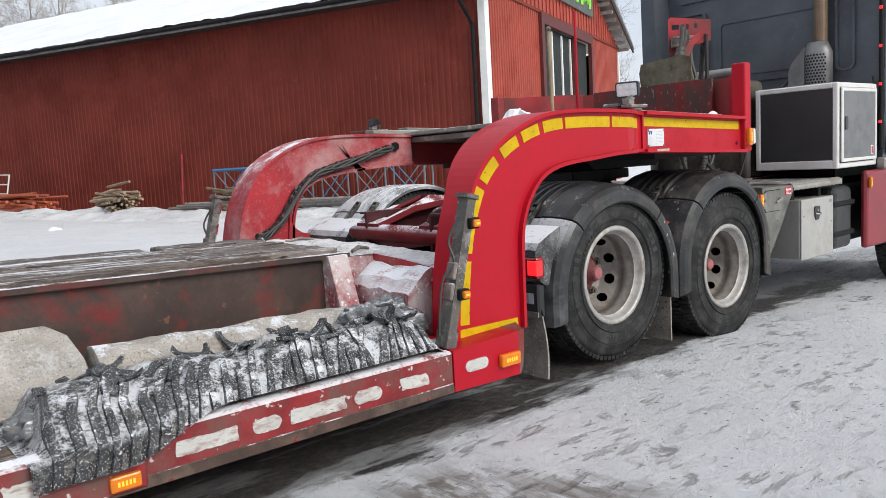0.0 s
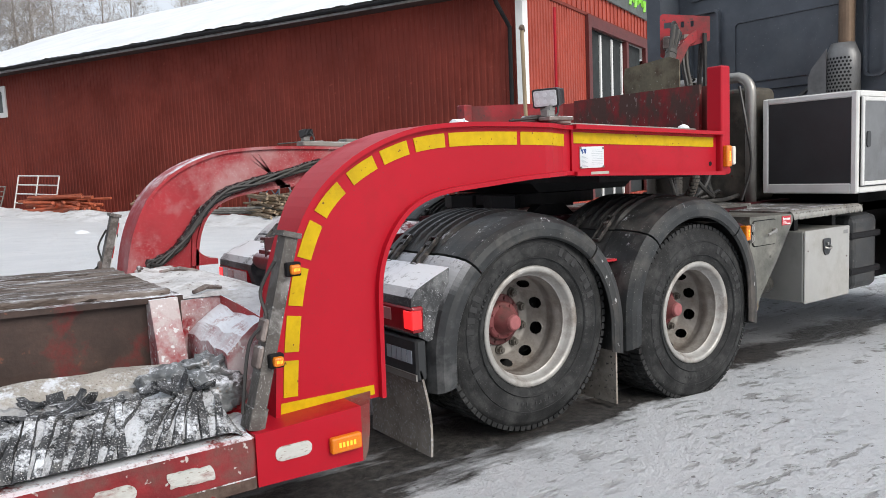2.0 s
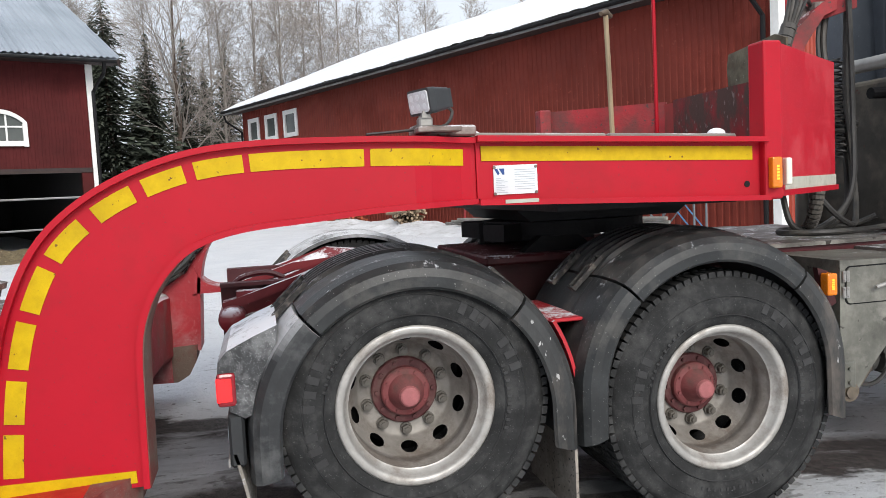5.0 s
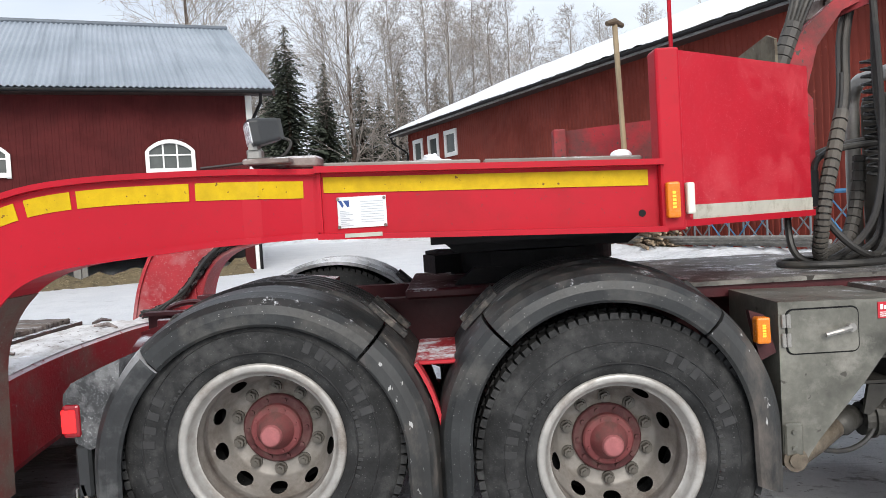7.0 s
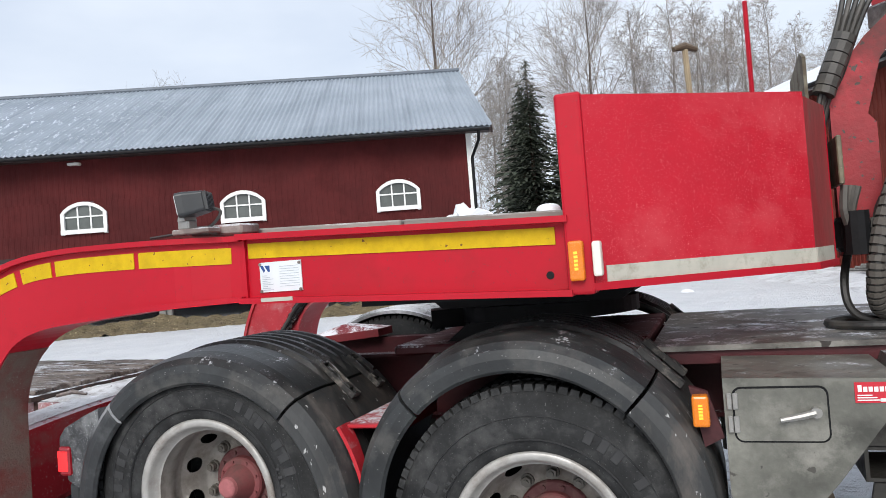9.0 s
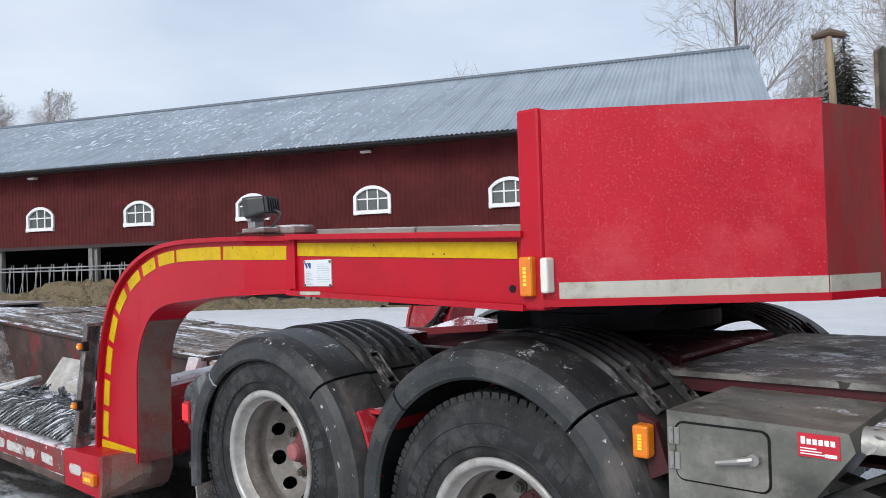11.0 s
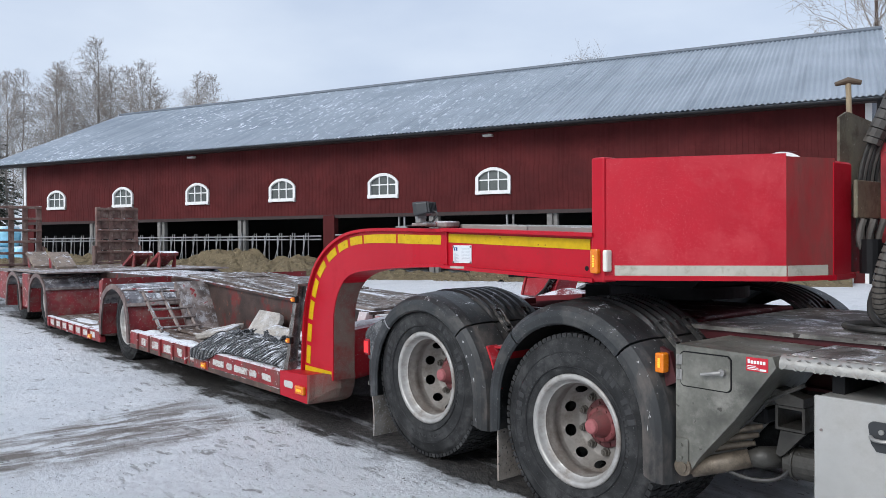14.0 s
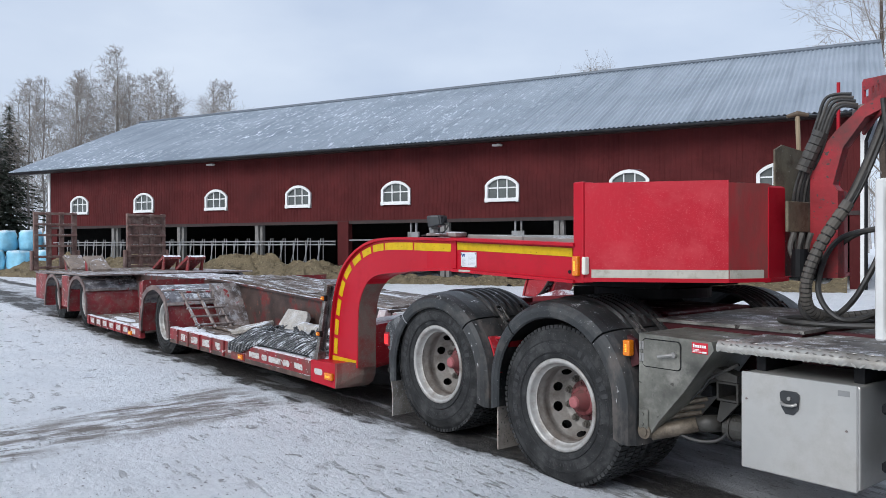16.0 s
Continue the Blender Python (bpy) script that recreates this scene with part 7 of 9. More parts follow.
    prism(b, [(6.215, 0.806), (6.25, 0.812), (6.395, 0.775), (6.395, 0.736), (6.275, 0.736)], "y", -1.03, -0.93)
    part("bracket", b, oily, tractor)
    b = bms()
    prism(b, [(6.285, 0.618), (6.396, 0.618), (6.305, 0.515), (6.285, 0.498), (6.262, 0.506)], "y", -1.018, -1.0)
    part("gusset", b, oily, tractor)
    b = bms()
    cyl(b, (6.285, -0.94, 0.465), 0.066, 0.035, "x", 18)
    cyl(b, (6.320, -0.94, 0.465), 0.080, 0.012, "x", 18)
    cyl(b, (6.332, -0.94, 0.465), 0.072, 0.11, "x", 18)
    part("brake_chamber", b, oily, tractor)
    b = bms()
    box(b, (6.02, -0.98, 0.62), (6.20, -0.86, 0.70), 0.012)
    part("bracket", b, DARK, tractor)
    for p in ([(6.02, -1.10, 0.41), (6.16, -1.04, 0.37), (6.28, -1.0, 0.40), (6.36, -0.98, 0.52)], [(6.10, -1.04, 0.60), (6.18, -1.03, 0.68), (6.24, -1.03, 0.75), (6.40, -1.02, 0.84)]):
        b = bms()
        tube(b, spline([Vector(q) for q in p], 6), 0.010, 7)
        part("hose", b, HOSE, tractor)
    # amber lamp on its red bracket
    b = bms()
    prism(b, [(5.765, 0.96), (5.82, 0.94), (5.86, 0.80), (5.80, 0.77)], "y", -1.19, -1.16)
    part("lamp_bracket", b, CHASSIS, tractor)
    lamp_block("side_lamp", tractor, (5.772, -1.245, 0.842), (5.822, -1.195, 0.938), AMBER, AMBER_ON, "lit amber side lamp")


def chequer_plate(tractor):
    b = bms()
    prism(b, [(6.37, 0.945), (6.385, 0.985), (7.28, 0.985), (7.28, 0.95)], "y", -1.16, 1.16)
    deck = part("deck_plate", b, GREY_DECK, tractor)
    b = bms()
    rings = []
    for i in range(7):
        a = radians(90 - 15 * i * 1.2)
        rings.append([Vector((x, -1.16 - 0.045 * math.cos(a), 0.945 + 0.045 * math.sin(a))) for x in (6.372, 7.285)])
    vs = [[b.verts.new(p) for p in r] for r in rings]
    for p, q in zip(vs, vs[1:]):
        b.faces.new((p[0], p[1], q[1], q[0]))
    part("rolled_edge", b, TREADPLATE, deck, "scuffed tread-plate edge", smooth=True)
    # raised diamonds on the rolled edge
    first = None
    for i in range(22):
        for row in range(3):
            a = radians(76 - row * 42)
            x = 6.395 + i * 0.041 + (0.020 if row % 2 else 0)
            m = Matrix.Translation((x, -1.16 - 0.046 * math.cos(a), 0.945 + 0.046 * math.sin(a))) @ Matrix.Rotation(a - math.pi / 2, 4, "X") @ Matrix.Rotation(radians(40 if (i + row) % 2 else -40), 4, "Z")
            if first is None:
                b = bms()
                prism(b, [(-0.018, 0), (-0.007, -0.0045), (0.007, -0.0045), (0.018, 0), (0.007, 0.0045), (-0.007, 0.0045)], "z", -0.002, 0.0016)
                first = part("tread_stud", b, TREADPLATE, deck)
                first.matrix_basis = m
            else:
                share("tread_stud", first, deck, m)
    b = bms()
    box(b, (5.62, -0.72, 1.005), (6.62, 0.72, 1.025))
    part("rear_deck_plate", b, GREY_DECK, tractor)
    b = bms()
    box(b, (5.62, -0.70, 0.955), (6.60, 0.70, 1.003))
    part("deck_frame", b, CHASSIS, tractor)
    b = bms()
    box(b, (7.05, -1.0, 0.90), (8.2, 1.0, 0.97))
    part("deck_support", b, DARK, tractor)


def side_locker():
    b = bms()
    box(b, (6.525, -1.185, 0.338), (7.115, -0.68, 0.838), 0.012, seg=2)
    body = tagged(part("side_locker", b, STEEL), "brushed stainless side locker with a black paddle latch", "locker")
    b = bms()
    box(b, (6.518, -1.203, 0.333), (7.108, -1.187, 0.840), 0.006)
    door = part("door", b, STEEL, body)
    b = bms()
    prism(b, rounded_rect(6.735, 0.69, 6.835, 0.772, 0.022) [:10] + [(6.745, 0.685), (6.765, 0.655), (6.805, 0.655), (6.83, 0.685)], "y", -1.212, -1.203)
    latch = part("latch", b, DARK_GLOSS, door)
    b = bms()
    tube(b, spline([(6.745, -1.216, 0.712), (6.765, -1.230, 0.704), (6.805, -1.230, 0.704), (6.825, -1.216, 0.712)], 5), 0.008, 8)
    cyl(b, (6.785, -1.212, 0.735), 0.010, -0.008, "y", 10)
    part("pull", b, TUBE, latch)
    b = bms()
    box(b, (7.02, -1.2045, 0.785), (7.075, -1.2028, 0.812))
    part("badge", b, mat("grey_locker_badge", (0.30, 0.30, 0.29), 0.4, metal=0.5, var=0.1, bump=0), door)
    for px, pz in ((6.55, 0.70), (7.06, 0.62)):
        b = bms()
        cyl(b, (px, -1.203, pz), 0.006, -0.004, "y", 8)
        part("door_stop", b, DIRTY_STEEL, door)
    for x in (6.55, 7.05):
        b = bms()
        box(b, (x, -1.10, 0.838), (x + 0.05, -0.70, 0.93), 0)
        part("hanger", b, DARK, body)


def upper_box():
    """The white-framed equipment box behind the cab."""
    th = empty("equipment_box", "black-panelled equipment box with white aluminium frame", "toolbox", (7.5, -0.6, 1.0))
    x0, x1, y0, y1, z0, z1 = 7.185, 8.02, -1.205, -0.455, 1.065, 1.813
    b = bms()
    box(b, (x0 + 0.012, y0 + 0.012, z0 + 0.012), (x1 - 0.012, y1 - 0.012, z1 - 0.012))
    part("panel", b, mat("matt_black_box_panel", (0.028, 0.030, 0.033), 0.5, var=0.15, scale=3, grime=(0.06, 0.06, 0.065), grime_amount=0.25, bump=0.04), th)
    t = 0.045
    for lo, hi in (((x0, y0, z0), (x0 + t, y0 + t, z1)), ((x1 - t, y0, z0), (x1, y0 + t, z1)), ((x0, y1 - t, z0), (x0 + t, y1, z1)), ((x1 - t, y1 - t, z0), (x1, y1, z1)),
                   ((x0, y0 + t, z1 - t), (x0 + t, y1 - t, z1)), ((x0, y0 + t, z0), (x0 + t, y1 - t, z0 + 0.075)), ((x0 + t, y0, z1 - t), (x1 - t, y0 + t, z1)), ((x0 + t, y0, z0), (x1 - t, y0 + t, z0 + t)), ((x0 + t, y1 - t, z1 - t), (x1 - t, y1, z1))):
        b = bms()
        box(b, lo, hi, 0.008)
        part("edge_profile", b, WHITE_FRAME, th)
    b = bms()
    box(b, (x0 + 0.02, y0 + 0.02, z1 - 0.004), (x1 - 0.02, y1 - 0.02, z1 + 0.004))
    part("lid", b, WHITE_FRAME, th)
    b = bms()
    box(b, (x0 + 0.075, y0 - 0.014, z0 + 0.075), (x1 - 0.055, y0 - 0.002, z1 - 0.06), 0.004)
    door = part("door", b, mat("dark_grey_box_door", (0.15, 0.155, 0.16), 0.42, var=0.15, scale=3, grime=(0.11, 0.11, 0.11), grime_amount=0.3, bump=0.04), th)
    for lo, hi in (((x0 + 0.055, y0 - 0.018, z0 + 0.055), (x0 + 0.085, y0 + 0.0, z1 - 0.045)), ((x1 - 0.065, y0 - 0.018, z0 + 0.055), (x1 - 0.035, y0, z1 - 0.045)), ((x0 + 0.085, y0 - 0.018, z1 - 0.075), (x1 - 0.065, y0, z1 - 0.045)), ((x0 + 0.085, y0 - 0.018, z0 + 0.055), (x1 - 0.065, y0, z0 + 0.085))):
        b = bms()
        box(b, lo, hi, 0.004)
        part("door_frame", b, WHITE_FRAME, door)
    b = bms()
    prism(b, rounded_rect(x0 + 0.11, 1.40, x0 + 0.165, 1.52, 0.025), "y", y0 - 0.022, y0 - 0.014)
    part("latch", b, DARK_GLOSS, door)
    b = bms()
    box(b, (x1 - 0.16, y0 - 0.017, 1.17), (x1 - 0.11, y0 - 0.014, 1.25))
    part("sticker", b, PRINT_WHITE, door)
    b = bms()
    box(b, (x1 - 0.153, y0 - 0.019, 1.178), (x1 - 0.117, y0 - 0.0172, 1.242))
    part("sticker_mark", b, LABEL_RED, door)


def cab(tractor):
    x = 8.12
    b = bms()
    prism(b, [(-1.22, 1.05), (1.22, 1.05), (1.24, 1.6), (1.22, 3.0), (1.12, 3.35), (-1.12, 3.35), (-1.22, 3.0), (-1.24, 1.6)], "x", x, 10.2)
    body = part("cab_body", b, CAB, tractor, "dark blue-grey sleeper cab")
    # pressed panels of the rear wall
    b = bms()
    prism(b, rounded_rect(-0.72, 1.98, 0.50, 2.72, 0.07), "x", x - 0.028, x)
    part("rear_pressing", b, CAB, body)
    b = bms()
    prism(b, rounded_rect(-0.66, 2.92, 0.95, 3.3, 0.06), "x", x - 0.03, x)
    part("rear_pressing", b, CAB, body)
    for y0, y1, z0, z1 in ((-0.64, 0.42, 2.06, 2.64), (-0.98, -0.80, 1.98, 2.80), (0.58, 0.92, 1.98, 2.80)):
        outer, inner = rounded_rect(y0, z0, y1, z1, 0.06), rounded_rect(y0 + 0.022, z0 + 0.022, y1 - 0.022, z1 - 0.022, 0.04)
        b = bms()
        for i in range(len(outer)):
            j = (i + 1) % len(outer)
            prism(b, [outer[i], outer[j], inner[j], inner[i]], "x", x - 0.045, x - 0.001)
        part("pressed_rim", b, CAB, body)
    for z in (1.42, 1.62, 1.80):
        b = bms()
        prism(b, [(-1.15, z), (1.15, z), (1.13, z + 0.10), (-1.13, z + 0.10)], "x", x - 0.03, x)
        part("swage_line", b, CAB, body)
    b = bms()
    box(b, (x - 0.05, -1.235, 1.2), (x + 0.02, -1.20, 3.2), 0.01)
    strip = part("lamp_strip", b, DARK, body)
    for z in (1.45, 1.80, 2.15, 2.5, 2.85):
        b = bms()
        box(b, (x - 0.058, -1.232, z), (x - 0.05, -1.207, z + 0.028))
        part("red_marker", b, RED_ON, strip)
    # deflector fin and grab bracket on the far corner
    b = bms()
    prism(b, [(0.98, 1.15), (1.22, 1.15), (1.24, 3.2), (1.08, 3.2)], "x", x - 0.30, x)
    part("side_deflector", b, CAB, body)
    b = bms()
    prism(b, [(x + 0.05, 1.15), (x + 0.75, 1.15), (x + 0.9, 3.1), (x + 0.05, 3.1)], "y", -1.262, -1.245)
    fair = part("side_fairing", b, mat("silver_grey_side_fairing", (0.20, 0.21, 0.20), 0.4, var=0.1, bump=0.04), body)
    b = bms()
    prism(b, [(x + 0.10, 2.9), (x + 0.35, 3.0), (x + 0.22, 2.4), (x + 0.42, 1.9), (x + 0.22, 1.4), (x + 0.30, 2.0), (x + 0.14, 2.4)], "y", -1.268, -1.2625)
    part("green_stripe", b, SIGN_GREEN, fair)
    # exhaust stack with a perforated guard
    b = bms()
    cyl(b, (7.98, -0.71, 1.822), 0.062, 1.68, "z", 18)
    stack = part("exhaust_pipe", b, EXHAUST, tractor)
    b = bms()
    k = 20
    rings = []
    for z, r in ((1.822, 0.125), (2.16, 0.125), (2.27, 0.085)):
        rings.append([Vector((7.98 + r * math.cos(2 * math.pi * i / k), -0.68 + r * 1.1 * math.sin(2 * math.pi * i / k), z)) for i in range(k)])
    loft(b, rings)
    guard_grey = mat("sooted_grey_heat_guard", (0.19, 0.19, 0.19), 0.45, metal=0.4, var=0.2, scale=5, grime=(0.10, 0.095, 0.09), grime_amount=0.35, bump=0.08)
    guard = part("heat_guard", b, guard_grey, stack, smooth=True)
    b = bms()
    prism(b, [(-0.60, 1.822), (-0.60, 2.23), (-0.47, 2.08), (-0.44, 2.00), (-0.44, 1.822)], "x", 7.868, 7.878)
    part("guard_plate", b, guard_grey, guard)
    b = bms()
    for row in range(11):
        for i in range(9):
            a = radians(180 + 8 + (i - 5) * 12 + (6 if row % 2 else 0))
            z = 1.85 + row * 0.029
            p = Vector((7.98 + 0.126 * math.cos(a), -0.68 + 0.1385 * math.sin(a), z))
            n = Vector((math.cos(a), math.sin(a), 0))
            t = Vector((-math.sin(a), math.cos(a), 0))
            vs = [b.verts.new(p + n * 0.0012 + 0.0105 * (math.cos(q * math.pi / 3) * t + math.sin(q * math.pi / 3) * Vector((0, 0, 1)))) for q in range(6)]
            b.faces.new(vs)
    part("perforations", b, DARK, guard)
    b = bms()
    tube(b, [(7.85, -0.35, 1.84), (8.02, -0.52, 2.05)], 0.018, 8)
    part("gas_strut", b, HOSE, tractor)
    # lower skirts and tank
    b = bms()
    box(b, (7.72, -1.245, 0.30), (10.2, -1.18, 1.02), 0.03, seg=2)
    skirt = part("side_skirt", b, mat("dark_red_side_skirt", (0.24, 0.022, 0.03), 0.4, var=0.12, grime=(0.14, 0.03, 0.03), grime_amount=0.3, bump=0.05), tractor)
    lamp_block("side_lamp", tractor, (7.735, -1.275, 0.86), (7.775, -1.245, 0.96), AMBER, AMBER_ON, "lit amber side lamp")
    b = bms()
    box(b, (7.22, -1.16, 0.33), (7.62, -0.62, 0.90), 0.06, seg=3)
    part("additive_tank", b, BLACK_PLASTIC, tractor)
    for z in (0.45, 0.72):
        b = bms()
        box(b, (7.20, -1.17, z), (7.64, -0.62, z + 0.05), 0.01)
        part("tank_strap", b, DARK, tractor)
    b = bms()
    box(b, (7.62, -1.0, 0.35), (10.2, 1.15, 1.05))
    part("underbody", b, DARK, tractor)
    b = bms()
    box(b, (8.03, -1.29, 1.02), (8.11, -1.19, 1.13), 0.02)
    part("work_light", b, TUBE, tractor)


def rear_frame(tractor):
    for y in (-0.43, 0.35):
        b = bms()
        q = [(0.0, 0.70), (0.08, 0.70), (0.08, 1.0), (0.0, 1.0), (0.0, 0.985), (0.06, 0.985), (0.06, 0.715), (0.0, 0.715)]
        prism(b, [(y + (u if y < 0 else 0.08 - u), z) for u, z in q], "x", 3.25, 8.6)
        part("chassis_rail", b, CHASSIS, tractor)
    b = bms()
    box(b, (4.48, -0.52, 1.0), (5.6, 0.52, 1.045), 0.01)
    part("fifth_wheel_base", b, CHASSIS, tractor)
    b = bms()
    cyl(b, (5.08, 0, 1.12), 0.44, 0.07, "z", 40)
    prism(b, [(4.75, 0.28), (5.08, 0.43), (5.08, -0.43), (4.75, -0.28), (4.62, -0.38), (4.56, -0.22), (4.62, -0.06), (4.80, 0.0), (4.62, 0.06), (4.56, 0.22), (4.62, 0.38)], "z", 1.10, 1.185)
    for y in (-0.42, 0.34):
        prism(b, [(4.7, 1.04), (5.1, 1.04), (5.0, 1.12), (4.8, 1.12)], "y", y, y + 0.08)
    part("fifth_wheel", b, DARK, tractor)
    for k in (0, 1):
        b = bms()
        cyl(b, (4.715 + 0.072 * k, 0.32, 1.02), 0.022, 0.085, "z", 10)
        part("bolt", b, DARK, tractor)
    b = bms()
    tube(b, spline([(3.28, -0.30, 0.94), (3.34, -0.31, 1.01), (3.46, -0.32, 1.03), (3.54, -0.33, 1.0)], 5), 0.014, 8)
    part("grab_loop", b, CHASSIS, tractor)
    for yc in (-0.36, 0.36):
        b = bms()
        outer = [(3.26, yc - 0.13), (3.60, yc - 0.13), (4.05, yc - 0.10), (4.05, yc + 0.10), (3.60, yc + 0.13), (3.26, yc + 0.13)]
        mid = [(3.40, yc - 0.05), (3.60, yc - 0.075), (3.80, yc - 0.05), (3.80, yc + 0.05), (3.60, yc + 0.075), (3.40, yc + 0.05)]

        def lift(p, dz):
            return Vector((p[0], p[1], 0.905 + 0.19 * smoothstep(3.2, 3.95, p[0]) - 0.05 * smoothstep(3.9, 4.05, p[0]) + dz))
        top_o, top_i = [b.verts.new(lift(p, 0.012)) for p in outer], [b.verts.new(lift(p, 0.012)) for p in mid]
        low_o, low_i = [b.verts.new(lift(p, -0.03)) for p in outer], [b.verts.new(lift(p, -0.012)) for p in mid]
        for k in range(6):
            q = (k + 1) % 6
            b.faces.new((top_o[k], top_o[q], top_i[q], top_i[k]))
            b.faces.new((low_o[q], low_o[k], low_i[k], low_i[q]))
            b.faces.new((top_o[q], top_o[k], low_o[k], low_o[q]))
            b.faces.new((top_i[k], top_i[q], low_i[q], low_i[k]))
        part("run_up_sheet", b, SNOWY_CHASSIS, tractor)
    b = bms()
    tube(b, [(3.30, -0.60, 0.845), (3.30, -0.52, 0.85), (3.30, 0.52, 0.85), (3.30, 0.60, 0.845)], [0.045, 0.062, 0.062, 0.045], 16)
    part("end_beam", b, SNOWY_CHASSIS, tractor, smooth=True)
    for y in (-0.44, 0.43):
        b = bms()
        box(b, (3.32, y - 0.012, 0.70), (3.62, y + 0.012, 0.97), 0.006)
        for k in range(6):
            cyl(b, (3.36 + 0.10 * (k % 3), y - 0.012, 0.76 + 0.14 * (k // 3)), 0.014, -0.014, "y", 8)
        part("end_plate", b, SNOWY_CHASSIS, tractor)
    b = bms()
    tube(b, spline([(3.34, -0.47, 0.80), (3.36, -0.54, 0.86), (3.44, -0.56, 0.87), (3.50, -0.56, 0.80)], 5), 0.009, 7)
    part("hook_handle", b, DIRTY_STEEL, tractor)
    for x in (3.965, 5.265):
        b = bms()
        cyl(b, (x, -0.95, 0.50), 0.09, 1.9, "y", 14)
        cyl(b, (x, -0.2, 0.50), 0.2, 0.4, "y", 14)
        part("axle", b, DARK, tractor)
        for y in (-0.58, 0.5):
            b = bms()
            cyl(b, (x + 0.22, y, 0.45), 0.11, 0.28, "z", 16)
            part("air_spring", b, HOSE, tractor)
    for y in (-0.53, 0.45):
        b = bms()
        prism(b, [(3.7, 0.42), (4.6, 0.62), (5.5, 0.42), (5.5, 0.36), (4.6, 0.54), (3.7, 0.36)], "y", y, y + 0.08)
        part("suspension_arm", b, CHASSIS, tractor)
    # red step bracket between the wheels
    for s in (-1, 1):
        ya, yb = sorted((s * 0.62, s * 1.16))
        b = bms()
        box(b, (4.535, ya, 0.822), (4.70, yb, 0.836), 0.004)
        box(b, (4.690, ya, 0.775), (4.704, yb, 0.822))
        rings = []
        for k in range(7):
            a = radians(31 - 4.0 * k)
            w = 0.085 - 0.006 * k
            o0, o1 = sorted((s * 1.215, s * (1.215 - w)))
            rings.append([Vector((3.985 + rr * math.cos(a), oy, 0.505 + rr * math.sin(a))) for rr, oy in ((0.642, o0), (0.642, o1), (0.656, o1), (0.656, o0))])
        loft(b, rings)
        part("guard_bracket", b, mat("snowy_bright_red_bracket", (0.45, 0.02, 0.03), 0.45, var=0.15, bump=0.1, snow=0.5), tractor)
        b = bms()
        box(b, (4.615, *sorted((s * 0.66, s * 1.2))[:1], 0.03), (4.627, sorted((s * 0.66, s * 1.2))[1], 0.36))
        part("mud_flap", b, mat("mud_caked_flap_rubber", (0.29, 0.255, 0.22), 0.8, var=0.3, scale=9, grime=(0.38, 0.34, 0.30), grime_amount=0.45, grime_scale=8, spots=(0.06, 0.055, 0.05), spots_amount=0.4, spots_scale=50, bump=0.4), tractor)


def roll_hoop(tractor):
    b = bms()
    pts = [(7.13, -0.385, 0.98), (7.13, -0.385, 1.88)]
    for i in range(1, 8):
        a = radians(90 * i / 8)
        pts.append((7.13, -0.385 + 0.13 * (1 - math.cos(a)), 1.88 + 0.13 * math.sin(a)))
    pts += [(7.13, -0.25, 2.01), (7.13, 0.5, 2.01)]
    for i in range(1, 9):
        a = radians(90 * i / 8)
        pts.append((7.13, 0.5 + 0.13 * math.sin(a), 2.01 - 0.13 * (1 - math.cos(a))))
    pts.append((7.13, 0.63, 0.98))
    tube(b, pts, 0.043, 12)
    part("hose_hoop", b, TUBE, tractor, "bent grey steel hoop", smooth=True)
    b = bms()
    box(b, (7.185, -0.385, 1.0), (7.50, 0.68, 1.93), 0.06, seg=4)
    part("hydraulic_tank", b, SOOT_PLATE, tractor)
    b = bms()
    tube(b, [(7.02, -0.12, 1.82), (7.2, -0.12, 1.82)], 0.034, 10)
    part("hose_bracket", b, DARK, tractor)
    b = bms()
    tube(b, spline([(7.06, -0.33, 1.93), (7.02, -0.42, 1.6), (7.05, -0.44, 1.3), (6.98, -0.40, 1.02)], 6), 0.012, 6)
    part("hose", b, HOSE, tractor)


def tractor_unit():
    tr = empty("truck_tractor", "dark three-axle truck tractor with red chassis and grey mudguards", "truck", (4.6, 0, 0.0))
    rear_frame(tr)
    for s in (-1, 1):
        mudguard(tr, 3.985, 0.505, 0.610, s, 193.5, -15.5)
        mudguard(tr, 5.230, 0.530, 0.598, s, 197.5, -20.0)
        tail_unit(tr, s)
        for x, z in ((3.972, 0.574), (5.265, 0.461)):
            truck_wheel(tr, x, s * 1.215, z, s)
            inner_tyre(tr, x, s * 0.88, z, s)
    corner_box(tr)
    chequer_plate(tr)
    cab(tr)
    roll_hoop(tr)
    for x in (9.3,):
        truck_wheel(tr, x, 1.16, 0.30, 1)
        truck_wheel(tr, x, -1.16, 0.30, -1)


tractor_unit()
side_locker()
upper_box()


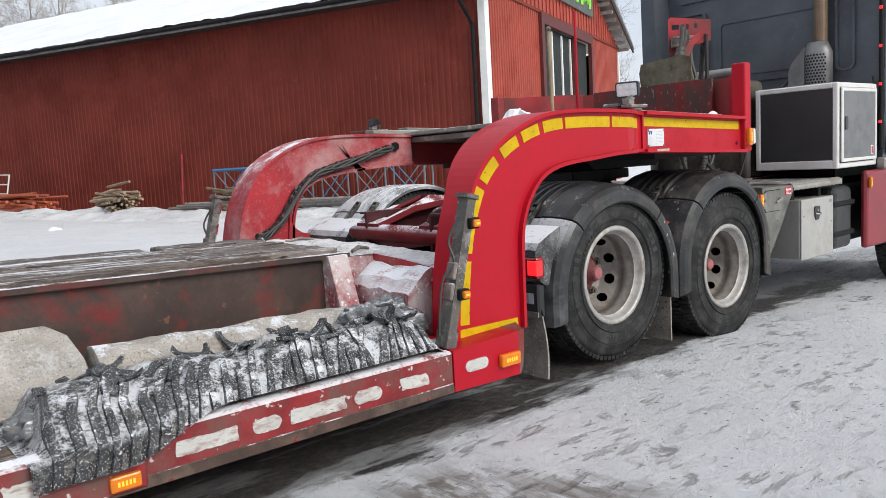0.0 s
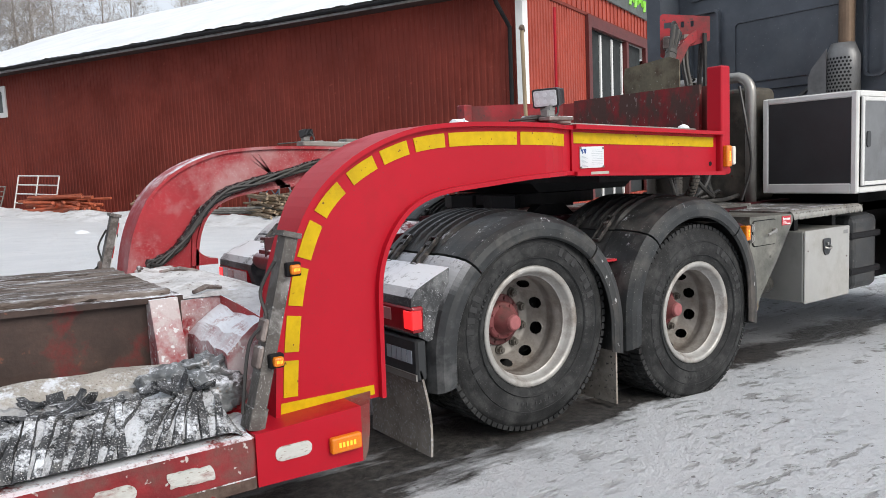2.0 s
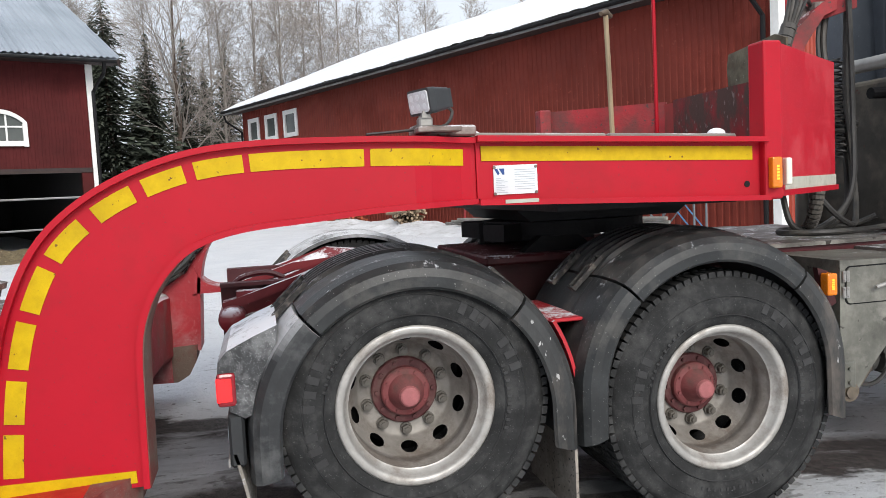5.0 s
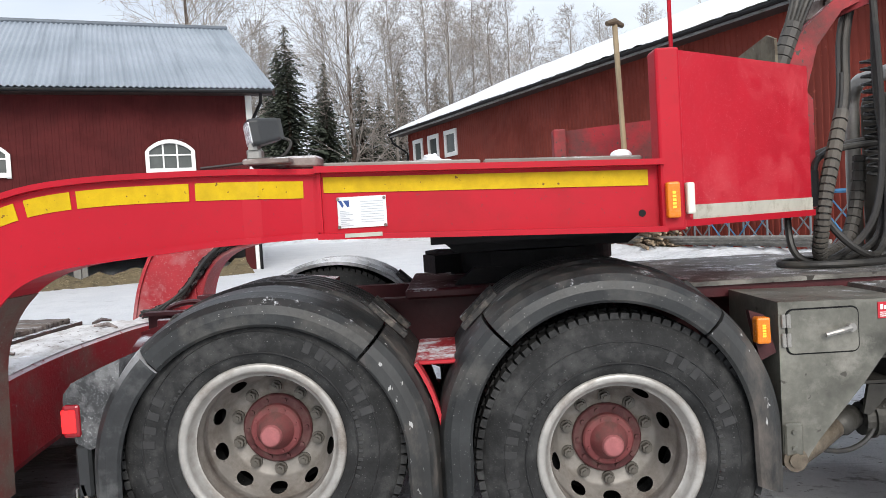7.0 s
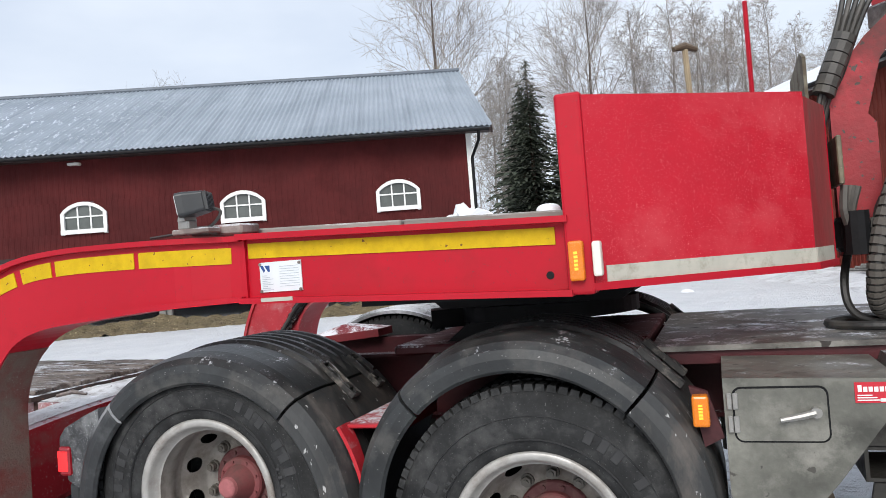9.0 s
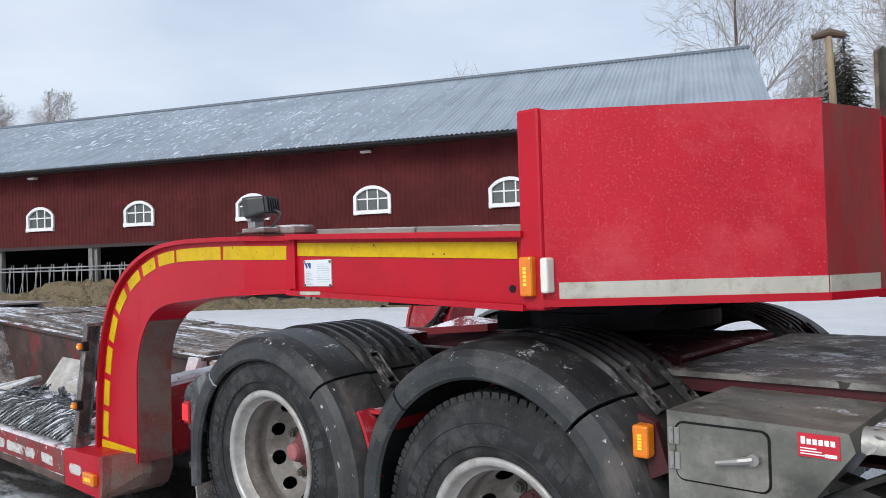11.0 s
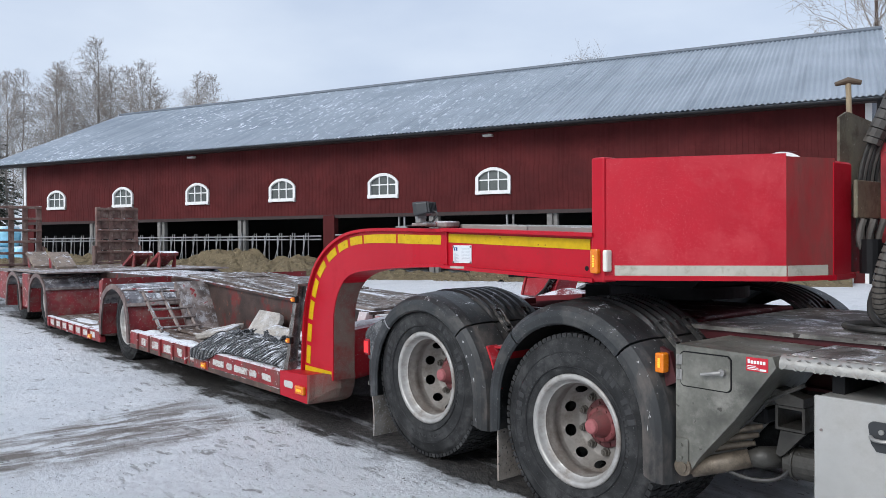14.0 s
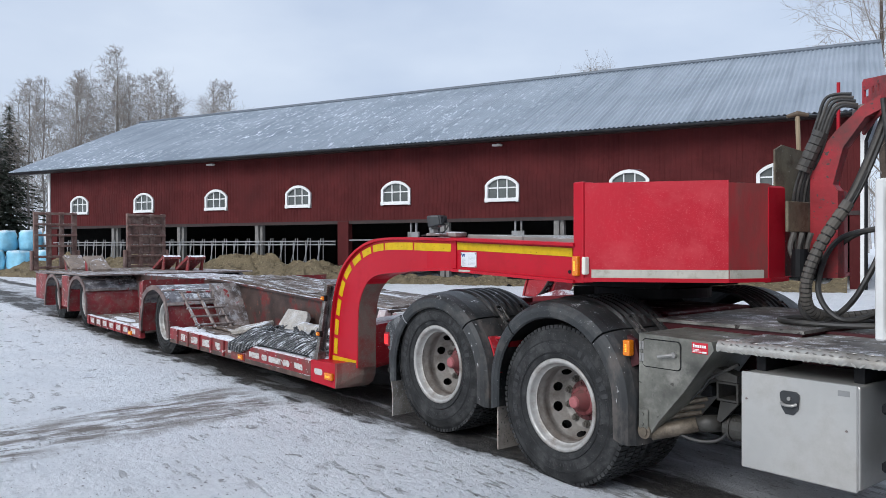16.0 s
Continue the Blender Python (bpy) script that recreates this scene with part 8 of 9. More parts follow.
# ---- small things on the trailer ----
def tread_heap():
    """Strips of old tyre tread folded over the deck edge, on a bed of snow."""
    n_x, n_y = 90, 24
    x0, x1 = 0.66, 2.40

    def bed(x, u):
        """Height of the snow bed at x, u from the deck edge inwards."""
        fade = smoothstep(x0, x0 + 0.10, x) * smoothstep(x1 + 0.02, x1 - 0.06, x)
        y = -1.47 + 0.58 * u
        hump = 0.15 * math.sin(math.pi * min(1.0, u * 0.95 + 0.04)) ** 0.6
        return 0.435 + fade * (hump + 0.035 * noise.fractal(Vector((x * 5, y * 6, 2.0)), 0.8, 2.0, 5) * smoothstep(0.0, 0.4, u))

    def skin(x, u, out=0.0):
        """A point of the rolled tread; towards its end it hangs over the deck edge."""
        over = smoothstep(1.35, 0.90, x)
        y, z = -1.476 + 0.58 * u, bed(x, u)
        v = min(u / 0.16, 1.0)
        if v < 1.0:
            fall, turn = min(v / 0.6, 1.0), smoothstep(0.55, 1.0, v)
            yh = -1.540 + 0.157 * turn
            zh = 0.362 + 0.098 * fall + (bed(x, 0.16) - 0.46) * turn
            y, z = y + (yh - y) * over, z + (zh - z) * over
        face = 1.0 - smoothstep(0.3, 1.0, v)
        return Vector((x, y - out * face, z + out * (1 - 0.8 * face)))
    th = empty("tyre_tread_heap", "heap of old black tyre tread strips under snow", "tyre tread", (1.5, -1.2, 0.43))
    b = bms()
    rows = []
    us = [0.0, 0.02, 0.045, 0.07, 0.10, 0.13, 0.16] + [0.16 + 0.84 * (j + 1) / n_y for j in range(n_y)]
    for i in range(n_x + 1):
        x = x0 - 0.02 + (x1 - x0 + 0.04) * i / n_x
        rows.append([b.verts.new(skin(x, u)) for u in us])
    for p, q in zip(rows, rows[1:]):
        for j in range(len(us) - 1):
            b.faces.new((p[j], q[j], q[j + 1], p[j + 1]))
    part("tread_roll", b, mat("frosted_rolled_tyre_tread", (0.046, 0.049, 0.054), 0.75, var=0.3, scale=14, grime=(0.34, 0.325, 0.305), grime_amount=0.36, grime_scale=22, spots=(0.72, 0.71, 0.70), spots_amount=0.50, spots_scale=200, bump=1.0, bscale=90, bdist=0.02, snow=0.62), th, smooth=True)
    rng = random.Random(11)
    x = x0 + 0.05
    while x < x1 - 0.06:
        w = rng.uniform(0.014, 0.024)
        skew = 0.11 + rng.gauss(0, 0.03)
        u_end = rng.uniform(0.26, 0.74)
        n = 12
        rings = []
        for k in range(n + 1):
            u = 0.004 + u_end * k / n
            xx = x + skew * u / 0.4
            ww = w * (1 + 0.25 * noise.noise(Vector((x * 7, u * 11, 8.0)))) * (1 - 0.25 * k / n)
            h = 0.018 * (1 - smoothstep(0.6, 1.0, k / n)) + 0.001
            rings.append([skin(xx - ww, u, -0.004), skin(xx - ww * 0.85, u, h), skin(xx + ww * 0.85, u, h), skin(xx + ww, u, -0.004)])
        b = bms()
        loft(b, rings)
        part("tread_lug", b, OLD_RUBBER, th, smooth=False)
        x += rng.choice((0.046, 0.054, 0.064))
    # ragged crust of frozen scraps on the inner side
    n_x, n_y = 110, 22
    b = bms()
    rows = []
    for i in range(n_x + 1):
        x = x0 + (x1 - x0) * i / n_x
        row = []
        for j in range(n_y + 1):
            u = 0.42 + 0.60 * j / n_y
            crag = noise.fractal(Vector((x * 6, u * 4, 4.0)), 0.7, 2.1, 5)
            edge = smoothstep(0.42, 0.60, u + 0.10 * noise.noise(Vector((x * 6, 0, 9.0))))
            row.append(b.verts.new((x, -1.47 + 0.58 * u, bed(x, u) - 0.03 + edge * (0.026 + 0.040 * abs(crag)) - 0.10 * smoothstep(0.95, 1.02, u) - 0.06 * smoothstep(0.05, 0.0, x - x0) - 0.06 * smoothstep(0.05, 0.0, x1 - x))))
        rows.append(row)
    for p, q in zip(rows, rows[1:]):
        for j in range(n_y):
            b.faces.new((p[j], q[j], q[j + 1], p[j + 1]))
    part("frozen_crust", b, mat("frosted_rubbish_snow", (0.46, 0.46, 0.46), 0.85, var=0.3, scale=12, grime=(0.045, 0.045, 0.047), grime_amount=0.52, grime_scale=10, bump=1.0, bscale=40, bdist=0.03, snow=0.30), th, smooth=True)
    for i in range(58):
        b = bms()
        L, w = rng.uniform(0.08, 0.24), rng.uniform(0.025, 0.075)
        n = 5
        rings = []
        bend = rng.uniform(-0.05, 0.05)
        for k in range(n + 1):
            t = k / n - 0.5
            zc = bend * 4 * t * t
            wk = w * (1.0 - 1.2 * abs(t) ** 2)
            rings.append([Vector((t * L, -wk / 2, zc)), Vector((t * L, wk / 2, zc)), Vector((t * L, wk / 2, zc + 0.012)), Vector((t * L, -wk / 2, zc + 0.012))])
        loft(b, rings)
        lumpy(b, 0.010, 30, i)
        sc = part("rubber_scrap", b, TORN_RUBBER)
        x, u = rng.uniform(0.75, 2.35), rng.uniform(0.34, 0.96)
        sc.matrix_basis = Matrix.Translation((x, -1.47 + 0.58 * u, bed(x, u) + 0.006)) @ Euler((rng.uniform(-0.35, 0.35), rng.uniform(-0.3, 0.3), rng.uniform(0, 6.28))).to_matrix().to_4x4()
        tagged(sc, "torn black rubber scrap with frost", "rubber scrap", group="rubber scraps")
    plastic = mat("frosted_grey_blue_plastic", (0.21, 0.225, 0.235), 0.5, var=0.4, scale=12, grime=(0.045, 0.04, 0.036), grime_amount=0.48, grime_scale=11, spots=(0.16, 0.12, 0.09), spots_amount=0.3, spots_scale=30, bump=0.8, bscale=40, snow=0.48)
    for i, (x, y, z, s) in enumerate(((2.36, -1.16, 0.59, 0.15), (2.28, -1.02, 0.62, 0.13), (2.42, -1.03, 0.65, 0.11), (2.20, -1.24, 0.55, 0.10), (2.05, -1.06, 0.56, 0.09), (0.74, -1.2, 0.53, 0.10))):
        b = bms()
        bmesh.ops.create_icosphere(b, subdivisions=4, radius=s)
        for v in b.verts:
            v.co.z *= 0.5
            p = v.co * (4.5 / s * 0.2) + Vector((i * 5.0, 0, 0))
            fold = 1.0 - abs(noise.noise(p * 2.2)) * 2.0
            v.co *= 0.75 + 0.40 * fold + 0.30 * noise.noise(p * 5.0)
        lp = part("crumpled_sheet", b, plastic, None, smooth=True)
        lp.matrix_basis = Matrix.Translation((x, y, z - 0.04)) @ Euler((0, 0, i * 1.3)).to_matrix().to_4x4()
        tagged(lp, "crumpled grey-blue plastic scrap dusted with snow", "plastic scrap", group="plastic scraps")


def timber_block(name, label, m, size, seed, mt):
    b = bms()
    lo, hi = [-v / 2 for v in size], [v / 2 for v in size]
    box(b, lo, hi, 0.015)
    bmesh.ops.subdivide_edges(b, edges=[e for e in b.edges if e.calc_length() > 0.08], cuts=5, use_grid_fill=True)
    lumpy(b, 0.012, 9, seed)
    ob = part(name, b, mt)
    ob.matrix_basis = m
    return tagged(ob, label, "timber block")


def snow_patch(x, y, z, rx, ry, h, seed):
    """A thin drift of snow on a deck."""
    b = bms()
    n, k = 28, 7
    rows = []
    for j in range(k + 1):
        t = j / k
        row = []
        for i in range(n):
            g = 2 * math.pi * i / n
            r = t * (1 + 0.35 * noise.noise(Vector((math.cos(g) * 2, math.sin(g) * 2, seed))))
            px, py = x + rx * r * math.cos(g), y + ry * r * math.sin(g)
            row.append(b.verts.new((px, py, z - 0.004 + h * (1 - t * t) * (1 + 0.5 * noise.noise(Vector((px * 9, py * 9, seed)))))))
        rows.append(row)
    for p, q in zip(rows, rows[1:]):
        for i in range(n):
            b.faces.new((p[i], p[(i + 1) % n], q[(i + 1) % n], q[i]))
    bmesh.ops.remove_doubles(b, verts=list(b.verts), dist=0.0005)
    tagged(part("snow_patch", b, SNOW_DIRTY, None, smooth=True), "thin trodden drift of snow on the deck", "snow patch", group="snow patches")


def deck_clutter():
    for i, (x, y, z, rx, ry, h) in enumerate(((-0.95, -1.30, 0.432, 0.30, 0.13, 0.035), (-0.45, -1.39, 0.432, 0.42, 0.07, 0.03), (0.20, -1.38, 0.432, 0.38, 0.08, 0.035), (0.42, -1.12, 0.432, 0.22, 0.16, 0.04), (-3.0, -1.30, 0.322, 0.40, 0.12, 0.03), (-4.1, -1.22, 0.322, 0.6, 0.10, 0.025), (2.43, -1.30, 0.44, 0.10, 0.14, 0.05))):
        snow_patch(x, y, z, rx, ry, h, i * 3.3)
    tread_heap()
    # a rough round-backed baulk beside the central beam
    b = bms()
    rings = []
    n = 40
    for i in range(n + 1):
        t = i / n
        x = 1.04 + 1.28 * t
        r = 0.112 - 0.018 * t
        ring = []
        for q in range(16):
            g = 2 * math.pi * q / 16
            p = Vector((x * 4, math.cos(g) * 1.3, math.sin(g) * 1.3))
            rr = r * (1 + 0.16 * noise.fractal(p, 0.8, 2.0, 5))
            ring.append(Vector((x + 0.01 * noise.noise(p * 3), -0.83 + 1.1 * rr * math.cos(g), 0.435 + r * 0.95 + rr * 0.95 * max(math.sin(g), -0.96))))
        rings.append(ring)
    loft(b, rings)
    tagged(part("timber_baulk", b, CONCRETE, None), "rough frosted timber baulk beside the central beam", "timber")
    b = bms()
    v = Vector((0, 0.22, 0.30))
    n = Vector((0, -0.30, 0.22)).normalized()
    m = Matrix(((1, v.x, n.x, 0), (0, v.y, n.y, -0.90), (0, v.z, n.z, 0.435), (0, 0, 0, 1)))
    prism(b, [(0.46, 0.0), (1.03, 0.0), (1.015, 0.52), (0.975, 0.84), (0.90, 1.0), (0.44, 1.02)], "z", -0.03, 0.03, m)
    bmesh.ops.bevel(b, geom=list(b.edges), offset=0.006, segments=1, affect="EDGES")
    tagged(part("timber_slab", b, CONCRETE), "pale frosted slab with a cut corner leaning on the beam", "slab")
    timber_block("timber_slab", "pale frosted slab lying on the deck", Matrix.Translation((0.06, -0.98, 0.515)) @ Euler((0.18, -0.18, 0.35)).to_matrix().to_4x4(), (0.46, 0.30, 0.06), 5.0, CONCRETE)
    for i, (x, y, L) in enumerate(((-0.35, -1.05, 1.1), (-0.30, -0.92, 1.2), (-0.38, -0.78, 1.0))):
        timber_block("deck_board", "worn brown board lying along the deck", Matrix.Translation((x, y, 0.452)) @ Euler((0, 0, 0.02 * (i - 1))).to_matrix().to_4x4(), (L, 0.11, 0.04), 2.0 + i, DECK_WOOD)
    # small grid ramp leaning on the first wheel arch
    th = empty("grid_ladder", "small rusty steel grid leaning on the wheel arch", "grid", (-0.8, -1.1, 0.44))
    a0, a1 = Vector((-1.20, -1.38, 0.905)), Vector((-1.20, -0.96, 0.905))
    c0, c1 = Vector((-0.78, -1.30, 0.455)), Vector((-0.78, -0.88, 0.455))
    for i in range(3):
        t = i / 2
        b = bms()
        tube(b, [a0.lerp(a1, t), c0.lerp(c1, t)], 0.022, 6)
        part("rail", b, DIRTY_STEEL, th)
    for i in range(5):
        t = 0.06 + 0.88 * i / 4
        b = bms()
        tube(b, [a0.lerp(c0, t) + Vector((-0.01, -0.04, 0.02)), a1.lerp(c1, t) + Vector((0, 0.04, 0.02))], 0.016, 6)
        part("rung", b, DIRTY_STEEL, th)


def work_lamp(x, y, z, turn, tilt, size=1.0):
    th = empty("work_lamp", "square black work lamp on a small bracket", "work lamp", (x, y, z), group="work lamps")
    m = Matrix.Translation((x, y, z + 0.115 * size)) @ Matrix.Rotation(radians(turn), 4, "Z") @ Matrix.Rotation(radians(tilt), 4, "Y") @ Matrix.Scale(size, 4)
    b = bms()
    prism(b, rounded_rect(-0.072, -0.048, 0.072, 0.048, 0.014), "x", -0.015, 0.012, m)
    rings = []
    for d, k in ((0.012, 1.0), (0.05, 0.9), (0.085, 0.82)):
        rings.append([m @ Vector((d, p[0] * k, p[1] * k)) for p in rounded_rect(-0.072, -0.048, 0.072, 0.048, 0.014)])
    loft(b, rings)
    body = part("lamp_body", b, DARK_GLOSS, th)
    for i in range(6):
        yy = -0.05 + i * 0.02
        b = bms()
        box(b, (0.078, yy - 0.003, -0.036), (0.100, yy + 0.003, 0.036), 0, m)
        part("cooling_fin", b, DARK_GLOSS, body)
    b = bms()
    prism(b, rounded_rect(-0.062, -0.039, 0.062, 0.039, 0.010), "x", -0.020, -0.0152, m)
    part("lamp_glass", b, LAMP_GLASS, body)
    b = bms()
    for i in range(3):
        for k in range(2):
            cyl(b, (-0.0215, -0.04 + i * 0.04, -0.018 + k * 0.036), 0.012, 0.001, "x", 10)
    for v in b.verts:
        v.co = m @ v.co
    part("reflector_cups", b, PAPER, body)
    b = bms()
    box(b, (x - 0.02, y - 0.028, z + 0.018), (x + 0.03, y + 0.028, z + 0.055), 0.006)
    prism(b, [(x - 0.012, z + 0.05), (x + 0.022, z + 0.05), (x + 0.016, z + 0.075), (x - 0.006, z + 0.075)], "y", y - 0.035, y + 0.035)
    part("swivel", b, TUBE, th)
    b = bms()
    box(b, (x - 0.03, y - 0.05, z), (x + 0.13, y + 0.03, z + 0.02), 0.004)
    part("bracket", b, DIRTY_STEEL, th)
    b = bms()
    tube(b, spline([m @ Vector((0.08, 0, -0.02)), m @ Vector((0.13, 0.0, -0.05)), Vector((x + 0.09, y + 0.03, z + 0.03)), Vector((x + 0.02, y + 0.04, z + 0.02)), Vector((x - 0.08, y + 0.05, z + 0.012)), Vector((x - 0.2, y + 0.04, z + 0.004))], 6), 0.006, 6)
    part("cable", b, HOSE, th)


def neck_planks():
    rng = random.Random(3)
    src = None
    for row in range(8):
        y0 = -1.16 + row * 0.29
        x = 4.22
        while x < 5.35:
            L = min(rng.uniform(0.5, 0.95), 5.42 - x)
            b = bms()
            zt = 1.575 - (x + L / 2 - 4.2) * 0.034
            m = Matrix.Translation((x + L / 2, y0 + 0.145, zt)) @ Matrix.Rotation(0.034, 4, "Y") @ Matrix.Rotation(rng.uniform(-0.02, 0.02), 4, "Z")
            box(b, (-L / 2 + 0.006, -0.135, -0.018), (L / 2 - 0.006, 0.135, 0.016), 0.006)
            ob = part("neck_board", b, GREY_BOARD)
            ob.matrix_basis = m
            tagged(ob, "weathered grey board on the gooseneck platform", "board", group="gooseneck boards")
            x += L
    for i, (x, y, z, L) in enumerate(((4.13, -1.22, 1.590, 0.24), (4.15, 1.18, 1.59, 0.5), (4.55, 1.2, 1.60, 0.6), (5.05, 1.18, 1.60, 0.45))):
        b = bms()
        box(b, (-L / 2, -0.06, -0.018), (L / 2, 0.06, 0.022), 0.008)
        lumpy(b, 0.006, 12, i)
        ob = part("loose_board", b, DIRTY_STEEL if i == 0 else GREY_BOARD)
        ob.matrix_basis = Matrix.Translation((x, y, z)) @ Euler((0.02, 0.03, 0.05 * (i - 1))).to_matrix().to_4x4()
        tagged(ob, "loose grey board on top of a gooseneck beam", "board", group="loose boards")
    for i, (x, y, z, r) in enumerate(((4.66, 0.18, 1.62, 0.10), (4.80, 0.24, 1.60, 0.06), (5.35, -1.10, 1.55, 0.032))):
        b = bms()
        bmesh.ops.create_icosphere(b, subdivisions=3, radius=r)
        for v in b.verts:
            v.co.x *= 1.35
            v.co.z *= 0.7
        lumpy(b, r * 0.5, 14, i * 2.2)
        ob = part("snow_lump", b, SNOW)
        ob.matrix_basis = Matrix.Translation((x, y, z))
        tagged(ob, "small hard lump of white snow", "snow lump", group="snow lumps")


def spade_and_pole():
    th = empty("shovel", "upright shovel with a worn wooden T handle", "shovel", (5.80, 0.85, 1.31))
    b = bms()
    tube(b, [(5.83, 0.86, 1.50), (5.80, 0.85, 2.49)], 0.017, 10)
    part("shaft", b, WOOD, th)
    b = bms()
    tube(b, [(5.74, 0.80, 2.49), (5.80, 0.85, 2.51), (5.86, 0.90, 2.495)], [0.014, 0.024, 0.016], 10)
    part("handle", b, mat("dark_worn_grip", (0.12, 0.085, 0.055), 0.6, var=0.2, bump=0.1), th)
    b = bms()
    prism(b, [(-0.12, 0.0), (0.12, 0.0), (0.13, 0.22), (0.03, 0.27), (-0.03, 0.27), (-0.13, 0.22)], "x", -0.004, 0.004, Matrix.Translation((5.84, 0.86, 1.31)))
    part("blade", b, TUBE, th)
    b = bms()
    tube(b, [(6.128, 0.80, 1.29), (6.128, 0.802, 2.69)], 0.013, 8)
    ob = part("marker_pole", b, RED)
    tagged(ob, "thin red marker pole standing in the nose", "pole")


deck_clutter()
work_lamp(4.035, -1.325, 1.580, 22, -8, 0.95)
work_lamp(3.95, 1.20, 1.60, -75, -14, 0.62)
neck_planks()
spade_and_pole()


# ---- things along the red workshop ----
WALL = frame_at((5.31, 33.24, 0), -65.5)


def at_wall(s, out, dz=0.0):
    p = WALL @ Vector((s, -out, 0))
    return Vector((p.x, p.y, ground_height(p.x, p.y) + dz))


def stick_pile(s, out, n, length, rad, height, mt, label, cat, along=0.0, spread=0.6, seed=1, hollow=False):
    rng = random.Random(seed)
    th = empty("stick_pile" if mt is STICKS else "pipe_pile", label, cat, tuple(at_wall(s, out)))
    for i in range(n):
        t = rng.random()
        lvl = height * (1 - t * t)
        c = at_wall(s + rng.gauss(0, length * 0.10), out + rng.uniform(-spread, spread) * (1 - 0.5 * lvl / height), rad + 0.1 + lvl * rng.random())
        a = along + rng.gauss(0, 0.20)
        d = (WALL.to_3x3() @ Vector((math.cos(a), -math.sin(a), rng.gauss(0, 0.05)))) * (length * rng.uniform(0.7, 1.0) / 2)
        b = bms()
        mid = c + Vector((0, 0, rng.uniform(-0.04, 0.05)))
        tube(b, [c - d, mid, c + d], [rad * rng.uniform(0.8, 1.1), rad, rad * rng.uniform(0.6, 1.0)], 6)
        part("stick" if mt is STICKS else "pipe", b, mt, th)
    return th


stick_pile(5.6, 1.4, 36, 3.6, 0.07, 0.62, ORANGE_PIPE, "pile of rusty orange pipes on snow by the wall", "pipe pile", along=0.1, spread=0.55, seed=4)
stick_pile(10.8, 1.4, 80, 2.3, 0.05, 0.95, STICKS, "tied bundle of weathered sticks by the wall", "stick pile", along=0.5, spread=0.5, seed=5)
stick_pile(16.2, 1.5, 90, 2.1, 0.04, 0.75, STICKS, "loose heap of pale weathered sticks by the wall", "stick pile", along=0.55, spread=0.75, seed=6)


def trestle(s0, s1, out):
    th = empty("steel_trestle", "long lattice steel trestle with blue top rails", "trestle", tuple(at_wall((s0 + s1) / 2, out)))
    z0 = 0.25
    zt = 1.42
    for o in (0.0, 0.5):
        b = bms()
        p, q = at_wall(s0, out + o), at_wall(s1, out + o)
        tube(b, [Vector((p.x, p.y, zt)), Vector((q.x, q.y, zt))], 0.055, 6)
        part("top_rail", b, BLUE_STEEL, th)
        n = 6
        for i in range(n + 1):
            s = s0 + (s1 - s0) * i / n
            a = at_wall(s, out + o)
            b = bms()
            tube(b, [Vector((a.x, a.y, a.z)), Vector((a.x, a.y, zt))], 0.028, 5)
            part("upright", b, mat("dull_grey_trestle_steel", (0.16, 0.18, 0.20), 0.5, metal=0.2, var=0.15, bump=0.05), th)
            if i < n:
                c = at_wall(s + (s1 - s0) / n, out + o)
                for u, v in ((a.z + 0.1, zt), (zt, a.z + 0.1)):
                    b = bms()
                    tube(b, [Vector((a.x, a.y, u)), Vector((c.x, c.y, v))], 0.02, 5)
                    part("brace", b, MATS["dull_grey_trestle_steel"] if (i + (u > v)) % 3 else BLUE_STEEL, th)
    b = bms()
    for k in range(3):
        p, q = at_wall(s0 - 1.6 + k * 0.5, out + 0.9 + 0.15 * k, 0.25 + 0.08 * k), at_wall(s1 - 0.4, out + 0.8 + 0.1 * k, 0.3 + 0.1 * k)
        tube(b, [p, q], 0.05, 6)
    part("stacked_bar", b, GREY_BOARD, th)


trestle(15.0, 22.4, 0.8)


def leaning_gate(s0, s1, out, height, bars, uprights, mt, label):
    th = empty("leaning_gate", label, "gate", tuple(at_wall((s0 + s1) / 2, out)), group="leaning gates")
    lean = 0.35
    for i in range(bars):
        t = i / (bars - 1)
        b = bms()
        tube(b, [at_wall(s0, out - lean * t, 0.05 + height * t), at_wall(s1, out - lean * t, 0.05 + height * t)], 0.028, 5)
        part("bar", b, mt, th)
    for i in range(uprights):
        s = s0 + (s1 - s0) * i / (uprights - 1)
        b = bms()
        tube(b, [at_wall(s, out, 0.03), at_wall(s, out - lean, 0.07 + height)], 0.03, 5)
        part("upright", b, mt, th)


leaning_gate(1.6, 4.3, 0.9, 1.45, 5, 3, TRIM_WHITE, "white-painted tubular gate leaning on the wall")
leaning_gate(-5.7, -2.9, 0.9, 1.35, 7, 3, GREY_BOARD, "weathered grey slatted gate leaning on the wall")
leaning_gate(-1.6, 0.6, 0.9, 1.0, 6, 3, GREY_BOARD, "low grey slatted gate leaning on the wall")
b = bms()
tube(b, [at_wall(12.6, 0.25, 0.2), at_wall(12.62, 0.12, 2.0)], 0.04, 6)
tagged(part("iron_bar", b, RED_WORN), "thin dark iron bar standing by the wall", "bar")


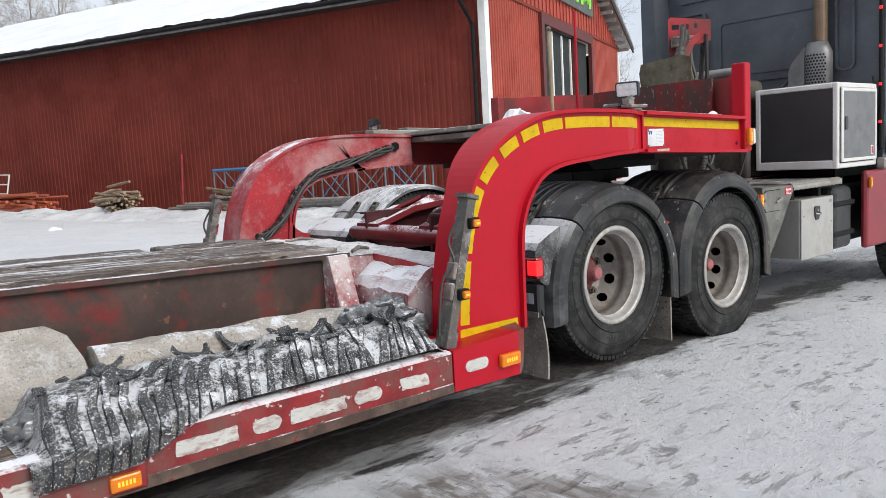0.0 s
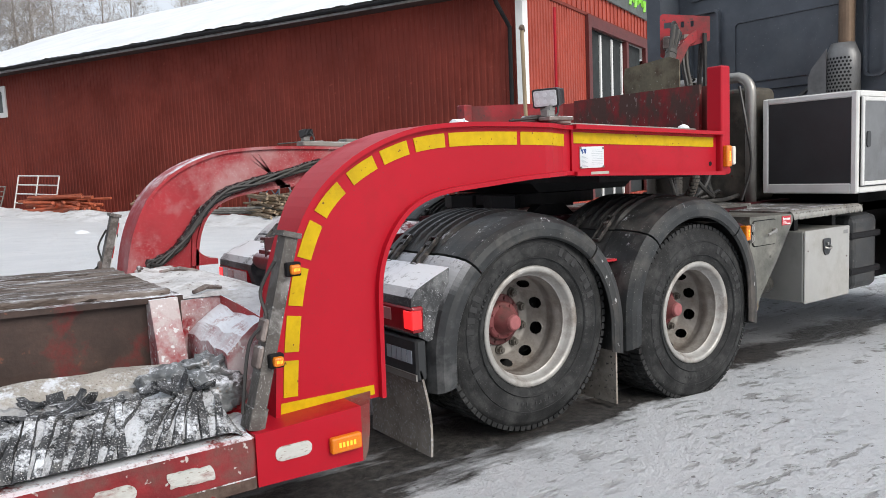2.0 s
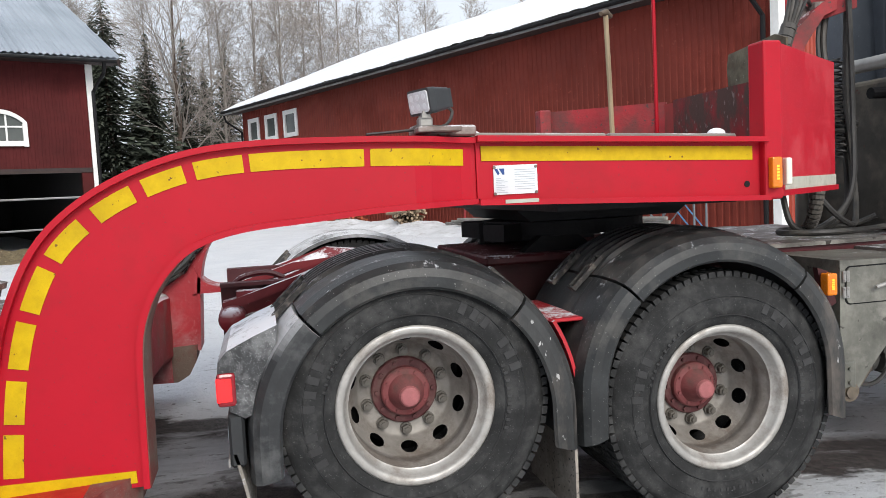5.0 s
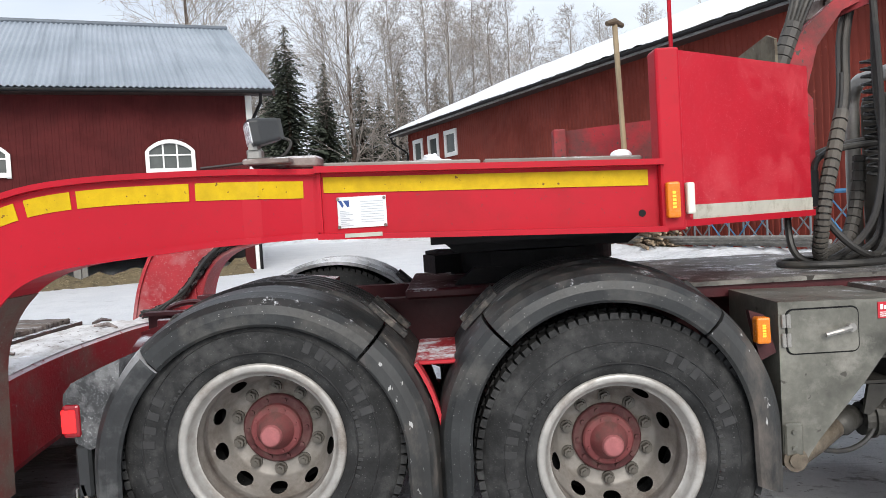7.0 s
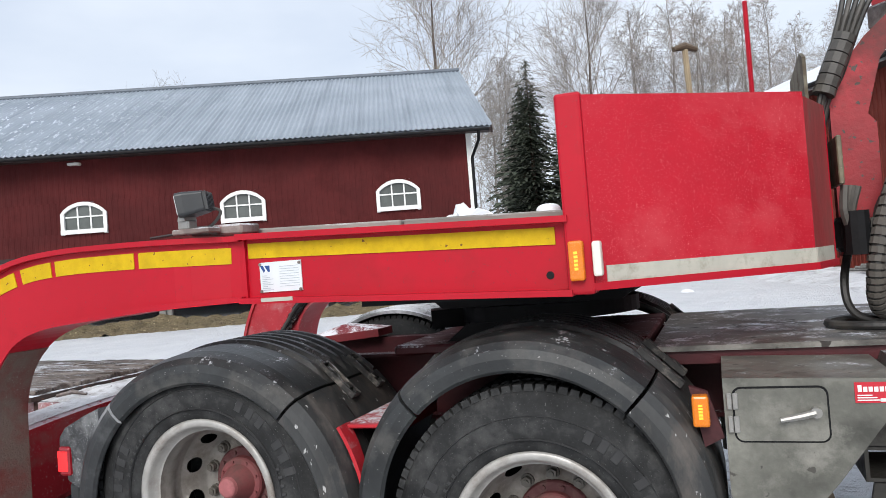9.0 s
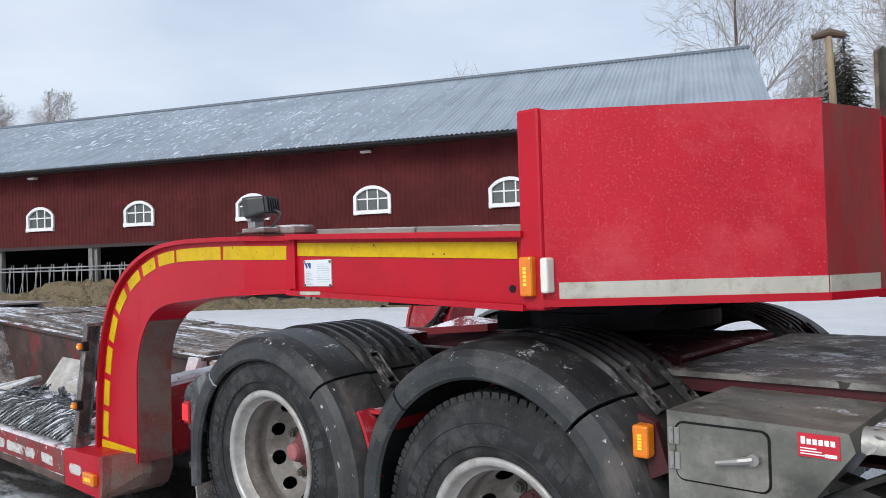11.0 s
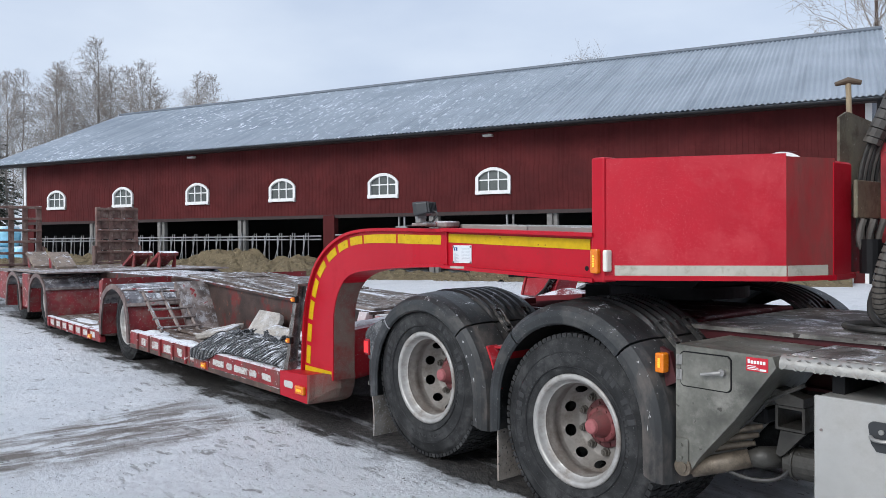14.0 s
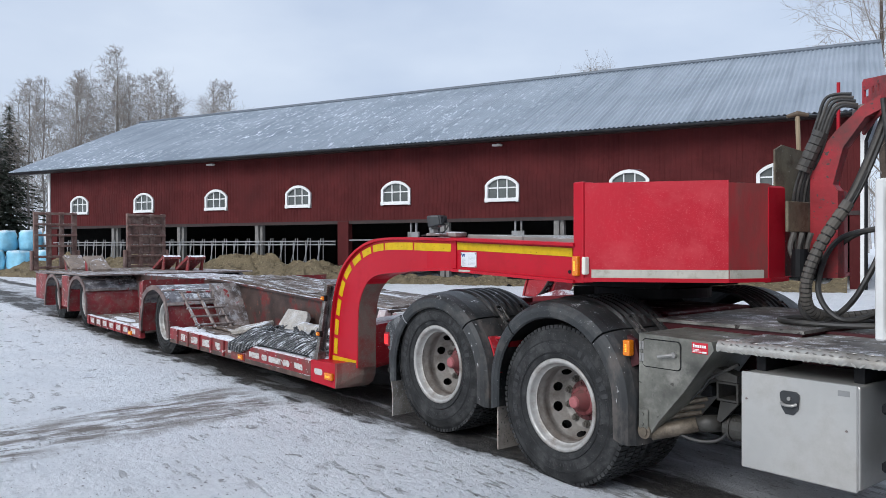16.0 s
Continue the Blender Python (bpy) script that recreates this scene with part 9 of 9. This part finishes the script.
def snow_bank():
    """The ploughed ridge of snow along the foot of the workshop wall."""
    b = bms()
    rows = []
    n_s, n_c = 150, 12
    for i in range(n_s + 1):
        s = -8.0 + 33.0 * i / n_s
        row = []
        for j in range(n_c + 1):
            t = j / n_c
            out = 0.3 + 3.2 * t
            h = 0.42 * math.sin(math.pi * min(1, t * 1.02)) * (0.45 + 0.9 * abs(noise.noise(Vector((s * 0.45, 0, 3))))) + 0.10 * noise.fractal(Vector((s * 1.7, out * 1.7, 0)), 0.8, 2.0, 4) * math.sin(math.pi * t)
            p = at_wall(s, out, max(h, 0.0) - 0.03)
            row.append(b.verts.new(p))
        rows.append(row)
    for a, c in zip(rows, rows[1:]):
        for j in range(n_c):
            b.faces.new((a[j], a[j + 1], c[j + 1], c[j]))
    tagged(part("snow_bank", b, SNOW_DIRTY, None, smooth=True), "ploughed ridge of lumpy snow along the wall", "snow bank", kind="stuff")


def snow_mound(name, x, y, rx, ry, h, seed, label, mt=None):
    b = bms()
    n, k = 36, 14
    rows = []
    for j in range(k + 1):
        t = j / k
        row = []
        for i in range(n):
            a = 2 * math.pi * i / n
            r = t * (1 + 0.22 * noise.noise(Vector((math.cos(a) * 1.5, math.sin(a) * 1.5, seed))))
            px, py = x + rx * r * math.cos(a), y + ry * r * math.sin(a)
            z = ground_height(px, py) - 0.04 + h * (math.cos(math.pi * min(t, 1)) * 0.5 + 0.5) * (1 + 0.35 * noise.fractal(Vector((px * 1.1 / max(rx, 0.4), py * 1.1 / max(ry, 0.4), seed)), 0.9, 2.0, 4)) 
            row.append(b.verts.new((px, py, z)))
        rows.append(row)
    for p, q in zip(rows, rows[1:]):
        for i in range(n):
            b.faces.new((p[i], p[(i + 1) % n], q[(i + 1) % n], q[i]))
    return tagged(part(name, b, mt or SNOW_DIRTY, None, smooth=True), label, "snow heap")


snow_bank()
snow_mound("snow_heap", -1.5, 38.0, 5.0, 4.0, 2.1, 3.0, "large ploughed heap of dirty snow at the yard's end")
snow_mound("snow_heap", -6.0, 41.0, 4.0, 3.0, 1.5, 8.0, "ploughed heap of dirty snow at the yard's end")
for i, (x, y, r, h) in enumerate(((5.1, 16.8, 0.34, 0.11), (-1.2, 5.4, 0.35, 0.08), (3.4, 6.6, 0.25, 0.07), (8.0, 8.4, 0.35, 0.10))):
    snow_mound("snow_clod", x, y, r, r * 0.8, h, 20.0 + i, "small clod of snow on the packed yard", SNOW)


# ---- silage bales ----
def bale(x, y, z, r, seed, mt):
    b = bms()
    n, k = 22, 8
    rings = []
    for j in range(k + 1):
        t = j / k
        zz = z + 1.15 * t
        rr = r * (1 - 0.16 * abs(2 * t - 1) ** 4)
        rings.append([Vector((x + rr * math.cos(2 * math.pi * i / n) * (1 + 0.03 * noise.noise(Vector((i, j, seed)))), y + rr * math.sin(2 * math.pi * i / n), zz)) for i in range(n)])
    loft(b, rings)
    lumpy(b, 0.10, 2.3, seed)
    tagged(part("silage_bale", b, mt, None, smooth=True), "round silage bale in light blue wrap under snow", "bale", group="silage bales")


BALE_WHITE = mat("white_bale_wrap", (0.62, 0.66, 0.68), 0.35, var=0.08, bump=0.3, bscale=4, snow=0.5)
for i in range(5):
    for k in range(3):
        px, py = -41.5 - k * 1.3 + 0.45 * i, 1.2 + i * 1.25 + 0.2 * k
        bale(px, py, ground_height(px, py) - 0.02, 0.62, i * 3 + k, BALE_BLUE if (i + k) % 4 else BALE_WHITE)
        if k > 0 and i < 4:
            bale(px + 0.3, py + 0.6, ground_height(px, py) + 1.12, 0.62, i * 5 + k, BALE_BLUE if (i + 2 * k) % 5 else BALE_WHITE)


# ---- trees ----
def branch(bm, p, d, length, r, level, rng, sides, droop, kids, upright):
    pts, rad = [p], [r]
    n = (4, 4, 3, 2)[min(level, 3)]
    q, dd = p.copy(), d.copy()
    for i in range(n):
        dd = (dd + Vector((rng.gauss(0, 0.19), rng.gauss(0, 0.19), rng.gauss(0.02, 0.11) + (upright if level < 2 else -droop)))).normalized()
        q = q + dd * (length / n)
        pts.append(q)
        rad.append(r * (1 - 0.78 * (i + 1) / n))
    tube(bm, pts, rad, sides[min(level, len(sides) - 1)], caps=False)
    if level >= len(kids):
        return
    for i in range(kids[level]):
        t = 0.22 + 0.76 * (i + rng.random()) / kids[level]
        j = min(n - 1, int(t * n))
        base = pts[j].lerp(pts[j + 1], t * n - j)
        along = (pts[j + 1] - pts[j]).normalized()
        side = Vector((rng.gauss(0, 1), rng.gauss(0, 1), rng.gauss(0, 0.8)))
        side = (side - along * side.dot(along)).normalized()
        nd = (along * rng.uniform(0.5, 0.95) + side * rng.uniform(0.5, 0.95) + Vector((0, 0, 0.10 - droop))).normalized()
        branch(bm, base, nd, length * rng.uniform(0.40, 0.66) * (1.15 - 0.5 * t), max(0.011, rad[j] * rng.uniform(0.36, 0.52)), level + 1, rng, sides, droop, kids, upright)


def bare_tree(name, label, height, r, seed, wide=0.45, first=0.25, limbs=24, kids=(0, 6, 5), upright=0.03, bark=None, droop=0.02):
    rng = random.Random(seed)
    th = empty(name, label, "tree")
    b = bms()
    pts, rad = [], []
    n = 9
    x = y = 0.0
    for i in range(n + 1):
        t = i / n
        x += rng.gauss(0, 0.012 * height * 0.4)
        y += rng.gauss(0, 0.012 * height * 0.4)
        pts.append(Vector((x, y, t * height)))
        rad.append(r * (1 - 0.93 * t) + 0.008)
    tube(b, pts, rad, 8)
    part("trunk", b, bark or BARK, th)
    b = bms()
    for i in range(limbs):
        t = first + (0.97 - first) * (i + rng.random()) / limbs
        j = min(n - 1, int(t * n))
        p = pts[j].lerp(pts[j + 1], t * n - j)
        a = rng.uniform(0, 6.283)
        u = (t - first) / (0.97 - first)
        lift = 0.8 + 0.9 * t
        d = Vector((math.cos(a), math.sin(a), lift)).normalized()
        L = height * wide * (0.55 + 0.75 * math.sin(math.pi * min(1.0, u * 0.9 + 0.12))) * (1.0 - 0.42 * u) * rng.uniform(0.65, 1.2)
        branch(b, p, d, L, max(0.014, rad[j] * 0.30), 1, rng, (5, 4, 3, 3), droop, kids, upright)
    part("crown", b, TWIG, th)
    return th


def spruce(name, label, height, seed):
    rng = random.Random(seed)
    th = empty(name, label, "tree")
    b = bms()
    tube(b, [(0, 0, 0), (0, 0, height * 0.5), (0, 0, height)], [0.02 * height * 0.7, 0.01 * height * 0.7, 0.01], 7)
    part("trunk", b, TRUNK, th)
    b = bms()
    z = height * 0.10
    while z < height * 0.985:
        t = z / height
        reach = (1 - t) ** 0.85 * height * 0.19 + 0.10
        n = 9 if t < 0.8 else 6
        off = rng.uniform(0, 6.28)
        for i in range(n):
            a = off + 2 * math.pi * i / n + rng.gauss(0, 0.15)
            L = reach * rng.uniform(0.35, 1.25)
            if rng.random() < 0.16:
                continue
            d = Vector((math.cos(a), math.sin(a), 0))
            s = Vector((-d.y, d.x, 0))
            steps = 5
            for k in range(steps):
                u = (k + 0.6) / steps
                c = Vector((0, 0, z)) + d * (L * u) + s * (rng.gauss(0, 0.06) * L) + Vector((0, 0, -0.42 * L * u * u + 0.16 * L * u + rng.gauss(0, 0.07)))
                w = L * 0.24 * (1.15 - u) + 0.05
                hang = 0.10 * L + 0.08
                for sg in (-1, 1):
                    tip = c + s * sg * w + d * (0.22 * L) + Vector((0, 0, -hang * rng.uniform(0.4, 1.0)))
                    q = [b.verts.new(v) for v in (c - d * 0.10 * L, c + d * 0.16 * L, tip)]
                    b.faces.new(q)
                q = [b.verts.new(v) for v in (c - s * w * 0.4, c + s * w * 0.4, c + d * 0.25 * L + Vector((0, 0, -hang * 1.3)))]
                b.faces.new(q)
        z += max(0.20, 0.030 * height * (1.15 - t))
    part("crown", b, NEEDLES, th)
    return th


def plant(src, spots, base_h, rng, wide=1.0):
    """Copies of a model tree; the model itself takes the first spot."""
    for i, (x, y, h) in enumerate(spots):
        k = h / base_h
        m = Matrix.Translation((x, y, ground_height(x, y) - 0.1)) @ Matrix.Rotation(rng.uniform(0, 6.28), 4, "Z")
        if i == 0:
            src.matrix_basis = m @ Matrix.Diagonal((k * wide, k * wide, k, 1.0))
        else:
            c = copy_thing(src, m)
            c.scale = (k * wide, k * wide, k * rng.uniform(0.95, 1.05))


rng = random.Random(21)
birch_a = bare_tree("birch_tree", "tall bare birch with pale trunk and fine brown twigs", 18.0, 0.15, 5, wide=0.24, first=0.18, limbs=44, kids=(0, 9, 7), upright=0.06, droop=0.07)
birch_b = bare_tree("birch_tree", "slender bare birch with upright twigs", 18.0, 0.14, 8, wide=0.21, first=0.20, limbs=44, kids=(0, 9, 7), upright=0.08, droop=0.05)
broad = bare_tree("broadleaf_tree", "old bare broadleaf tree with a wide twiggy crown", 18.0, 0.22, 12, wide=0.40, first=0.16, limbs=34, kids=(0, 10, 9), upright=0.08, bark=TRUNK, droop=0.0)
fir_a = spruce("spruce_tree", "dark green spruce with drooping boughs", 15.0, 3)
fir_b = spruce("spruce_tree", "narrow dark green spruce", 15.0, 7)
for o in (birch_a, birch_b, broad, fir_a, fir_b):
    tagged(o, group="trees round the farm")

plant(broad, [(-10.0, 43.0, 20.0), (-1.2, 47.0, 17.5), (43.0, 31.0, 14.0), (38.0, 46.0, 15.0), (-27.0, 38.0, 12.8), (52.0, 18.0, 15.0)], 18.0, rng)
plant(birch_a, [(3.5, 56.0, 19.0), (8.0, 58.0, 19.0), (-53.0, 10.0, 14.4), (-54.5, 13.0, 15.2), (-52.0, 16.5, 13.6), (-57.0, 7.0, 13.2), (-56.0, 18.5, 12.8), (14.0, 72.0, 21.0), (22.0, 78.0, 22.0), (30.0, 70.0, 19.0), (-43.0, 40.0, 12.8), (5.5, 50.0, 17.0)], 18.0, rng)
plant(birch_b, [(2.0, 50.0, 17.0), (6.0, 62.0, 20.0), (11.0, 64.0, 20.0), (-51.0, 12.0, 15.6), (-55.0, 15.5, 14.4), (-58.0, 11.0, 14.4), (-50.0, 19.0, 12.4), (-49.0, 9.0, 14.0), (-53.5, 21.0, 14.5), (-56.5, 23.0, 15.0), (-51.0, 6.0, 13.0), (-57.0, 15.0, 15.5), (-48.0, 14.5, 13.5), (-59.0, 19.5, 15.0), (-62.0, 9.0, 15.0), (17.0, 68.0, 20.0), (26.0, 74.0, 21.0), (-60.0, 4.0, 13.6), (0.0, 66.0, 19.0), (-12.0, 62.0, 17.0), (9.0, 54.0, 18.0), (34.0, 66.0, 18.0), (-7.5, 50.0, 15.5), (-3.2, 51.0, 16.0), (-9.5, 54.0, 16.0), (-47.0, 2.5, 10.4)], 18.0, rng)
plant(fir_a, [(-4.6, 44.0, 13.5), (-2.6, 46.0, 11.0), (1.5, 60.0, 13.0), (-49.0, 20.5, 11.6), (-46.0, 1.5, 8.8), (-50.0, 4.0, 10.4), (-9.0, 58.0, 14.0), (13.0, 78.0, 15.0)], 15.0, rng, 1.25)
plant(fir_b, [(-5.8, 47.0, 12.5), (-1.0, 52.0, 12.0), (4.5, 66.0, 14.0), (-48.0, -0.5, 9.6), (-52.0, 1.0, 10.8), (-54.0, 5.5, 11.2), (-3.5, 50.0, 10.0), (7.5, 70.0, 13.0), (0.0, 57.0, 11.0)], 15.0, rng, 1.25)


def woodland():
    """The far edge of the wood, too dense to count."""
    r2 = random.Random(40)
    b = bms()
    for i in range(230):
        a = radians(r2.uniform(60, 205))
        d = r2.uniform(85, 150)
        x, y = d * math.cos(a), d * math.sin(a)
        if y < -18:
            continue
        h = r2.uniform(10, 17)
        z = ground_height(x, y)
        tube(b, [(x, y, z), (x + r2.gauss(0, 0.3), y, z + h)], [0.16, 0.03], 3, caps=False)
        for k in range(16):
            t = r2.uniform(0.25, 0.98)
            az = r2.uniform(0, 6.28)
            L = h * 0.20 * (1.1 - t)
            p = Vector((x, y, z + h * t))
            tube(b, [p, p + Vector((math.cos(az) * L, math.sin(az) * L, L * 1.3))], [0.05, 0.015], 3, caps=False)
    tagged(part("far_woodland", b, WOODLAND), "dense bare woodland beyond the farm", "woodland", kind="stuff")


woodland()
